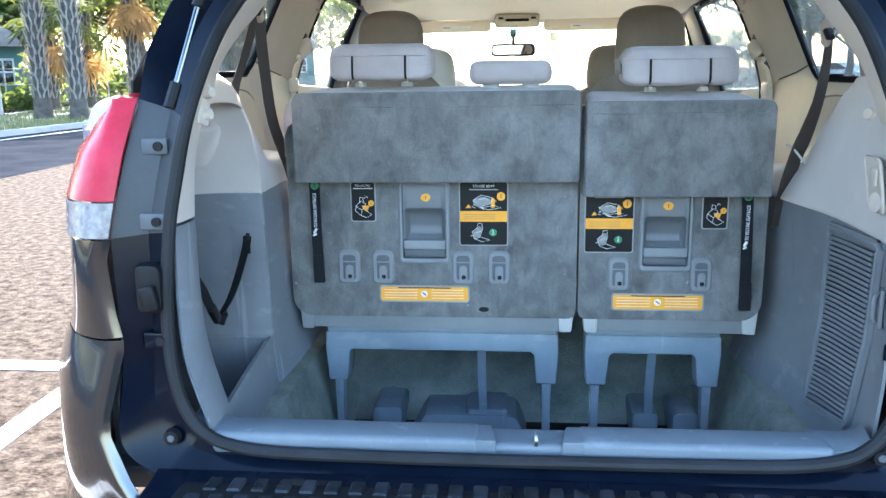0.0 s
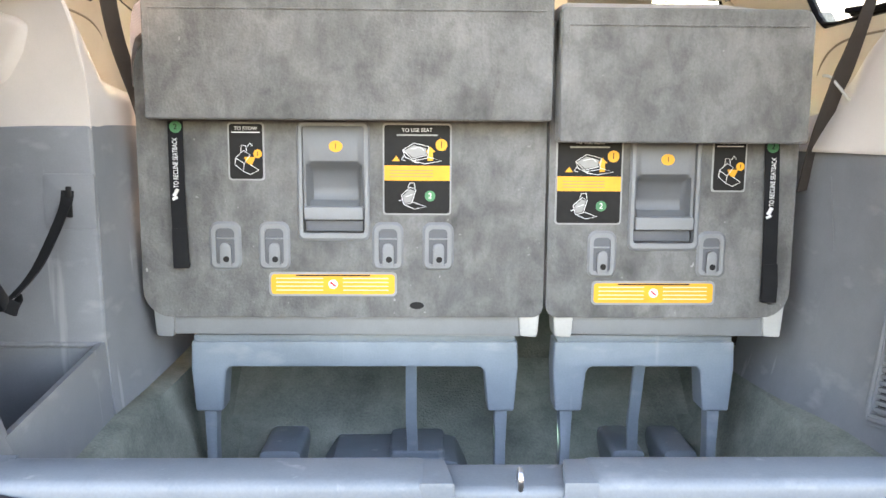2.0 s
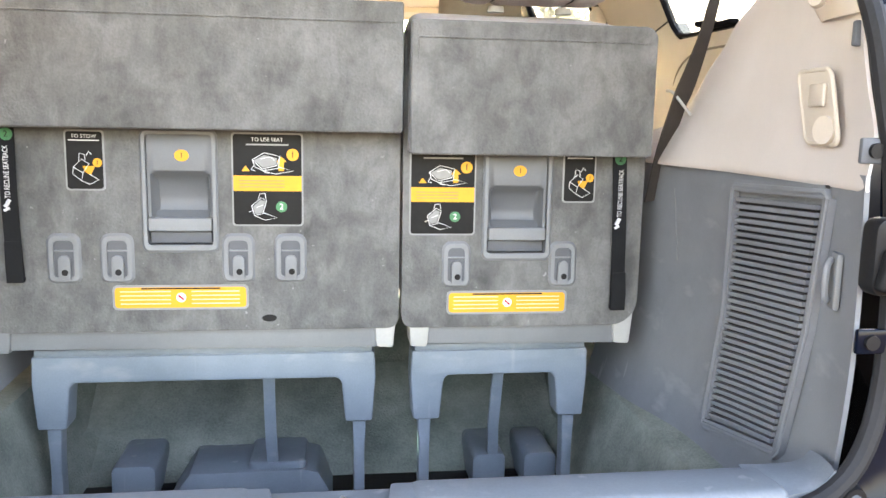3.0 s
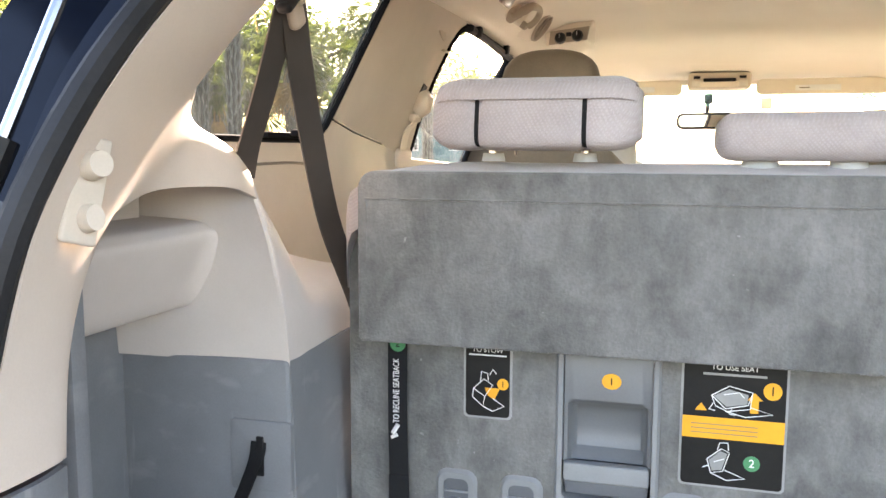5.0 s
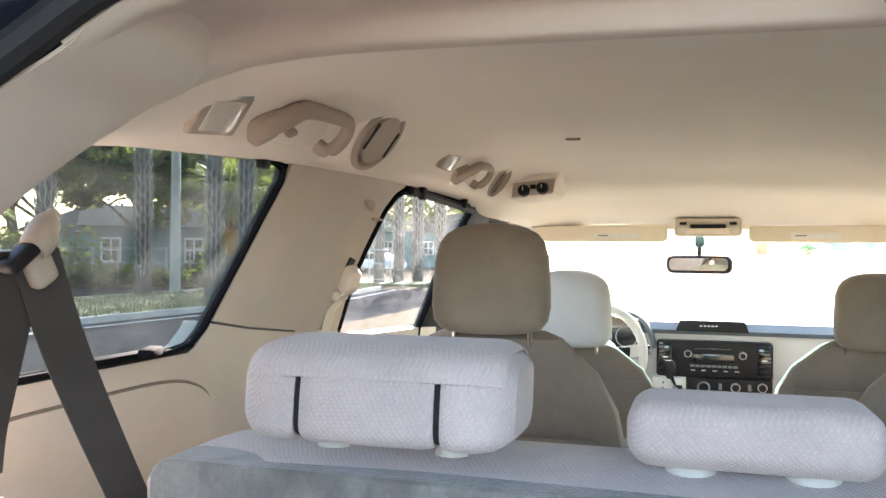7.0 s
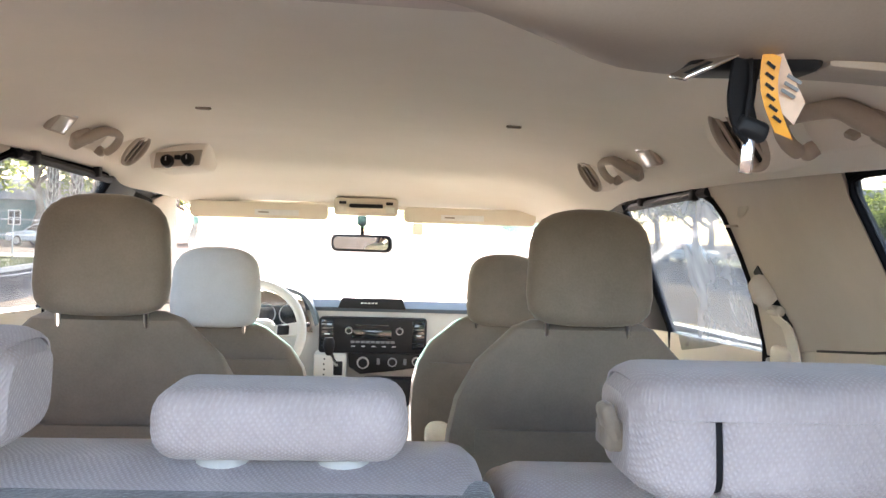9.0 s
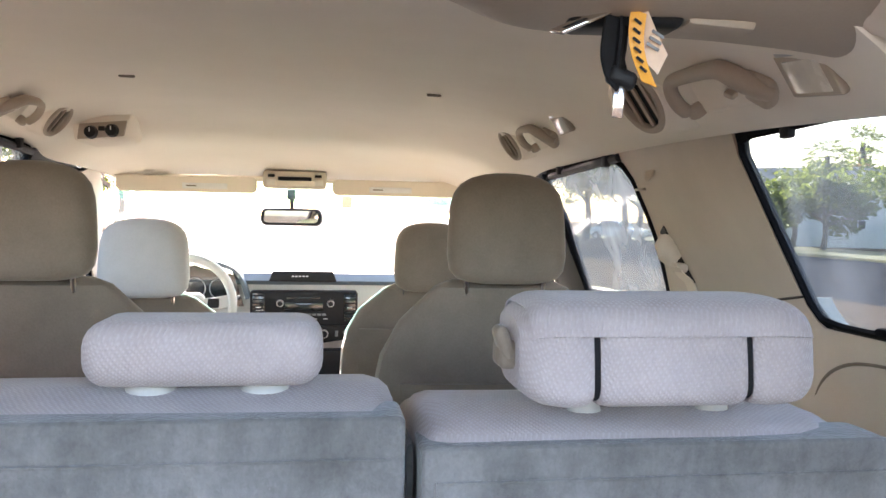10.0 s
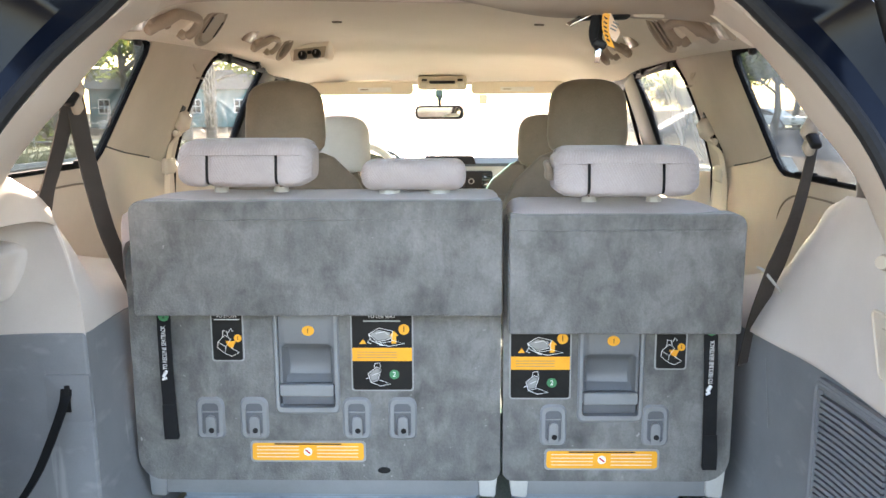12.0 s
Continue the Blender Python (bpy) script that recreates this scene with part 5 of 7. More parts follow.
    for d, drop in ((0.024, 0.0), (0.012, 0.003), (0.004, 0.009), (0.0, 0.018)):
        rings.append([V(x + sg * d, y + (drop if y < 2.1 else -drop), z - drop) for y, z in roll])
    part("top_roll", loft(rings), M["cloth"], seat, "pale cloth rolled over the top edge")
    rf = [0.006, 0.006, 0.006, 0.006]
    rf[top] = 0.022
    fl = part("carpet_flap", prism(rrect(fx0, zb, fx1, z1 - 0.001 + lift, rf, 5), "y", 1.986, 2.046, 0.007, 3), M["carpet"], seat, "hanging grey velour flap")
    part("seam", tube([(fx0 + 0.012, 1.9845, z1 - 0.030), (fx1 - 0.012, 1.9845, z1 - 0.030)], 0.0016, 6), M["carpet"], fl)
    part("side_seam", tube([(fx0 + 0.012, 1.9855, z1 - 0.03), (fx0 + 0.012, 1.9895, zb + 0.008)], 0.0014, 6), M["carpet"], fl)
    part("lower_cover", prism([(x0 + 0.045, 0.632), (x1 - 0.035, 0.628), (x1 - 0.02, 0.685), (x0 + 0.03, 0.685)], "y", 2.062, 2.14, 0.006), M["mid_grey"], seat, "grey plastic hinge cover")
    for x in (x0 + 0.035, x1 - 0.022):
        part("hinge_cap", prism([(x - 0.018, 0.63), (x + 0.014, 0.628), (x + 0.019, 0.69), (x - 0.022, 0.69)], "y", 2.055, 2.115, 0.006), M["mid_grey" if outer < 0 and x < -0.3 else "bone"], seat, "grey plastic hinge cap" if outer < 0 and x < -0.3 else "bone plastic hinge cap")
    part("cushion", box(((x0 + x1) / 2, 2.46, 0.72), (x1 - x0 - 0.03, 0.50, 0.13), 0.05, 4), M["cloth"], seat, "pale cloth seat cushion")


def seat_frame(seat, x0, x1, strut_x):
    """The bent bar under the seat with its legs."""
    o = [(x0, 0.612), (x1, 0.612), (x1 + 0.002, 0.56), (x1 - 0.004, 0.475), (x1 - 0.055, 0.475), (x1 - 0.062, 0.553), (x1 - 0.07, 0.562), (x0 + 0.07, 0.562), (x0 + 0.062, 0.553), (x0 + 0.055, 0.475), (x0 + 0.004, 0.475), (x0 - 0.002, 0.56)]
    fr = part("seat_frame", prism(o, "y", 2.09, 2.15, 0.010, 3), M["blue_grey"], seat, "slate plastic covered seat frame")
    part("frame_rail", box(((x0 + x1) / 2, 2.12, 0.618), (x1 - x0 - 0.01, 0.06, 0.014), 0.004), M["blue_grey"], fr)
    for x in (x0 + 0.028, x1 - 0.028):
        part("leg", prism([(x - 0.013, 0.48), (x + 0.013, 0.48), (x + 0.010, 0.40), (x + 0.011, 0.272), (x - 0.011, 0.272), (x - 0.010, 0.40)], "y", 2.105, 2.14, 0.004), M["blue_grey"], seat)
    part("leg", tube([(strut_x, 2.15, 0.60), (strut_x, 2.20, 0.42), (strut_x + 0.006, 2.22, 0.272)], 0.01, flat=(0.022, 0.012, (1, 0, 0))), M["blue_grey"], seat)


wide = thing("rear_bench_seat", (-0.2, 2.12, 0.30), "wide folding bench seat with grey velour back and stickers", "car seat", "third-row seats")
seat_back(wide, -0.570, 0.152, -1, 1.232, (-0.226, 0.808, 1.020))
seat_frame(wide, -0.500, 0.112, -0.09)
pull_strap(wide, -0.500, 0.760, 1.018, 0.004)
sticker(wide, -0.408, 0.918, -0.350, 1.014, False)
grip_cup(wide, -0.226, 0.808, 1.020)
sticker(wide, -0.136, 0.858, -0.020, 1.014, True)
for x in (-0.420, -0.333, -0.130, -0.040):
    latch(wide, x, 0.756, 0.842)


def warning_strip(seat, x0, x1, z0, z1):
    rim = part("warning_strip", prism(rrect(x0 - 0.004, z0 - 0.004, x1 + 0.004, z1 + 0.004, 0.008), "y", YB - 0.0012, YB + 0.003), M["clear_edge"], seat, "long yellow warning sticker")
    part("field", prism(rrect(x0, z0, x1, z1, 0.006), "y", YB - 0.002, YB), M["yellow"], rim)
    bars = bmesh.new()
    for i in range(4):
        z = lin(z0, z1, 0.2 + 0.2 * i)
        for a, b in ((0.04, 0.42), (0.58, 0.95)):
            box((lin(x0, x1, (a + b) / 2), YB - 0.0024, z), ((x1 - x0) * (b - a), 0.0004, 0.0017), into=bars)
    tagged(part("print_line", bars, M["tag_paper"], rim), kind="stuff")
    part("sign", disc(((x0 + x1) / 2, YB, (z0 + z1) / 2), 0.0085, 0.0026, (0, -1, 0), 18), M["white"], rim)
    part("sign_bar", box(((x0 + x1) / 2, YB - 0.003, (z0 + z1) / 2), (0.012, 0.0006, 0.003), rot=(0, 40, 0)), M["red_lens"], rim)
    part("top_print", box(((x0 + x1) / 2, YB - 0.0024, z1 - 0.002), ((x1 - x0) * 0.6, 0.0004, 0.0025)), M["label_black"], rim)


warning_strip(wide, -0.340, -0.118, 0.711, 0.747)
part("cable_hole", disc((-0.078, YB + 0.002, 0.690), 0.013, 0.004, (0, -1, 0), 18, scale=(1, 0.5)), M["black"], wide)

narrow = thing("rear_single_seat", (0.38, 2.12, 0.30), "narrow folding seat with grey velour back and stickers", "car seat", "third-row seats")
seat_back(narrow, 0.158, 0.604, 1, 1.211, (0.366, 0.792, 1.000))
seat_frame(narrow, 0.182, 0.525, 0.365)
sticker(narrow, 0.172, 0.842, 0.286, 0.995, True)
grip_cup(narrow, 0.366, 0.792, 1.000)
sticker(narrow, 0.452, 0.902, 0.508, 0.995, False)
pull_strap(narrow, 0.553, 0.70, 0.99, 0.008)
for x in (0.256, 0.455):
    latch(narrow, x, 0.744, 0.828, 0.052)
warning_strip(narrow, 0.244, 0.462, 0.696, 0.732)


def roll_headrest(x0, x1, z0, z1, y0, y1, lever, lab):
    """A wide cloth headrest: a wrapped top and three padded lobes parted by dark slits."""
    xm = (x0 + x1) / 2
    h = thing("headrest", (xm, (y0 + y1) / 2, z0), lab, "headrest", "third-row headrests")
    w = x1 - x0
    yc, zc, dy, dz = (y0 + y1) / 2, (z0 + z1) / 2, y1 - y0, z1 - z0

    def section(x, k, grow=0.0, n=28):
        out = []
        for i in range(n):
            a = 2 * math.pi * i / n
            c, s_ = math.cos(a), math.sin(a)
            out.append(V(x, yc + (dy / 2 * k + grow) * math.copysign(abs(c) ** 0.50, c) + 0.012 * s_ * k, zc + (dz / 2 * k + grow) * math.copysign(abs(s_) ** 0.52, s_)))
        return out

    part("core", loft([section(x, 0.90) for x in (x0 + 0.02, x1 - 0.02)]), M["strap"], h)
    cuts = [x0, x0 + w * 0.235, x0 + w * 0.745, x1]
    for a, b in zip(cuts, cuts[1:]):
        ends = []
        for q, sg in ((a, 1), (b, -1)):
            if q in (x0, x1):
                ends.append([(q + sg * t * 0.034, 1 - 0.34 * (1 - t) ** 2.4) for t in (0, 0.06, 0.15, 0.3, 0.55, 1)])
            else:
                ends.append([(q + sg * (0.0028 + t * 0.010), 1 - 0.07 * (1 - t) ** 2) for t in (0, 0.35, 1)])
        st2 = ends[0] + ends[1][::-1]
        part("lobe", loft([section(x, k) for x, k in st2]), M["cloth"], h)
    cov = []
    xs = [x0 + 0.008, x0 + 0.014, x0 + 0.024, x0 + 0.034, *np.linspace(x0 + 0.05, x1 - 0.05, 7), x1 - 0.034, x1 - 0.024, x1 - 0.014, x1 - 0.008]
    for x in xs:
        e = min(x - x0, x1 - x)
        k = 1 - 0.34 * (1 - min(1, e / 0.034)) ** 2.4
        ring_ = section(x, k, 0.0022, 40)
        cov.append([p for p in ring_[:25] if p.z > zc + dz * (0.02 if p.y < yc else -0.2)])
    n_min = min(len(r) for r in cov)
    cov = [[r[round(i * (len(r) - 1) / (n_min - 1))] for i in range(n_min)] for r in cov]
    part("cover", thick(sheet(cov), 0.0015, (0, 0, 1)), M["cloth"], h, "pale cloth wrap over the top")
    for x in (x0 + w * 0.27, x0 + w * 0.73):
        part("post_collar", disc((x, (y0 + y1) / 2 + 0.005, z0 - 0.013), 0.0115, 0.010, (0, 0, 1), 20, 0.010, scale=(1.3, 1)), M["bone"], h)
        part("post", tube([(x, (y0 + y1) / 2, z0 - 0.010), (x, (y0 + y1) / 2, z0 + 0.03)], 0.005, 8), M["chrome"], h)
    if lever:
        lv = box((x0 - 0.008, y0 + 0.045, z0 + 0.050), (0.012, 0.024, 0.030), 0.006, 3, rot=(0, -18, 0))
        box((x0 - 0.004, y0 + 0.052, z0 + 0.040), (0.018, 0.034, 0.024), 0.006, 3, into=lv)
        part("release_lever", lv, M["tan_cloth"], h, "taupe plastic release lever")
    return h


roll_headrest(-0.438, -0.194, 1.261, 1.344, 1.974, 2.088, False, "pale cloth wrapped headrest on the bench seat")
roll_headrest(0.242, 0.500, 1.242, 1.328, 1.964, 2.078, True, "pale cloth wrapped headrest with a release lever")
mid_h = thing("headrest", (-0.012, 2.08, 1.25), "low pale cloth middle headrest roll", "headrest", "third-row headrests")
part("pad", box((-0.013, 2.072, 1.278), (0.196, 0.095, 0.056), 0.022, 5), M["cloth"], mid_h)
for x in (-0.06, 0.035):
    part("post_collar", disc((x, 2.066, 1.237), 0.018, 0.013, (0, 0, 1), 18, 0.015, scale=(1.3, 1)), M["bone"], mid_h)

# ---------------------------------------------------------------- second and front row


def captain_chair(name, x, y, z_top, w, hz0, hz1, hw, m, hm, lab, group, pocket=True):
    """A single seat: backrest with shoulders, cushion, headrest on two posts."""
    t = thing(name, (x, y + 0.2, 0.6), lab, "car seat", group)
    rings = []
    for u in np.linspace(0, 1, 9):
        z = lin(0.72, z_top, u)
        ww = w * (0.90 + 0.10 * math.sin(math.pi * min(1, u * 1.05)))
        if u > 0.62:
            ww *= math.sqrt(max(0.05, 1 - ((u - 0.62) / 0.40) ** 2.4 * 0.74))
        rings.append(oval(x, y + 0.06 + (1 - u) * 0.10, z, ww, 0.13 - 0.05 * u ** 3, 3.2))
    rings.append(oval(x, y + 0.06, z_top + 0.014, rings[-1][0].x * 0 + w * 0.40, 0.03, 3))
    part("backrest", loft(rings), M[m], t)
    if pocket:
        pk = sheet([[V(x + u * w * 0.40, y - 0.012 + (1 - (z - 0.8) / max(0.01, z_top - 0.8)) * 0.075 - 0.012 * (1 - u * u), z) for u in np.linspace(-1, 1, 7)] for z in (0.80, 0.95, 1.08)])
        part("back_pocket", thick(pk, 0.006), M[m], t)
    part("cushion", box((x, y + 0.38, 0.79), (w, 0.50, 0.16), 0.06, 4), M[m], t)
    part("pedestal", box((x, y + 0.36, 0.65), (w * 0.8, 0.40, 0.14), 0.02), M["dark_trim"], t)
    hr = []
    for u in (0, 0.015, 0.05, 0.12, 0.25, 0.4, 0.55, 0.7, 0.82, 0.90, 0.955, 0.985, 1.0):
        z = lin(hz0, hz1, u)
        v = abs(2 * u - 1)
        k = max(0.02, 1 - v ** (5.0 if u < 0.5 else 4.2)) ** (1 / (5.0 if u < 0.5 else 2.6))
        ww = hw * k * (1.0 - 0.10 * u)
        hr.append(oval(x, y + 0.02 + 0.012 * u, z, max(0.03, ww), max(0.02, 0.115 * k), 2.9, 28))
    part("headrest", loft(hr), M[hm], t, "padded cloth headrest")
    for dx in (-0.075, 0.075):
        part("post", tube([(x + dx, y + 0.03, z_top - 0.02), (x + dx, y + 0.02, hz0 + 0.02)], 0.006, 10), M["chrome"], t)
    return t


sr = captain_chair("second_row_seat", 0.435, 2.85, 1.262, 0.50, 1.272, 1.482, 0.235, "tan_cloth", "tan_cloth", "taupe cloth captain's chair with a tall headrest", "second-row seats")
sl = captain_chair("second_row_seat", -0.425, 2.85, 1.262, 0.50, 1.272, 1.482, 0.235, "tan_cloth", "tan_cloth", "taupe cloth captain's chair with a tall headrest", "second-row seats")
for t, x in ((sr, 0.185), (sl, -0.175)):
    arm = box((x, 3.02, 1.005), (0.055, 0.26, 0.06), 0.022, 4)
    part("armrest", arm, M["tan_cloth"], t)
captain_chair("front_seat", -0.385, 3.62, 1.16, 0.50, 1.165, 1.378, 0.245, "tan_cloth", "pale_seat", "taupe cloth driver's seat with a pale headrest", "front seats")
captain_chair("front_seat", 0.395, 3.62, 1.19, 0.50, 1.185, 1.380, 0.215, "tan_cloth", "tan_cloth", "taupe cloth passenger seat", "front seats")

# ---------------------------------------------------------------- seat belts and straps


def webbing(pts, width, side, n=5, th=0.0022, ends=None):
    """A strap of one width; ends: its seen width at the start, where it twists edge-on, and from halfway on."""
    path = curve(pts, n)
    return tube(path, 0.01, flat=(width, th, side), taper=[float(np.interp(i / len(path), [0, 0.5], ends)) for i in range(len(path))] if ends else None)


for s in (-1, 1):
    b = thing("seat_belt", (s * 0.60, 1.9, 1.2), "brown-grey webbing seat belt hanging from the rear pillar", "seat belt", "third-row seat belts")
    ring_c = V(-0.566, 1.872, 1.424) if s < 0 else V(0.640, 1.845, 1.352)
    up = V(-0.008, 0.036, 0.026) if s < 0 else V(0.010, 0.036, 0.026)
    body = [ring_c + V(-s * 0.004, 0.004, 0.0), ring_c + V(-s * 0.004, 0.012, 0.008), ring_c + up * 0.5 + V(-s * 0.004, 0, 0), ring_c + up * 0.95, ring_c + up * 1.15]
    part("belt_cover", tube(curve(body, 5), 0.0135, 14, taper=[0.5 + 0.5 * math.sin(math.pi * min(1, 0.12 + i / 18)) ** 0.5 for i in range(21)]), M["taupe"], b, "pale plastic belt guide cover")
    part("belt_lug", box(tuple(ring_c + V(0, 0.016, -0.014)), (0.016, 0.026, 0.032), 0.007, 3, rot=(30, 0, 0)), M["taupe"], b)
    part("belt_guide", box(tuple(ring_c + V(-s * 0.004, 0.0, 0.0)), (0.018, 0.054, 0.012), 0.005, 3, rot=(36, 0, 0)), M["black"], b)
    if s < 0:
        part("webbing", webbing([ring_c, (-0.590, 1.880, 1.36), (-0.618, 1.892, 1.295), (-0.636, 1.902, 1.260), (-0.648, 1.910, 1.224)], 0.042, (0.2, 1, 0.2)), M["belt"], b)
        part("webbing", webbing([ring_c + V(0, 0.012, -0.006), (-0.582, 1.945, 1.32), (-0.600, 2.05, 1.17), (-0.583, 2.11, 1.05), (-0.574, 2.14, 0.96), (-0.57, 2.15, 0.90)], 0.040, (0.3, 1, 0.2)), M["belt"], b)
    else:
        part("webbing", webbing([ring_c, (0.668, 1.93, 1.285), (0.682, 2.00, 1.205), (0.668, 2.02, 1.13), (0.652, 2.025, 1.08), (0.645, 2.06, 1.0), (0.64, 2.09, 0.90)], 0.047, (0.85, 0.42, 0.30), ends=(0.35, 1.0)), M["belt"], b)
        part("belt_hook", tube(curve([(0.630, 2.03, 1.104), (0.638, 2.016, 1.099), (0.669, 2.009, 1.062), (0.685, 2.03, 1.060)], 4), 0.0028, 8), M["bone"], b, "thin grey plastic belt stop")

st = thing("cargo_strap", (-0.64, 1.75, 0.77), "black webbing cargo strap with a buckle, hanging slack", "strap")
part("webbing", webbing([(-0.636, 1.912, 0.905), (-0.637, 1.895, 0.875), (-0.638, 1.80, 0.80), (-0.640, 1.72, 0.768)], 0.020, (0.9, 0.2, 0.5)), M["strap"], st)
part("webbing", webbing([(-0.640, 1.70, 0.765), (-0.638, 1.66, 0.80), (-0.637, 1.625, 0.845), (-0.634, 1.585, 0.880)], 0.019, (0.6, 0.3, 0.8)), M["strap"], st)
part("buckle", box((-0.637, 1.675, 0.783), (0.014, 0.052, 0.024), 0.004, 2, rot=(-48, 0, 0)), M["black"], st)
part("strap_end", webbing([(-0.640, 1.70, 0.765), (-0.634, 1.725, 0.752), (-0.642, 1.74, 0.765)], 0.020, (0.3, 0.3, 1)), M["strap"], st)

hk = thing("pillar_hook", (-0.558, 1.53, 1.23), "pale plastic hook plate with two knobs on the pillar trim", "hook")
n3 = V(0.93, -0.33, 0.12).normalized()
# Plate and knobs are a darker cream than the pillar, standing for shadow.
part("hook_plate", box((-0.5765, 1.551, 1.231), (0.006, 0.032, 0.082), 0.012, 4, rot=(-14, 0, -14)), M["cream"], hk)
part("knob", disc(V(-0.572, 1.553, 1.249), 0.0115, 0.014, n3, 20, 0.0095), M["cream"], hk, "round pale knob")
part("knob", disc(V(-0.574, 1.548, 1.210), 0.0085, 0.012, n3, 18, 0.0075, scale=(1, 1.3)), M["cream"], hk)
hk = thing("pillar_hook", (0.612, 1.56, 1.23), "pale plastic hook knob on the pillar trim", "hook")
part("knob", disc((0.622, 1.565, 1.20), 0.011, 0.007, (-0.8, -0.5, 0.1), 18, 0.009), M["taupe"], hk)

# ---------------------------------------------------------------- right wall fittings
gr = thing("air_grille", (0.67, 1.73, 0.55), "grey slatted plastic air grille in the cargo wall", "air grille")


def on_right(y, z, out=0.0):
    x = float(np.interp(y, [q[0] for q in XR], [q[1] for q in XR])) + float(np.interp(z, [0.50, 0.58, 0.75, 0.90, 0.983], [-0.03, -0.01, 0.004, 0.003, 0]))
    return V(x - out, y, z)


GC = [(1.836, 0.552), (1.618, 0.588), (1.558, 0.964), (1.824, 0.952)]   # lower far, lower near, upper near, upper far


def g_at(u, v, out):
    y = lin(lin(GC[0][0], GC[1][0], u), lin(GC[3][0], GC[2][0], u), v)
    z = lin(lin(GC[0][1], GC[1][1], u), lin(GC[3][1], GC[2][1], u), v)
    return on_right(y, z, out)


# Black sheet laid on the uncut wall as the shade between the slats.
part("slat_shade", sheet([[g_at(u, v, 0.003) for u in np.linspace(0.06, 0.92, 5)] for v in np.linspace(0.04, 0.95, 9)]), M["black"], gr)
edge = [g_at(u, v, 0.004) for u, v in ((0.03, 0.0), (0.97, 0.0), (1.0, 0.02), (1.0, 0.5), (1.0, 0.98), (0.97, 1.0), (0.03, 1.0), (0, 0.98), (0, 0.5), (0, 0.02))]
part("grille_frame", tube(edge, 0.01, closed=True, flat=(0.018, 0.010, (0.1, 1, 1))), M["dark_trim"], gr)
part("grille_frame_pad", tube([p + V(-0.002, 0, 0) for p in edge], 0.0055, 8, closed=True), M["dark_trim"], gr)
for i in range(34):
    v = 0.045 + i * 0.90 / 33
    wide_u = (0.06, 0.92)
    part("slat", tube([g_at(lin(*wide_u, t), v, 0.0065) for t in (0, 0.33, 0.66, 1)], 0.01, flat=(0.0062, 0.007, (0, 0, 1))), M["dark_trim"], gr)
hook = thing("cargo_hook", (0.655, 1.535, 0.855), "grey folding bag hook in a shallow recess", "hook")
p0 = on_right(1.535, 0.855)
part("hook_recess", box(tuple(p0 + V(-0.001, 0, 0)), (0.008, 0.034, 0.072), 0.003, 2, rot=(0, 0, -22)), M["mid_grey"], hook)
part("hook_arm", tube(curve([tuple(p0 + V(-0.006, 0.005, 0.026)), tuple(p0 + V(-0.014, 0.0, 0.016)), tuple(p0 + V(-0.014, 0.0, -0.018)), tuple(p0 + V(-0.006, 0.005, -0.026))], 4), 0.0045, 8), M["dark_trim"], hook)
sock = thing("power_socket_panel", (0.655, 1.62, 1.06), "recessed pale panel with a power socket and switch", "socket panel")


def on_upper(y, z, out=0.0):
    x = float(np.interp(y, [q[0] for q in XR], [q[1] for q in XR])) - (z - 1.0) * 0.10
    return V(x - out, y, z)


pts = [on_upper(y + max(0, z - 1.02) ** 1.6 * 0.75, z, 0.004) for y, z in rrect(1.545, 1.024, 1.628, 1.118, 0.012)]
part("panel_rim", tube(pts, 0.0032, 8, closed=True), M["cream"], sock)
bm = bmesh.new()
bm.faces.new([bm.verts.new(p + V(-0.001, 0, 0)) for p in pts])
part("panel", thick(bm, 0.003), M["cream"], sock)
part("switch", box(tuple(on_upper(1.592, 1.086, 0.008)), (0.006, 0.046, 0.030), 0.003, 2, rot=(0, 0, -10)), M["cream"], sock)
part("socket_lid", disc(tuple(on_upper(1.568, 1.042, 0.006)), 0.018, 0.008, (-1, -0.15, 0), 20), M["cream"], sock)
scuff = tube([tuple(on_right(2.02, 0.93, 0.0015)), tuple(on_right(2.0, 0.80, 0.0015))], 0.0012, 4)
part("scuff_line", scuff, M["mid_grey"], wall_r)

# ---------------------------------------------------------------- headliner fittings
P_U = [u for u, _ in PROF]
P_D = [q for _, q in PROF]


def cove(s, x, y):
    """A frame on the headliner: across, forward, and out of the cloth."""
    zc = lambda yy: float(np.interp(yy, [q[0] for q in STA], [q[1] for q in STA]))
    wc = float(np.interp(y, [q[0] for q in STA], [q[2] for q in STA]))
    z = zc(y) + float(np.interp(x / wc, P_U, P_D))
    x2 = x + 0.03
    dz = zc(y) + float(np.interp(min(1, x2 / wc), P_U, P_D)) - z
    across = V(s * 0.03, 0, dz).normalized()
    fwd = V(0, 1, (zc(y + 0.05) - zc(y - 0.05)) / 0.1).normalized()
    n = across.cross(fwd)
    if n.z > 0:
        n = -n
    k = math.atan2(-n.z, abs(n.x))
    lean_in = radians(36)
    if k > lean_in:
        n = V(-s * math.cos(lean_in), n.y, -math.sin(lean_in)).normalized()
    across = fwd.cross(n).normalized() * -s
    m = Matrix((across, fwd, n)).transposed().to_4x4()
    m.translation = V(s * x, y, z) + n * 0.010
    return m


def turned(m, deg, lift=0.0):
    """The frame tipped towards the tailgate."""
    out = m @ Matrix.Rotation(radians(deg), 4, "X")
    out.translation = m.translation + m.col[2].to_3d() * lift
    return out


def place(bm, m):
    bm.transform(m)
    if m.determinant() < 0:
        bmesh.ops.reverse_faces(bm, faces=bm.faces[:])
    return bm


def grab_handle(m, length, lab="taupe plastic grab handle folded against the headliner"):
    """A flat C: a long rear foot, the grip along the inner side and a short front arm."""
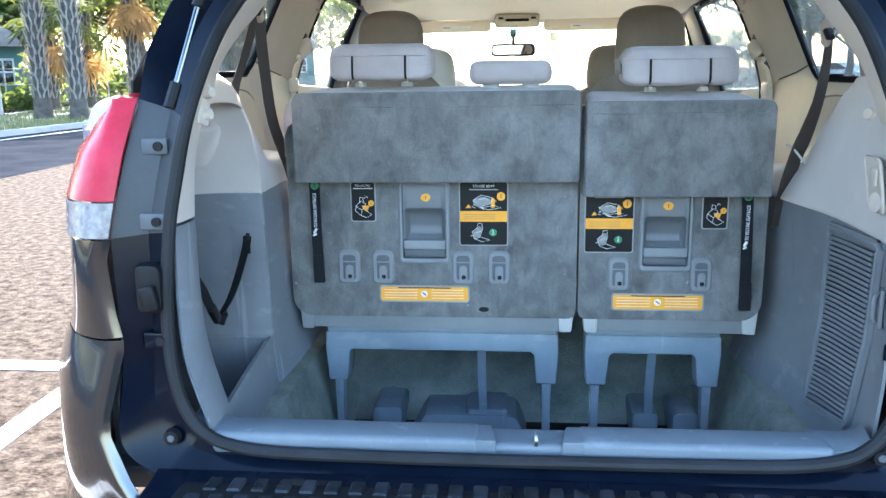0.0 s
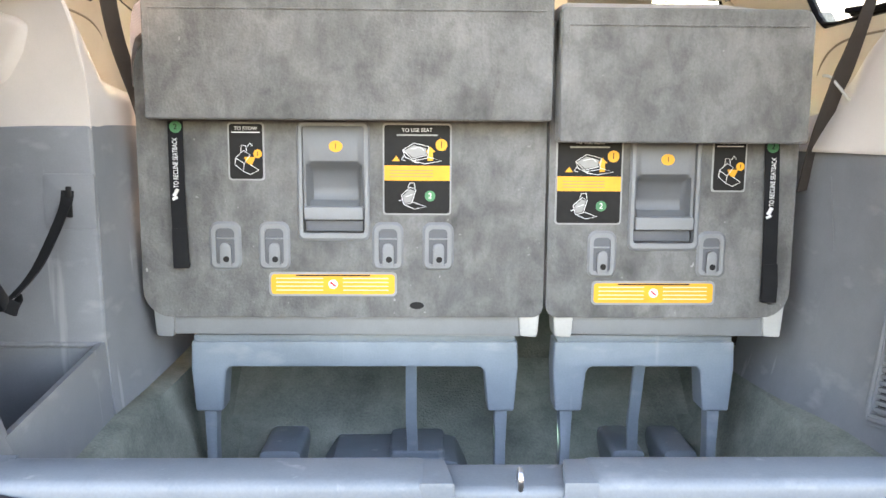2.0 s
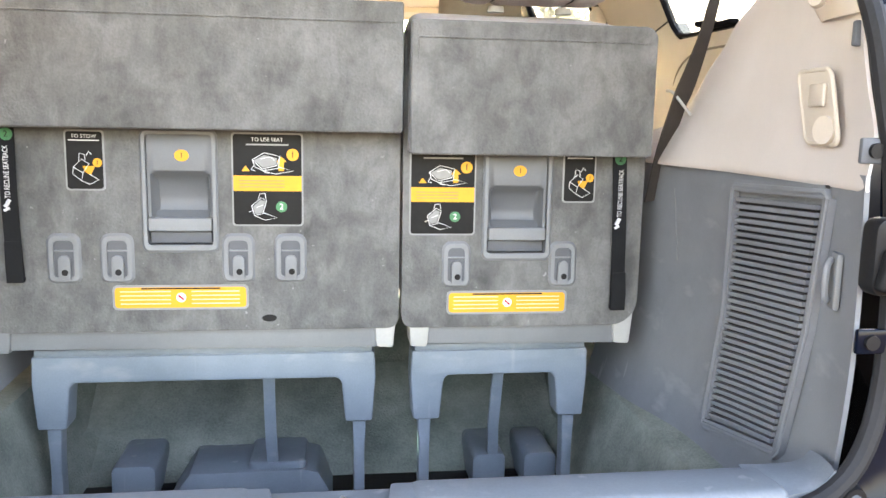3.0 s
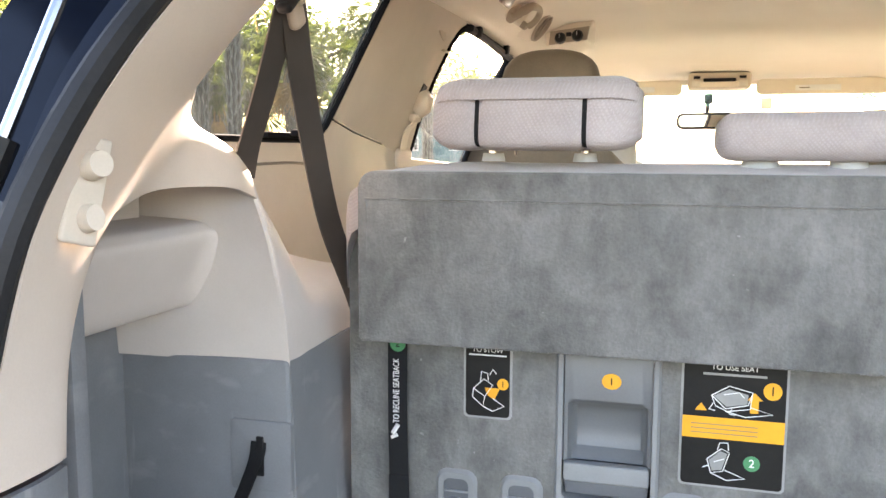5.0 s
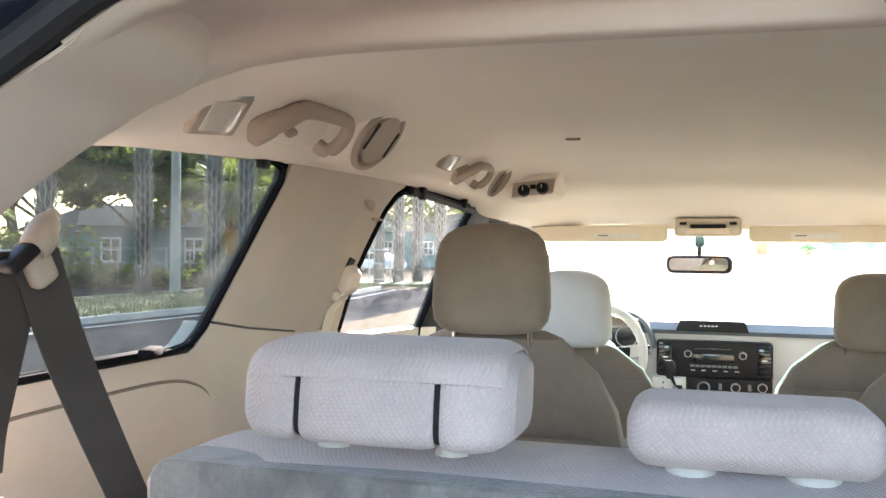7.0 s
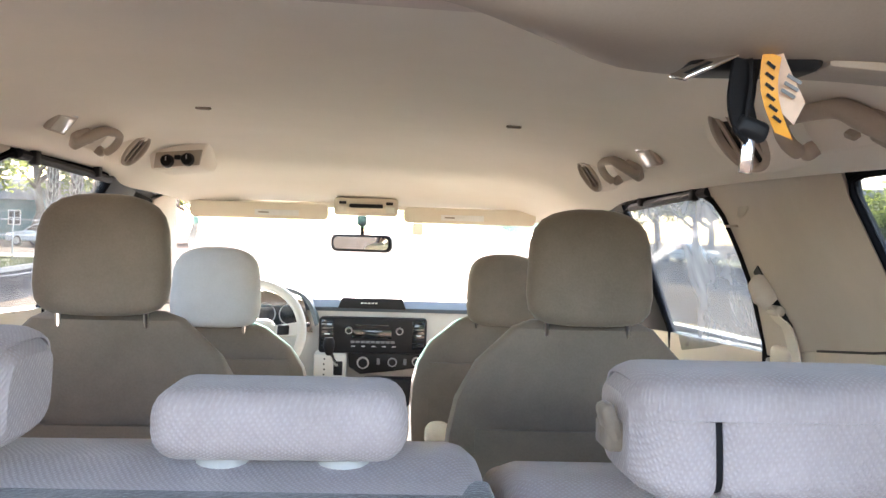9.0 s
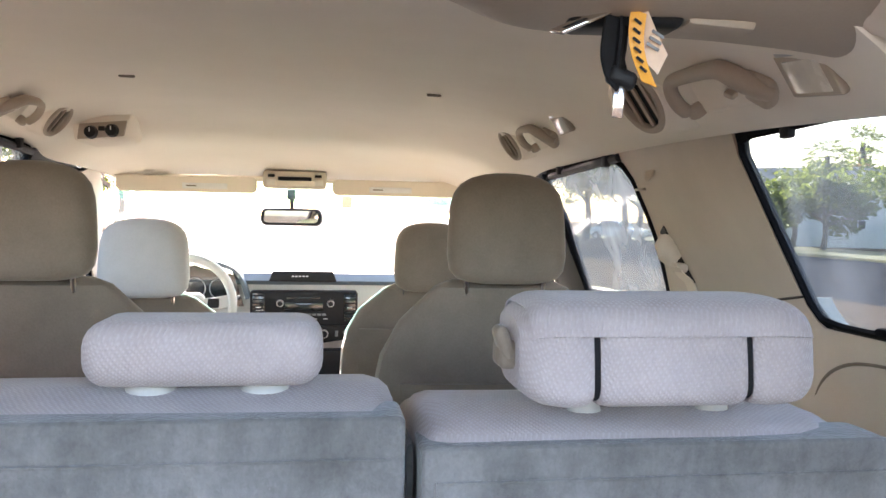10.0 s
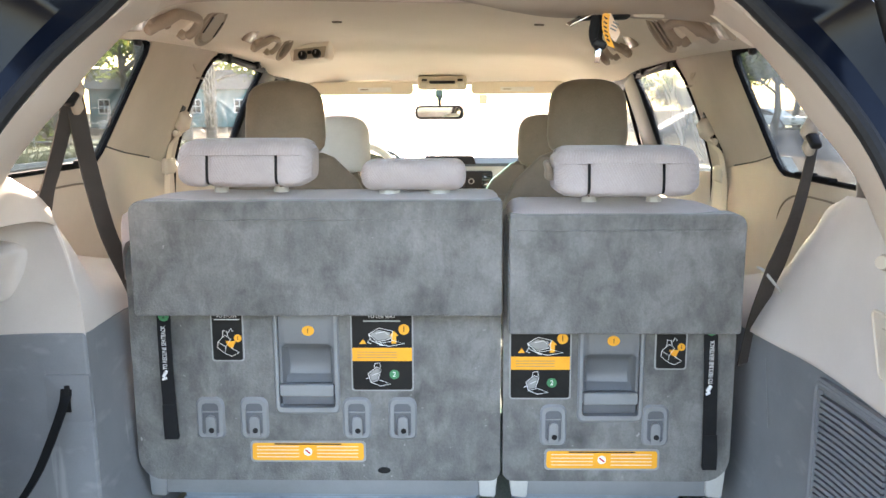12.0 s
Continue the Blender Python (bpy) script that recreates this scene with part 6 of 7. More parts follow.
    t = thing("grab_handle", m.translation, lab, "grab handle", "grab handles")
    h = length / 2
    path = curve([(0.029, -h + 0.004, 0.000), (0.019, -h + 0.010, 0.006), (0.000, -h + 0.024, 0.012), (-0.020, -h + 0.044, 0.015), (-0.026, -h + 0.072, 0.016), (-0.028, h - 0.034, 0.017), (-0.024, h - 0.014, 0.017), (-0.010, h - 0.004, 0.017), (0.008, h - 0.002, 0.015), (0.024, h - 0.004, 0.009)], 6)
    n = len(path)
    k = min(1.0, 0.55 + length * 2.6)
    tap = [k * float(np.interp(i / (n - 1), [0, 0.12, 0.25, 0.42, 0.6, 0.8, 0.97, 1.0], [0.8, 1.3, 1.45, 1.15, 1.0, 1.05, 1.05, 0.7])) for i in range(n)]
    part("grip", place(tube(path, 0.0092, 14, taper=tap), m), M["taupe"], t)
    part("handle_foot", place(box((0.018, -h + 0.022, -0.004), (0.046, 0.040, 0.022), 0.009, 4, rot=(0, 0, 40)), m), M["taupe"], t)
    part("handle_foot", place(box((0.026, h - 0.005, -0.002), (0.020, 0.020, 0.024), 0.007, 3), m), M["taupe"], t)
    part("recess", place(box((0.004, 0.006, -0.014), (0.066, length * 0.84, 0.016), 0.007, 4), m), M["headliner"], t, "recess behind the grip")
    part("coat_hook", place(box((0.016, -0.006, -0.002), (0.008, 0.016, 0.012), 0.003, 2, rot=(0, 0, 30)), m), M["taupe"], t)
    return t


def air_vent(m, w, l, open_, lab):
    t = thing("ceiling_vent", m.translation, lab, "air vent", "ceiling vents")
    k = 32
    o = [(w / 2 * math.cos(2 * math.pi * i / k), l / 2 * math.sin(2 * math.pi * i / k)) for i in range(k)]
    bm = bmesh.new()
    rings = [[bm.verts.new((x * q, y * q, z)) for x, y in o] for q, z in ((1.10, -0.006), (1.08, 0.002), (1.04, 0.006), (0.97, 0.007), (0.91, 0.005), (0.88, 0.001), (0.87, -0.004))]
    for a, b in zip(rings, rings[1:]):
        for i in range(k):
            bm.faces.new((a[i], a[(i + 1) % k], b[(i + 1) % k], b[i]))
    part("bezel", place(bm, m), M["taupe"], t)
    pod = bmesh.new()
    rings = [[pod.verts.new((x * q * (1.0 if y < 0 else 1 - 0.35 * (y / l * 2) ** 2 * (f - 1)), y * q * (f if y > 0 else 1.0), z)) for x, y in o] for q, z, f in ((1.75, -0.075, 2.0), (1.45, -0.035, 1.9), (1.25, -0.010, 1.6), (1.15, -0.001, 1.25), (1.06, 0.001, 1.05), (1.0, -0.003, 1.0))]
    for a, b in zip(rings, rings[1:]):
        for i in range(k):
            pod.faces.new((a[i], a[(i + 1) % k], b[(i + 1) % k], b[i]))
    part("pod", place(pod, m), M["headliner"], t, "cloth-covered swelling round the vent")
    part("duct", place(disc((0, 0, -0.006), 0.5, 0.002, (0, 0, 1), 28, scale=(w * 0.89, l * 0.89)), m), M["black"] if open_ else M["taupe"], t)
    if open_:
        for i in range(3):
            yy = (-0.26 + 0.26 * i) * l
            ww = w * 0.86 * math.sqrt(1 - (yy / l * 2 * 0.95) ** 2)
            part("vane", place(box((0, yy, -0.001), (ww, l * 0.05, 0.006), 0.001, rot=(25, 0, 0)), m), M["taupe"], t)
    else:
        part("flap", place(disc((0, 0, 0.0), 0.5, 0.008, (0, 0, 1), 28, 0.47, scale=(w * 0.82, l * 0.82)), m), M["taupe"], t)
        for sg in (-1, 1):
            part("flap_gap", place(box((sg * 0.002, sg * l * 0.34, 0.0085), (w * 0.42, 0.007, 0.002), 0.0005), m), M["black"], t)
    return t


def reading_lamp(m, w, l, lab="small reading lamp with a clear lens, switched off"):
    t = thing("reading_lamp", m.translation, lab, "lamp", "reading lamps")
    part("bezel", place(box((0, 0, -0.005), (w, l, 0.010), 0.004, 3), m), M["taupe"], t)
    part("pod", place(box((0, 0, -0.034), (w * 1.22, l * 1.18, 0.056), 0.022, 5), m), M["headliner"], t, "cloth-covered base")
    part("lens", place(box((0.004, 0.0, -0.001), (w * 0.66, l * 0.72, 0.005), 0.0022, 2), m), M["lamp_lens"], t)
    part("switch_bar", place(box((-w * 0.41, 0, 0.0), (w * 0.10, l * 0.78, 0.004), 0.001), m), M["silver"], t)
    return t


LEAN[:] = 1.0, -0.022
for s in (-1, 1):
    grab_handle(turned(cove(s, 0.550, 2.275), 6), 0.168)
    grab_handle(turned(cove(s, 0.556, 3.135), 8), 0.122)
    air_vent(turned(cove(s, 0.548, 2.522), 3, 0.004), 0.108, 0.116, s > 0, "cream oval ceiling vent, " + ("open" if s > 0 else "closed"))
    air_vent(turned(cove(s, 0.555, 3.385), 4, 0.004), 0.084, 0.090, True, "small cream oval ceiling vent, open")
    reading_lamp(turned(cove(s, 0.545, 2.10), -2, -0.006), 0.058, 0.090)
    reading_lamp(turned(cove(s, 0.552, 2.965), 3, -0.004), 0.050, 0.078)
for x in (-0.303, 0.290):
    c = part("headliner_clip", box((x, 2.99, 1.6475), (0.030, 0.010, 0.006), 0.003), M["tan_cloth"])
    tagged(c, "small flush clip in the headliner", "clip", "headliner clips")
LEAN[:] = 0.0, 0.0
kp = thing("rear_climate_panel", (-0.45, 3.58, 1.60), "cream climate control panel with two black knobs", "control panel")
pod = prism([(-0.540, 1.572), (-0.420, 1.585), (-0.395, 1.650), (-0.55, 1.645)], "y", 3.555, 3.76, 0.010, 3)
part("pod", pod, M["headliner"], kp)
part("face_plate", prism([(-0.532, 1.577), (-0.418, 1.589), (-0.410, 1.629), (-0.527, 1.617)], "y", 3.549, 3.56, 0.003), M["taupe"], kp)
for x, z in ((-0.497, 1.596), (-0.446, 1.602)):
    k2 = part("knob", disc((x, 3.551, z), 0.0175, 0.018, (0, -1, 0), 20, 0.014), M["black"], kp)
    part("pointer", box((x, 3.531, z + 0.005), (0.002, 0.002, 0.010)), M["white"], k2)
part("switch", box((-0.471, 3.546, 1.606), (0.016, 0.008, 0.012), 0.002), M["black"], kp)

for x0, x1, tilt, lx in ((-0.605, -0.135, 0.008, -0.31), (0.125, 0.590, -0.010, 0.33)):
    v = thing("sun_visor", ((x0 + x1) / 2, 4.28, 1.49), "cream cloth sun visor folded up with a pale label", "sun visor", "sun visors")
    zc = 1.497
    part("visor_board", prism(rrect(x0, zc - 0.030, x1, zc + 0.026, 0.020, 5), "y", 4.255, 4.285, 0.009, 3), M["visor"], v)
    part("visor_label", box((lx, 4.254, zc - 0.008), (0.15, 0.002, 0.020), 0.0005), M["white"], v)
    part("label_print", box((lx - 0.045, 4.2525, zc - 0.008), (0.035, 0.001, 0.004)), M["tan_cloth"], v)
    part("visor_pivot", tube([(x0 + 0.02 if x0 < 0 else x1 - 0.02, 4.27, zc + 0.01), (x0 - 0.02 if x0 < 0 else x1 + 0.02, 4.29, zc + 0.04)], 0.008, 8), M["visor"], v)
    if x0 < 0:
        part("visor_mount", box((-0.505, 4.35, 1.494), (0.13, 0.07, 0.052), 0.012, 3), M["visor"], v, "cream plastic visor mount")
oc = thing("overhead_console", (0, 4.29, 1.52), "cream overhead console with switches", "console")
part("console_body", prism(rrect(-0.115, 1.488, 0.105, 1.548, 0.012), "y", 4.24, 4.36, 0.010, 3), M["cream"], oc)
part("console_handle", box((-0.005, 4.236, 1.520), (0.115, 0.010, 0.014), 0.004), M["black"], oc)
part("console_lid", box((-0.005, 4.237, 1.505), (0.14, 0.008, 0.020), 0.004), M["visor"], oc)
for x in (-0.085, 0.075):
    part("button", box((x, 4.237, 1.530), (0.024, 0.006, 0.010), 0.002), M["black"], oc)
    part("lens", box((x, 4.237, 1.508), (0.036, 0.006, 0.022), 0.003), M["lamp_lens"], oc)
mi = thing("rear_view_mirror", (-0.025, 4.66, 1.35), "black rear-view mirror on the windscreen", "mirror")
yaw = Matrix.Translation((-0.029, 4.67, 0)) @ Matrix.Rotation(radians(-12), 4, "Z") @ Matrix.Translation((0.029, -4.67, 0))
part("mirror_case", place(prism(rrect(-0.152, 1.352, 0.094, 1.422, 0.026, 5), "y", 4.655, 4.69, 0.010, 3), yaw), M["black"], mi)
part("mirror_face", place(prism(rrect(-0.140, 1.363, 0.082, 1.411, 0.019, 5), "y", 4.6535, 4.657), yaw), M["mirror"], mi)
part("stem", tube([(-0.028, 4.68, 1.41), (-0.028, 4.66, 1.455), (-0.028, 4.585, 1.475)], 0.009, 10), M["black"], mi)
part("sensor_cover", box((-0.028, 4.60, 1.475), (0.035, 0.03, 0.04), 0.006), M["black"], mi)
tab = part("windscreen_tag", prism(rrect(0.165, 1.425, 0.205, 1.47, 0.006), "y", 4.50, 4.512, 0.002), M["visor"])
tagged(tab, "small cream clip at the windscreen top", "clip")
part("tint_band", sheet([[V(x * w, y - 0.10 * (x / 0.7) ** 2, z) for x in np.linspace(-0.70, 0.70, 9)] for y, z, w in ((4.447, 1.527, 0.90), (4.607, 1.4445, 0.937))]), glass("tint_band", (0.35, 0.75, 0.70), 0.02), ws, "green tinted upper band")

# Middle seat belt hanging from the rear of the headliner.
hb = thing("hanging_belt_buckle", (0.30, 1.95, 1.53), "black belt tongue with a yellow paper tag hanging from the headliner", "seat belt")
rows = []
for x, ye, dz in ((0.055, 1.925, 0.018), (0.11, 1.935, 0.008), (0.17, 1.975, -0.001), (0.24, 2.04, -0.004), (0.32, 2.06, -0.004), (0.41, 2.05, -0.004), (0.50, 2.035, -0.002), (0.57, 2.04, 0.0)):
    z = 1.562 + dz - max(0, x - 0.40) * 0.12
    rows.append([V(x, 1.846, 1.600 - max(0, x - 0.40) * 0.12), V(x, lin(1.86, ye, 0.30), z + 0.006), V(x, lin(1.86, ye, 0.62), z - 0.003), V(x, ye - 0.010, z + 0.002), V(x * 0.998, ye + 0.002, z + 0.012), V(x * 0.995, ye + 0.010, z + 0.045)])
# Taupe, not the pale trim: the housing's shade is put into its colour.
part("belt_housing", thick(smooth_sheet(rows, 4, 4), 0.004, (0, 0, 1)), M["taupe"], hb, "moulded belt housing, taupe to stand for its shade")
part("housing_slot", box((0.322, 1.990, 1.560), (0.094, 0.055, 0.020), 0.009, 3, rot=(4, 0, -8)), M["black"], hb)
part("pale_plate", box((0.396, 1.972, 1.556), (0.056, 0.034, 0.012), 0.005, rot=(2, 4, -6)), M["taupe"], hb)
part("tongue_plate", box((0.280, 1.962, 1.550), (0.048, 0.018, 0.003), 0.001, rot=(18, -26, 10)), M["chrome"], hb)
part("tongue_slot", box((0.274, 1.9585, 1.546), (0.022, 0.006, 0.0036), 0.001, rot=(18, -26, 10)), M["black"], hb)
part("webbing", webbing([(0.313, 1.968, 1.560), (0.307, 1.962, 1.540), (0.305, 1.960, 1.524), (0.309, 1.961, 1.511), (0.315, 1.962, 1.504)], 0.024, (0.9, 0.4, 0)), M["strap"], hb)
part("webbing", webbing([(0.318, 1.972, 1.560), (0.316, 1.966, 1.538), (0.313, 1.964, 1.520), (0.313, 1.963, 1.508)], 0.020, (0.5, 0.8, 0)), M["strap"], hb)
part("buckle_body", box((0.313, 1.961, 1.507), (0.024, 0.014, 0.015), 0.005, 3, rot=(0, 20, 0)), M["black"], hb)
part("tongue", box((0.3105, 1.959, 1.489), (0.0095, 0.003, 0.026), 0.001, rot=(0, 4, 0)), M["chrome"], hb)
bm = sheet([[V(0.3225 + u * lin(0.003, 0.027, v) * (1.0 if v < 0.7 else 1.0 - (v - 0.7) * 2.2) + 0.006 * v, 1.954 - 0.006 * u + 0.003 * math.sin(3 * v), 1.563 - 0.042 * v - 0.012 * u * v) for u in (0, 0.5, 1)] for v in (0, 0.2, 0.45, 0.7, 1.0)])
tg = part("paper_tag", thick(bm, 0.0008), M["tag_paper"], hb, "cream paper tag with grey print")
for i in range(3):
    part("print_bar", box((0.338 - 0.002 * i, 1.9505, 1.5405 - 0.005 * i), (0.011, 0.0006, 0.0024), rot=(0, 28, 0)), M["mid_grey"], tg)
bm = sheet([[V(0.3165 + 0.0115 * u + 0.010 * v - 0.006 * math.sin(math.pi * v), 1.9525 - 0.003 * u, 1.560 - 0.056 * v - 0.005 * u) for u in (0, 1)] for v in np.linspace(0, 1, 7)])
part("tag_band", thick(bm, 0.0006), M["yellow"], tg, "yellow printed strip of the tag")
for i in range(6):
    v = 0.14 + i * 0.13
    part("print_bar", box((0.322 + 0.010 * v - 0.006 * math.sin(math.pi * v), 1.9495, 1.557 - 0.056 * v), (0.007, 0.0006, 0.0022), rot=(0, 35, 0)), M["label_black"], tg)

# Belt towers on the pillars between the side windows.
LEAN[0] = 1.0
for s in (-1, 1):
    t = thing("pillar_belt", (s * 0.74, 2.88, 1.26), "cream belt adjuster with pale webbing on the pillar", "seat belt", "second-row seat belts")
    a, b = V(s * side_x(1.40), 2.925 + s * 0.033, 1.400), V(s * side_x(1.285), 2.880 + s * 0.010, 1.285)
    dn = (b - a).normalized()
    inb = V(-s, 0, 0)
    at_ = lambda u, o: a.lerp(b, u) + inb * o
    part("slot", tube([tuple(at_(0.02, -0.003)), tuple(at_(0.98, -0.003))], 0.01, flat=(0.030, 0.012, (0, 1, 0))), M["black"], t, "dark slot of the belt adjuster")
    part("adjuster", tube([tuple(at_(u, o)) for u, o in ((0.20, 0.004), (0.30, 0.014), (0.48, 0.018), (0.60, 0.010))], 0.019, 12, taper=[0.8, 1.15, 1.2, 0.9]), M["cream"], t)
    part("belt_loop", box(tuple(at_(0.70, 0.012)), (0.020, 0.052, 0.020), 0.008, 3, rot=(0, s * 14, 0)), M["cream"], t)
    part("webbing", webbing([tuple(at_(0.66, 0.022)), tuple(at_(0.82, 0.016)), tuple(at_(1.05, 0.010)), (s * 0.800, 2.865, 1.20), (s * 0.800, 2.85, 1.08)], 0.040, (0, 1, 0)), M["visor"], t)
    part("guide_box", box((s * (side_x(1.23) - 0.002), 2.905 + s * 0.02, 1.225), (0.03, 0.085, 0.050), 0.012, 3), M["cream"], t)
    part("trim_badge", disc((s * (side_x(1.512) + 0.0006), 2.895 + s * 0.031, 1.512), 0.021, 0.0022, (-s, 0, 0.25), 24), M["cream"], t)
    part("cap_edge", box((s * (side_x(1.478) - 0.0015), 2.968 + s * 0.033, 1.478), (0.010, 0.050, 0.005), 0.002, 2), M["taupe"], t)
    part("pillar_seam", tube([(s * (side_x(1.300) - 0.0012), 2.475 + s * 0.033, 1.300), (s * (side_x(1.280) - 0.0004), 2.60 + s * 0.033, 1.280), (s * (side_x(1.258) - 0.0004), 2.78 + s * 0.033, 1.258)], 0.0022, 5), M["black"], t)

LEAN[0] = 0.0
# ---------------------------------------------------------------- dashboard
da = thing("dashboard", (0, 4.8, 0.9), "pale grey dashboard with a black radio and vents", "dashboard")
rows = []
for x in np.linspace(-0.74, 0.74, 13):
    b = 0.06 * (abs(x) / 0.74) ** 2
    rows.append([V(x, 4.66 - b * 0.5, 1.132), V(x, 4.70 - b * 0.5, 1.160), V(x, 4.85, 1.160), V(x, 5.05, 1.115), V(x, 5.25, 1.09)])
part("dash_top", thick(sheet(rows), 0.02, (0, 0, -1)), M["dash_top"], da, "slate soft dashboard top")
rows = [[V(x, 4.690 - 0.02 * (abs(x) / 0.7), 1.132), V(x, 4.682 - 0.02 * (abs(x) / 0.7), 1.05), V(x, 4.690, 0.96), V(x, 4.72, 0.86), V(x, 4.80, 0.70)] for x in np.linspace(-0.74, 0.74, 13)]
part("dash_face", thick(sheet(rows), 0.02, (0, 1, 0)), M["pale_dash"], da)
rad = part("radio", prism(rrect(-0.185, 0.955, 0.238, 1.094, 0.012), "y", 4.632, 4.70, 0.006), M["black"], da, "black radio panel with knobs and display")
part("display", box((0.022, 4.630, 1.032), (0.155, 0.004, 0.034), 0.001), M["screen"], rad)
part("disc_slot", box((0.022, 4.630, 1.066), (0.13, 0.004, 0.006), 0.001), M["screen"], rad)
for x in (-0.068, 0.130):
    k2 = part("knob", disc((x, 4.632, 1.045), 0.015, 0.020, (0, -1, 0), 22, 0.012), M["silver"], rad)
    part("knob_face", disc((x, 4.612, 1.045), 0.010, 0.002, (0, -1, 0), 20), M["black"], rad)
for i in range(9):
    part("button", box((-0.052 + i * 0.0195, 4.629, 1.000), (0.016, 0.005, 0.009), 0.001), M["mid_grey"], rad)
for i in range(5):
    part("print_bar", box((-0.05 + i * 0.04, 4.6305, 0.983), (0.016, 0.001, 0.003)), M["white"], rad)
for xa, xb in ((-0.176, -0.128), (0.182, 0.230)):
    v = part("dash_vent", box(((xa + xb) / 2, 4.631, 1.03), (xb - xa, 0.006, 0.112), 0.002), M["screen"], da, "black dashboard vent")
    for i in range(7):
        part("vane", box(((xa + xb) / 2, 4.627, 0.985 + i * 0.0150), (xb - xa - 0.004, 0.008, 0.0035), 0.0008, rot=(-20, 0, 0)), M["black"], v)
    part("vent_tab", box(((xa + xb) / 2, 4.622, 1.03), (0.02, 0.004, 0.004)), M["white"], v)
disp = part("clock_display", prism([(-0.115, 1.130), (0.155, 1.128), (0.138, 1.172), (-0.098, 1.174)], "y", 4.64, 4.75, 0.006), M["black"], da, "black hooded clock display")
for i in range(5):
    part("print_bar", box((-0.02 + i * 0.014, 4.638, 1.152), (0.009, 0.001, 0.005)), M["white"], disp)
cl = part("climate_panel", prism([(-0.07, 0.955), (0.236, 0.955), (0.236, 0.905), (0.10, 0.885), (-0.02, 0.872), (-0.065, 0.90)], "y", 4.634, 4.72, 0.006), M["black"], da, "dark climate control panel with three dials")
for x, z, r in ((-0.010, 0.918, 0.024), (0.105, 0.922, 0.018), (0.200, 0.926, 0.018)):
    part("dial_ring", disc((x, 4.634, z), r, 0.010, (0, -1, 0), 26, r * 0.9), M["silver"], cl)
    part("dial", disc((x, 4.625, z), r * 0.78, 0.008, (0, -1, 0), 24, r * 0.66), M["black"], cl)
for x in (0.05, 0.155):
    part("button", box((x, 4.632, 0.924), (0.012, 0.005, 0.024), 0.002), M["mid_grey"], cl)
part("lower_tray", prism(rrect(-0.02, 0.66, 0.26, 0.86, 0.03), "y", 4.60, 4.68, 0.008), M["black"], da)
part("shift_plate", prism([(-0.20, 0.82), (-0.075, 0.83), (-0.075, 0.955), (-0.20, 0.955)], "y", 4.60, 4.70, 0.010), M["pale_dash"], da)
part("shift_gate", box((-0.105, 4.598, 0.90), (0.035, 0.006, 0.055), 0.003), M["black"], da)
sh = part("shift_lever", tube(curve([(-0.105, 4.60, 0.90), (-0.120, 4.50, 0.955), (-0.130, 4.44, 1.0)], 4), 0.007, 8), M["chrome"], da, "gear lever with a black knob")
part("knob", loft([oval(-0.131, 4.432 - 0.0 * k, 0.975 + 0.013 * k, w, w * 0.8, 2.2, 16) for k, w in enumerate((0.020, 0.032, 0.040, 0.043, 0.040, 0.028))]), M["black"], sh)
for i in range(4):
    part("gear_mark", box((-0.158 - 0.002 * (i % 2), 4.598, 0.935 - i * 0.020), (0.006, 0.002, 0.006)), M["black"], da)
part("instrument_hood", thick(smooth_sheet([[V(-0.60, 4.62, 1.06), V(-0.55, 4.60, 1.17), V(-0.40, 4.59, 1.205), V(-0.25, 4.60, 1.17), V(-0.20, 4.62, 1.06)], [V(-0.60, 4.80, 1.10), V(-0.55, 4.80, 1.17), V(-0.40, 4.80, 1.195), V(-0.25, 4.80, 1.17), V(-0.20, 4.80, 1.10)]], 5, 3), 0.015), M["dash_top"], da)
part("instrument_panel", prism([(-0.59, 1.03), (-0.21, 1.03), (-0.25, 1.155), (-0.40, 1.19), (-0.55, 1.155)], "y", 4.655, 4.67), M["screen"], da, "dark instrument panel with round dials")
for x in (-0.50, -0.40, -0.30):
    part("gauge_ring", tube([(x + 0.042 * math.cos(a), 4.652, 1.10 + 0.042 * math.sin(a)) for a in np.linspace(0, 2 * math.pi, 25)[:-1]], 0.002, 6, closed=True), M["silver"], da)
sw = thing("steering_wheel", (-0.395, 4.28, 1.06), "pale grey steering wheel with dark spokes", "steering wheel")
tilt = Matrix.Translation((-0.395, 4.27, 1.075)) @ Matrix.Rotation(radians(66), 4, "X")
rim = tube([(0.18 * math.cos(a), 0.18 * math.sin(a), 0) for a in np.linspace(0, 2 * math.pi, 49)[:-1]], 0.016, 12, closed=True)
part("rim", place(rim, tilt), M["pale_dash"], sw)
part("hub", place(box((0, -0.01, -0.03), (0.17, 0.13, 0.06), 0.03, 4), tilt), M["pale_dash"], sw)
for a in (5, 175, 270):
    c, s_ = math.cos(radians(a)), math.sin(radians(a))
    part("spoke", place(tube([(c * 0.06, s_ * 0.06, -0.03), (c * 0.175, s_ * 0.175, 0)], 0.01, flat=(0.045, 0.016, (-s_, c, 0))), tilt), M["pale_dash"], sw)
    part("spoke_switch", place(box((c * 0.115, s_ * 0.115, -0.004), (0.04, 0.035, 0.012), 0.004), tilt), M["black"], sw)
part("column", place(tube([(0, 0, -0.05), (0, 0, -0.36)], 0.04, 16), tilt), M["dash_top"], sw)
part("stalk", tube([(-0.36, 4.42, 1.06), (-0.20, 4.40, 1.09)], 0.008, 8), M["black"], sw)
cc = thing("centre_console", (0.0, 4.15, 0.62), "grey centre console between the front seats", "console")
part("console_box", box((0.0, 4.1, 0.70), (0.22, 0.5, 0.20), 0.03, 3), M["mid_grey"], cc)

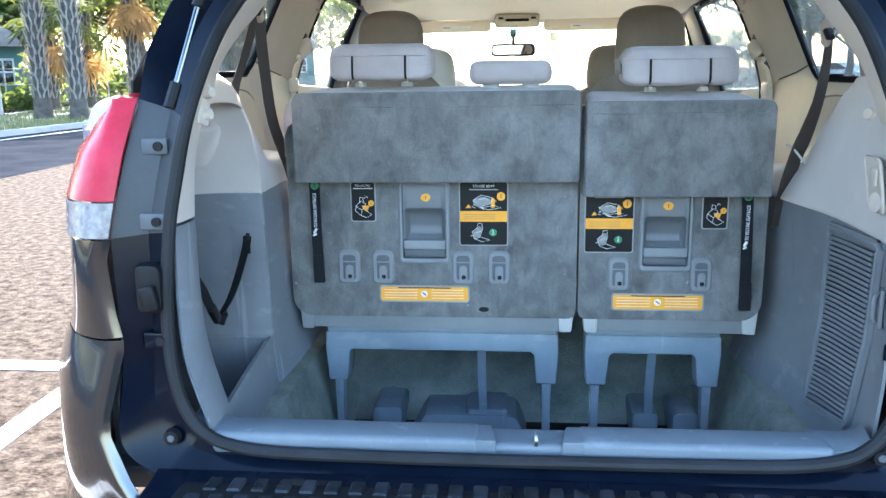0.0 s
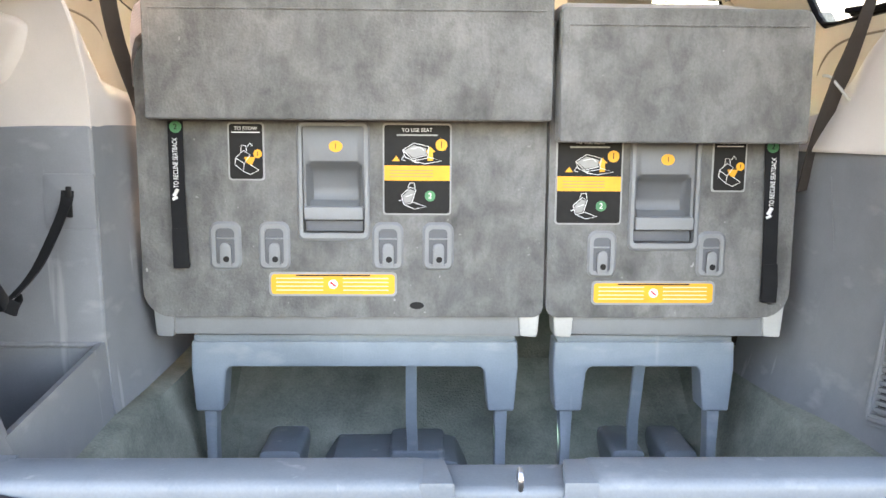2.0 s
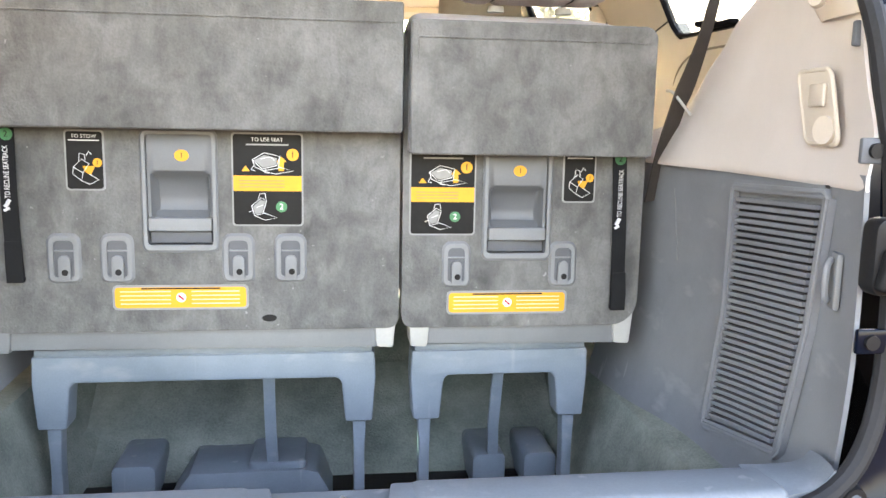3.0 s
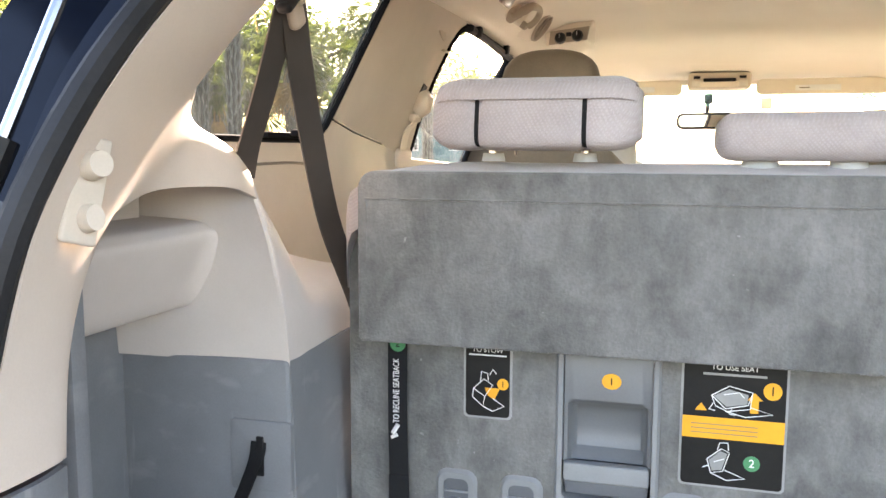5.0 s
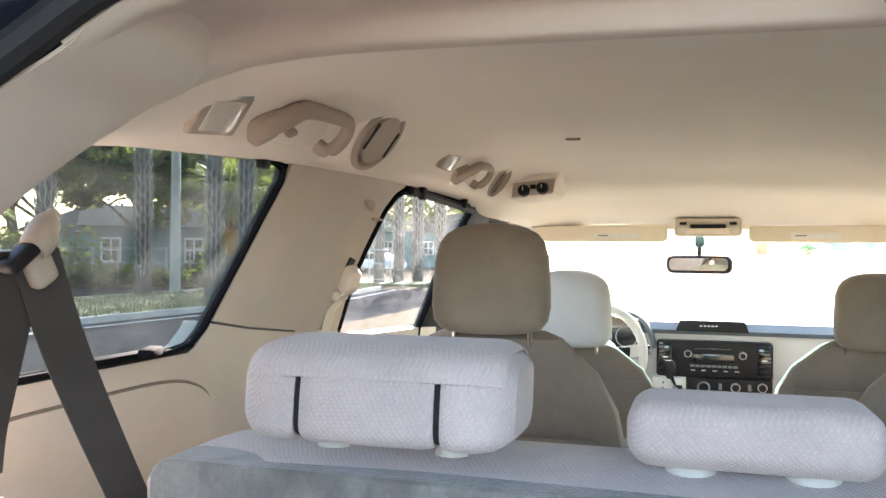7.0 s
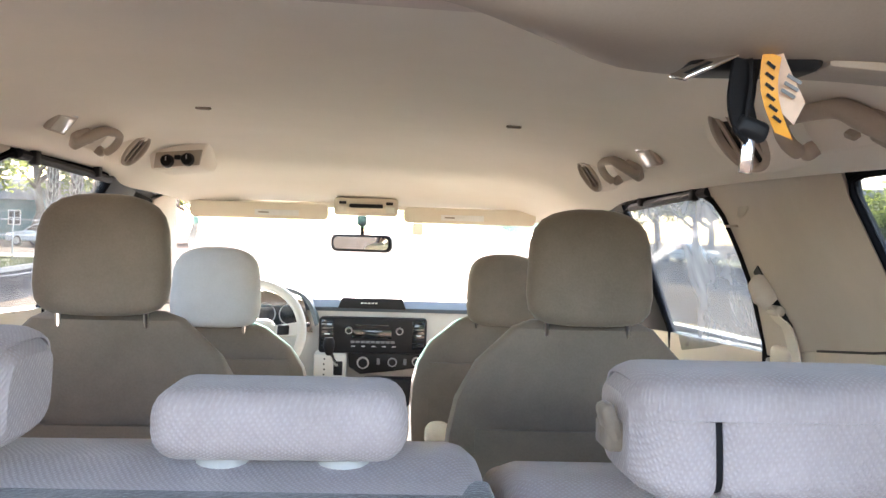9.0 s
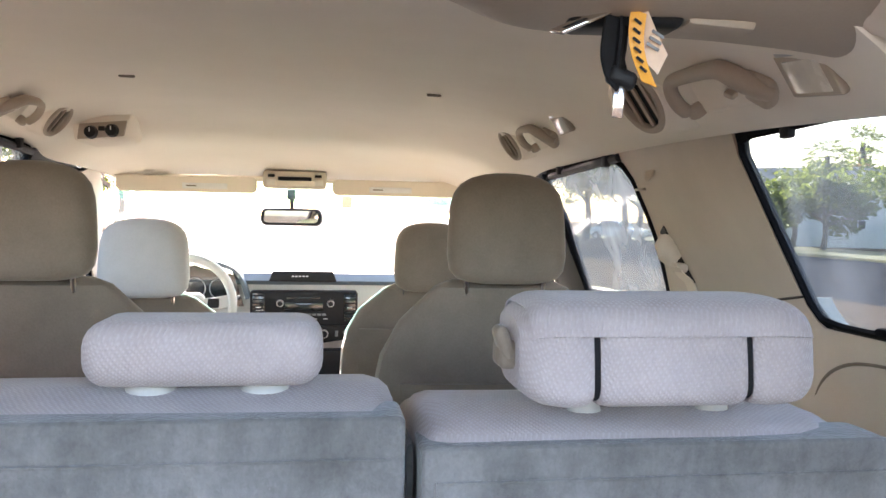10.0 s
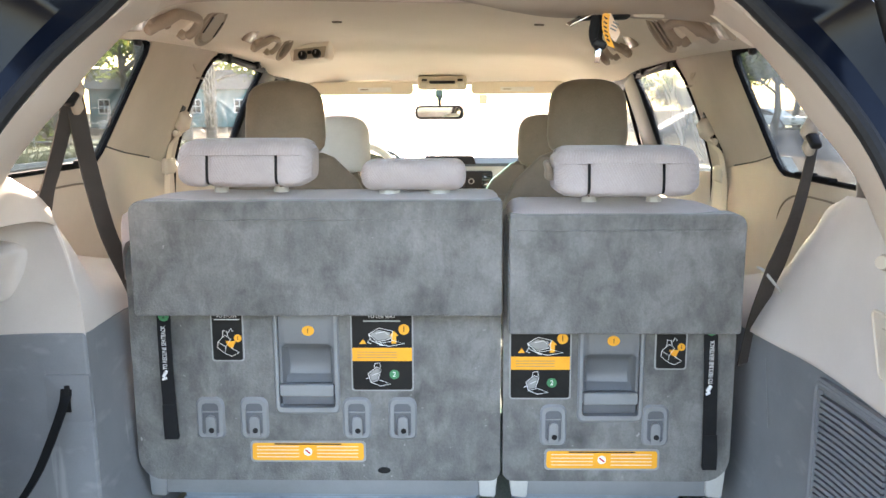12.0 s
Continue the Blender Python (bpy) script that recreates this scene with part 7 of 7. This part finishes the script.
# ---------------------------------------------------------------- outside: ground, road, verge
M["asphalt"] = surface("worn_asphalt", (0.024, 0.017, 0.012), (0.130, 0.098, 0.071), 1.0, 16, 60, 1.0, depth=0.008, contrast=(0.34, 0.68), spec=0.02)
# Dark and without sheen: tree shade over the lane is put into the material.
M["road"] = surface("dark_asphalt", (0.022, 0.023, 0.026), (0.042, 0.044, 0.049), 1.0, 1.0, 60, 0.6, depth=0.005, spec=0.0)
M["line"] = surface("road_paint", (0.50, 0.48, 0.45), (0.78, 0.76, 0.72), 0.7, 12, 60, 0.4, depth=0.003, contrast=(0.38, 0.55))
M["concrete"] = surface("concrete", (0.30, 0.29, 0.27), (0.42, 0.40, 0.37), 0.85, 2, 60, 0.4, depth=0.004)
M["soil"] = surface("verge_soil", (0.10, 0.10, 0.045), (0.20, 0.19, 0.09), 0.95, 1.5, 25, 0.8, depth=0.02)
M["grass"] = surface("grass_blade", (0.10, 0.12, 0.03), (0.24, 0.22, 0.08), 0.8, 2, 30, 0.1)
M["bark"] = surface("palm_bark", (0.045, 0.038, 0.031), (0.12, 0.103, 0.085), 0.9, 5, 40, 0.8, depth=0.02)
M["boot"] = surface("palm_boot", (0.15, 0.138, 0.122), (0.31, 0.285, 0.25), 0.9, 7, 60, 0.5, depth=0.01)
M["wood_bark"] = surface("tree_bark", (0.08, 0.065, 0.05), (0.16, 0.135, 0.105), 0.9, 5, 40, 0.8, depth=0.02)
M["leaf"] = leafy("tree_leaf", (0.035, 0.06, 0.015), (0.09, 0.125, 0.03), (0.20, 0.24, 0.05))
M["palm_leaf"] = leafy("palm_leaf", (0.045, 0.075, 0.02), (0.10, 0.13, 0.04), (0.22, 0.24, 0.06))
M["dead_leaf"] = leafy("dead_palm_leaf", (0.28, 0.16, 0.06), (0.46, 0.28, 0.12), (0.5, 0.3, 0.1))
M["teal_wall"] = surface("teal_painted_wall", (0.085, 0.19, 0.20), (0.12, 0.245, 0.255), 0.8, 1.5, 30, 0.2)
M["grey_roof"] = surface("grey_roof", (0.10, 0.105, 0.11), (0.16, 0.165, 0.17), 0.8, 2, 30, 0.3)
M["white_wall"] = surface("white_painted_wall", (0.62, 0.62, 0.60), (0.74, 0.74, 0.72), 0.8, 1.0, 25, 0.2)
M["dark_glass"] = surface("dark_window", (0.015, 0.02, 0.022), (0.03, 0.035, 0.04), 0.1, 2, 20, 0.02)
M["white_paint"] = surface("white_car_paint", (0.70, 0.70, 0.70), (0.78, 0.78, 0.78), 0.2, 3, 60, 0.01, coat=0.6, rough_var=0.05)
M["steel"] = surface("galvanised_steel", (0.34, 0.35, 0.36), (0.46, 0.47, 0.48), 0.5, 3, 60, 0.1, metal=0.6)
ground = setting(part("ground", sheet([[V(x, y, 0.0) for x in (-900, -40, 40, 900)] for y in (-900, -40, 60, 900)]), M["asphalt"]), "sunlit speckled asphalt car park", "ground")


def kerb_x(y):
    return float(np.interp(y, [-40, 8, 17, 24, 31], [-11.6, -11.7, -11.1, -10.5, -11.5]))


ys = np.linspace(-40, 31, 36)
setting(part("road", sheet([[V(kerb_x(y) + 0.02, y, 0.004), V(-6.4 - 0.02 * y, y, 0.004)] for y in ys]), M["road"]), "asphalt lane along the verge, darkened for tree shade", "road")
setting(part("road_far", sheet([[V(-27.5, y, 0.004), V(kerb_x(y) - 5.6, y, 0.004)] for y in ys]), M["road"]), "dark asphalt street behind the verge", "road")
kb = thing("kerb", (-13, 0, 0), "low concrete kerb round the verge", "kerb", kind="structure")
part("kerb_stone", tube([(kerb_x(y) - 0.07, y, 0.06) for y in ys], 0.01, flat=(0.15, 0.14, (1, 0, 0))), M["concrete"], kb)
part("kerb_stone", tube([(kerb_x(y) - 5.5, y, 0.06) for y in ys], 0.01, flat=(0.15, 0.14, (1, 0, 0))), M["concrete"], kb)
setting(part("verge", sheet([[V(kerb_x(y) - u * 5.4, y, 0.11 + 0.05 * math.sin(math.pi * u)) for u in np.linspace(0.05, 1, 6)] for y in ys]), M["soil"]), "dry grass verge between the lanes", "verge")
setting(part("lane_line", sheet([[V(kerb_x(y) + 0.55, y, 0.008), V(kerb_x(y) + 0.67, y, 0.008)] for y in ys]), M["line"]), "worn pale edge line on the road", "road line")
setting(part("parking_line", prism([(-1.91, -1.6), (-1.80, -1.6), (-1.80, 3.32), (-1.91, 3.32)], "z", 0.0, 0.005), M["line"]), "worn white parking bay line", "parking line")
setting(part("parking_line", prism([(-7.4, 3.32), (-1.80, 3.32), (-1.80, 3.43), (-7.4, 3.43)], "z", 0.0, 0.0052), M["line"]), "worn white parking bay line", "parking line")
setting(part("pavement", prism([(19.5, -30), (24, -30), (30, 90), (23, 90)], "z", 0.0, 0.12), M["soil"]), "grass strip across the street", "verge")
setting(part("road_right", sheet([[V(8.5, -40, 0.004), V(19.4, -40, 0.004)], [V(11.5, 90, 0.004), V(23, 90, 0.004)]]), M["road"]), "asphalt street", "road")
rng = random.Random(7)


def blades(n, spot, h0, h1, w=0.02):
    bm = bmesh.new()
    for _ in range(n):
        x, y, z = spot()
        a, h, l = rng.uniform(0, 6.28), rng.uniform(h0, h1), rng.uniform(0.02, 0.12)
        dx, dy = math.cos(a) * w, math.sin(a) * w
        bm.faces.new([bm.verts.new(p) for p in ((x - dx, y - dy, z), (x + dx, y + dy, z), (x - dy * l * 9, y + dx * l * 9, z + h))])
    return bm


def on_verge():
    y = rng.uniform(2, 31)
    u = rng.random() ** 1.3
    return kerb_x(y) - 0.16 - u * 5.0, y, 0.12


gs = part("verge_grass", blades(9000, on_verge, 0.04, 0.16), M["grass"])
tagged(gs, "dry uneven grass along the kerb", "grass", kind="stuff")


# ---------------------------------------------------------------- trees
def leaf_cloud(bm, centre, radius, n, size, squash=0.8):
    for _ in range(n):
        d3 = V(rng.gauss(0, 1), rng.gauss(0, 1), rng.gauss(0, 1) * squash)
        d3 = d3.normalized() * radius * rng.random() ** 0.42
        d3.z *= squash
        p = Vector(centre) + d3
        a = V(rng.gauss(0, 1), rng.gauss(0, 1), rng.gauss(0, 0.6)).normalized() * size * rng.uniform(0.5, 1.2)
        b = a.cross(V(rng.gauss(0, 1), rng.gauss(0, 1), rng.gauss(0, 1))).normalized() * size * 0.42
        bm.faces.new([bm.verts.new(q) for q in (p - a, p + b, p + a, p - b)])


def tree(x, y, h, spread, lab, leaf_size=0.22, per=150):
    t = thing("tree", (x, y, 0), lab, "tree", "broadleaf trees")
    bm = tube([(0, 0, -0.05), (0.05 * h, 0.02 * h, h * 0.22), (0.02 * h, 0.0, h * 0.5), (0, 0.03 * h, h * 0.72)], h * 0.032, 10, taper=[1.35, 1, 0.7, 0.35])
    tips = []
    for i in range(9):
        a = i * 2.4 + rng.uniform(-0.4, 0.4)
        z0 = h * rng.uniform(0.30, 0.62)
        r = spread * rng.uniform(0.55, 0.95)
        tip = V(math.cos(a) * r, math.sin(a) * r, z0 + h * rng.uniform(0.12, 0.34))
        tube([(0.02 * h, 0, z0), V(0, 0, z0).lerp(tip, 0.5) + V(0, 0, h * 0.03), tip], h * 0.013, 7, into=bm, taper=[1, 0.7, 0.3])
        tips.append(tip)
    part("trunk", bm, M["wood_bark"], t, local=True)
    cr = bmesh.new()
    for tip in tips + [V(0, 0, h * 0.85), V(0.1 * spread, 0, h * 0.7)]:
        for _ in range(3):
            c = tip + V(rng.gauss(0, 1), rng.gauss(0, 1), rng.gauss(0, 0.7)) * spread * 0.22
            leaf_cloud(cr, c, spread * rng.uniform(0.2, 0.36), per // 3 + 20, leaf_size)
    part("crown", cr, M["leaf"], t, local=True)
    return t


def frond(bm, base, az, el, reach, droop, fan, n=13):
    """A fan leaf on its stalk."""
    d3 = V(math.cos(az) * math.cos(el), math.sin(az) * math.cos(el), math.sin(el))
    mid = base + d3 * reach * 0.55 - V(0, 0, droop * 0.25)
    hub = base + d3 * reach - V(0, 0, droop)
    side = d3.cross(V(0, 0, 1)).normalized() if abs(d3.z) < 0.98 else V(1, 0, 0)
    w = 0.018
    for a, b in ((base, mid), (mid, hub)):
        bm.faces.new([bm.verts.new(q) for q in (a - side * w, a + side * w, b + side * w, b - side * w)])
    fw = (hub - mid).normalized()
    up = side.cross(fw)
    for i in range(n):
        an = radians(-105 + 210 * i / (n - 1))
        l = fan * (1.0 - 0.25 * abs(an) / 1.8) * rng.uniform(0.85, 1.1)
        e = fw * math.cos(an) + side * math.sin(an) + up * rng.uniform(-0.1, 0.12)
        tip = hub + e * l - V(0, 0, l * rng.uniform(0.10, 0.45))
        pr = e.cross(up).normalized() * fan * 0.055
        m2 = hub.lerp(tip, 0.55) + V(0, 0, l * 0.05)
        a, b, c, f = (bm.verts.new(q) for q in (hub, m2 + pr, tip, m2 - pr))
        bm.faces.new((a, b, c, f))


def palm(x, y, h, lab, dead=8, boots=True, r=0.21):
    t = thing("palm_tree", (x, y, 0), lab, "palm tree", "palm trees")
    lean = rng.uniform(-0.02, 0.02)
    n = 9
    path = [(lean * h * (i / n) ** 2, 0.3 * lean * h * i / n, h * i / n - 0.05) for i in range(n + 1)]
    bm = tube(path, r, 14, taper=[1.35, 1.0, 0.92, 0.92, 0.95, 1.0, 1.0, 1.0, 0.95, 0.8])
    part("trunk", bm, M["bark"], t, local=True)
    if boots:
        bt = bmesh.new()
        for i in range(int(h * 0.84 / 0.19)):
            z = max(0.5, h * 0.09) + i * 0.19
            for j in range(6):
                a = 2 * math.pi * (j + 0.5 * (i % 2)) / 6 + rng.uniform(-0.08, 0.08)
                c, s_ = math.cos(a), math.sin(a)
                q = V(lean * h * (z / h) ** 2 + c * r * 0.90, 0.3 * lean * z + s_ * r * 0.90, z)
                o, sd = V(c, s_, 0), V(-s_, c, 0)
                rise = rng.uniform(0.24, 0.32)
                for g in (-1, 1):      # each boot splits into two prongs
                    tip = q + o * rng.uniform(0.07, 0.12) + sd * g * 0.105 + V(0, 0, rise)
                    vs = [bt.verts.new(v) for v in (q + sd * g * 0.015 + o * 0.02, q + sd * g * 0.062 + o * 0.035 + V(0, 0, 0.03), tip + sd * g * 0.012, tip - sd * g * 0.022 + V(0, 0, 0.02), q + o * 0.045 + sd * g * 0.02 + V(0, 0, 0.09))]
                    bt.faces.new(vs if g > 0 else vs[::-1])
        part("husk", bt, M["boot"], t, "grey split leaf bases criss-crossing the trunk", local=True)
    top = V(lean * h, 0.3 * lean * h, h * 0.97)
    cr = bmesh.new()
    for i in range(30):
        frond(cr, top, i * 2.399 + rng.uniform(-0.2, 0.2), rng.uniform(-0.35, 1.25), rng.uniform(0.9, 1.5), rng.uniform(0.1, 0.5), rng.uniform(0.75, 1.0))
    part("crown", cr, M["palm_leaf"], t, local=True)
    if dead:
        dd = bmesh.new()
        for i in range(dead):
            frond(dd, top - V(0, 0, 0.25), rng.uniform(0, 6.28), rng.uniform(-1.35, -0.8), rng.uniform(0.8, 1.3), 0.25, rng.uniform(0.6, 0.95), 11)
        part("dead_fronds", dd, M["dead_leaf"], t, "hanging tan dead fronds", local=True)
    return t


def bearing(az, d):
    return -0.03 + d * math.sin(radians(az)), 1.35 + d * math.cos(radians(az))


for az, d, h, dead in ((-49, 20.5, 7.6, 6), (-42.8, 22.5, 7.4, 8), (-36.9, 26.0, 7.8, 6), (-32.5, 23.8, 7.6, 12), (-30.4, 23.1, 7.2, 14), (-26.5, 30, 4.9, 26)):
    px, py = bearing(az, d)
    palm(px, py, h, "cabbage palm with a cross-hatched boot trunk on the verge", dead)
for az, d, h in ((-31.4, 30.5, 3.6), (-29.2, 31, 3.4), (-47.5, 30, 3.4)):
    px, py = bearing(az, d)
    palm(px, py, h, "young palm with yellowing fronds behind the verge", 14, r=0.16)
for az, d, h in ((-21.3, 36.5, 6.6), (-19.95, 37.0, 7.2), (-18.6, 37.5, 6.8), (-17.0, 38.5, 7.4)):
    px, py = bearing(az, d)
    palm(px, py, h, "tall cabbage palm on a small traffic island", 6)
px, py = bearing(-19.3, 37)
setting(part("traffic_island", prism([(px + 4.6 * math.cos(a), py + 2.4 * math.sin(a)) for a in np.linspace(0, 6.28, 25)[:-1]], "z", 0.0, 0.12, 0.02), M["soil"]), "small planted traffic island", "verge")
for az, d, h, dead in ((33.6, 58, 5.8, 24), (35.6, 64, 7.2, 16), (40, 60, 6.2, 10)):
    px, py = bearing(az, d)
    palm(px, py, h, "palm with hanging tan fronds across the street", dead)
for az, d, h, sp in ((15.5, 48, 7.5, 4.0), (18.5, 52, 6.5, 4.0), (21.0, 46, 5.6, 3.4), (29.5, 60, 5.4, 3.4), (31.8, 50, 4.4, 2.8), (33.6, 46, 4.0, 2.6), (39, 50, 5.5, 3.6), (8.5, 105, 4.6, 3.2), (12, 95, 5.0, 3.4), (15, 98, 4.2, 3.0), (22, 75, 8, 4.4), (25.5, 66, 7, 3.6)):
    px, py = bearing(az, d)
    tree(px, py, h, sp, "leafy street tree in the distance", 0.20, 260)
for az, d, h, sp in ((-56, 36, 8, 4.2), (-50, 40, 9, 4.6), (-45, 48, 9, 5), (-43.2, 70, 11.5, 7.0), (-40, 73, 12.5, 7), (-37.2, 70, 11, 7), (-34, 72, 10.5, 7), (-31, 56, 8.5, 5), (-28.3, 58, 8.5, 5), (-37.6, 44, 8, 3.2), (-32.6, 44, 8, 3.4), (-26, 60, 12, 6), (-22.5, 76, 11, 6), (-17.5, 80, 11, 6), (-13, 86, 9, 5)):
    px, py = bearing(az, d)
    tree(px, py, h, sp, "dense shade tree behind the street", 0.28, 300)
# Hedge of shrubs along the far side of the street.
hd = bmesh.new()
for i in range(57):
    az = -62 + i * 0.62
    d3 = 36.5 + 3.5 * math.sin(i * 1.7) + max(0, az + 30) * 1.2
    px, py = bearing(az, d3)
    hh = 1.5 + 0.9 * math.sin(i * 2.3) ** 2
    low = 0.30 if -41 < az < -31.5 else 1.0
    leaf_cloud(hd, (px, py, hh * low * 0.55), (1.6 + 0.4 * math.sin(i)) * (0.45 if low < 1 else 1), 230, 0.20, 0.75)
tagged(part("shrubbery", hd, M["leaf"]), "dense green shrubs along the far pavement", "shrubs", kind="stuff")

# ---------------------------------------------------------------- houses, pole, fence, cars


def house(az, d, w, dp, h, turn, wall, lab, windows=3, porch=False):
    x, y = bearing(az, d)
    t = thing("house", (x, y, 0), lab, "house")
    t.rotation_euler = (0, 0, radians(turn))
    part("wall", box((0, 0, h / 2), (w, dp, h), 0.02), M[wall], t, local=True)
    rf = prism([(-w / 2 - 0.5, h), (w / 2 + 0.5, h), (0, h + w * 0.22)], "y", -dp / 2 - 0.4, dp / 2 + 0.4) if porch else prism([(-dp / 2 - 0.5, h), (dp / 2 + 0.5, h), (0, h + dp * 0.24)], "x", -w / 2 - 0.4, w / 2 + 0.4)
    part("roof", rf, M["grey_roof"], t, local=True)
    for i in range(windows):
        xx = lin(-w / 2 + 1.2, w / 2 - 1.2, i / max(1, windows - 1))
        wd = part("window", box((xx, -dp / 2 - 0.02, h * 0.55), (1.0, 0.08, 1.3), 0.01), M["white_wall"], t, local=True)
        for u in (-1, 1):
            for v in (-1, 1):
                part("pane", box((xx + u * 0.22, -dp / 2 - 0.07, h * 0.55 + v * 0.29), (0.36, 0.03, 0.5), 0.005), M["dark_glass"], wd, local=True)
    return t


house(-39.5, 62, 9, 7, 2.7, 38, "teal_wall", "pale teal single-storey house with a grey gable roof", 3, True)
house(-35.0, 60, 8, 7, 2.6, 34, "teal_wall", "teal wooden house with white windows in the shade", 2)
house(-36.3, 48, 6.5, 5, 2.7, 36, "teal_wall", "low teal painted building beside the street", 2)
house(35.5, 62, 18, 9, 3.2, -35, "white_wall", "long white building across the street", 5)
house(-19.2, 82, 14, 8, 3.4, 18, "teal_wall", "low teal building at the end of the street", 4)
px, py = bearing(-34.95, 27.0)
pole = thing("utility_pole", (px, py, 0), "pale concrete utility pole on the verge", "utility pole")
part("post", tube([(0, 0, -0.1), (0, 0, 9)], 0.17, 14, taper=[1, 0.7]), M["concrete"], pole, local=True)
px, py = bearing(28.6, 44)
pole = thing("utility_pole", (px, py, 0), "pale metal lamp pole across the street", "utility pole")
part("post", tube([(0, 0, -0.1), (0, 0, 10)], 0.15, 12, taper=[1, 0.7]), M["steel"], pole, local=True)
fc = thing("chain_fence", (-27, 25, 0), "thin metal wire fence along the street", "fence")
for i in range(26):
    px, py = bearing(-58 + i * 1.5, 33.0 + i * 0.12)
    part("post", tube([(px, py, 0), (px, py, 1.6)], 0.03, 6), M["steel"], fc)
rails = [bearing(-58 + i * 1.5, 33.0 + i * 0.12) for i in range(26)]
for z in (0.25, 0.95, 1.55):
    part("rail", tube([(a, b, z) for a, b in rails], 0.018, 5), M["steel"], fc)


def parked_car(x, y, turn, lab, m="white_paint"):
    t = thing("car", (x, y, 0), lab, "car", "parked cars")
    t.rotation_euler = (0, 0, radians(turn))
    prof = [(-2.2, 0.35), (2.2, 0.32), (2.28, 0.62), (2.15, 0.80), (1.2, 0.93), (0.95, 0.96), (-1.45, 0.98), (-2.1, 0.95), (-2.25, 0.72)]
    part("body", prism(prof, "y", -0.88, 0.88, 0.08, 3), M[m], t, local=True)
    cab = [(-1.75, 0.95), (1.10, 0.93), (0.35, 1.36), (-0.15, 1.45), (-0.85, 1.43), (-1.25, 1.30)]
    part("cabin", prism(cab, "y", -0.74, 0.74, 0.06, 3), M[m], t, local=True)
    gl = [(-1.45, 0.99), (0.88, 0.97), (0.30, 1.30), (-0.15, 1.37), (-0.82, 1.355), (-1.15, 1.26)]
    part("side_glass", prism(gl, "y", -0.752, 0.752), M["dark_glass"], t, local=True)
    part("windscreen", prism([(1.0, 0.96), (0.42, 1.32), (0.39, 1.30), (0.97, 0.95)], "y", -0.64, 0.64), M["dark_glass"], t, local=True)
    for a in (-1.35, 1.38):
        for b in (-0.80, 0.80):
            w = part("wheel", disc((a, b - 0.10, 0.32), 0.32, 0.20, (0, 1, 0), 24), M["rubber"], t, local=True)
            part("rim", disc((a, b - 0.105, 0.32), 0.21, 0.21, (0, 1, 0), 18), M["steel"], w, local=True)
    for b in (-0.6, 0.6):
        part("headlight", box((2.2, b, 0.70), (0.14, 0.36, 0.14), 0.03), M["clear_lens"], t, local=True)
        part("lower_intake", box((2.25, b * 0.9, 0.44), (0.08, 0.40, 0.10), 0.02), M["dark_glass"], t, local=True)
        part("tail_lamp", box((-2.19, b, 0.80), (0.10, 0.34, 0.14), 0.03), M["red_lens"], t, local=True)
    return t


px, py = bearing(-45.3, 31)
car = parked_car(px, py, -57, "white car with a dark grille parked under trees")
part("grille", box((2.24, 0, 0.66), (0.10, 0.80, 0.16), 0.03), M["dark_glass"], car, local=True)
px, py = bearing(-21.7, 57)
parked_car(px, py, 165, "white saloon car parked by the far kerb")
px, py = bearing(20.8, 60)
parked_car(px, py, -60, "pale car glinting across the car park")
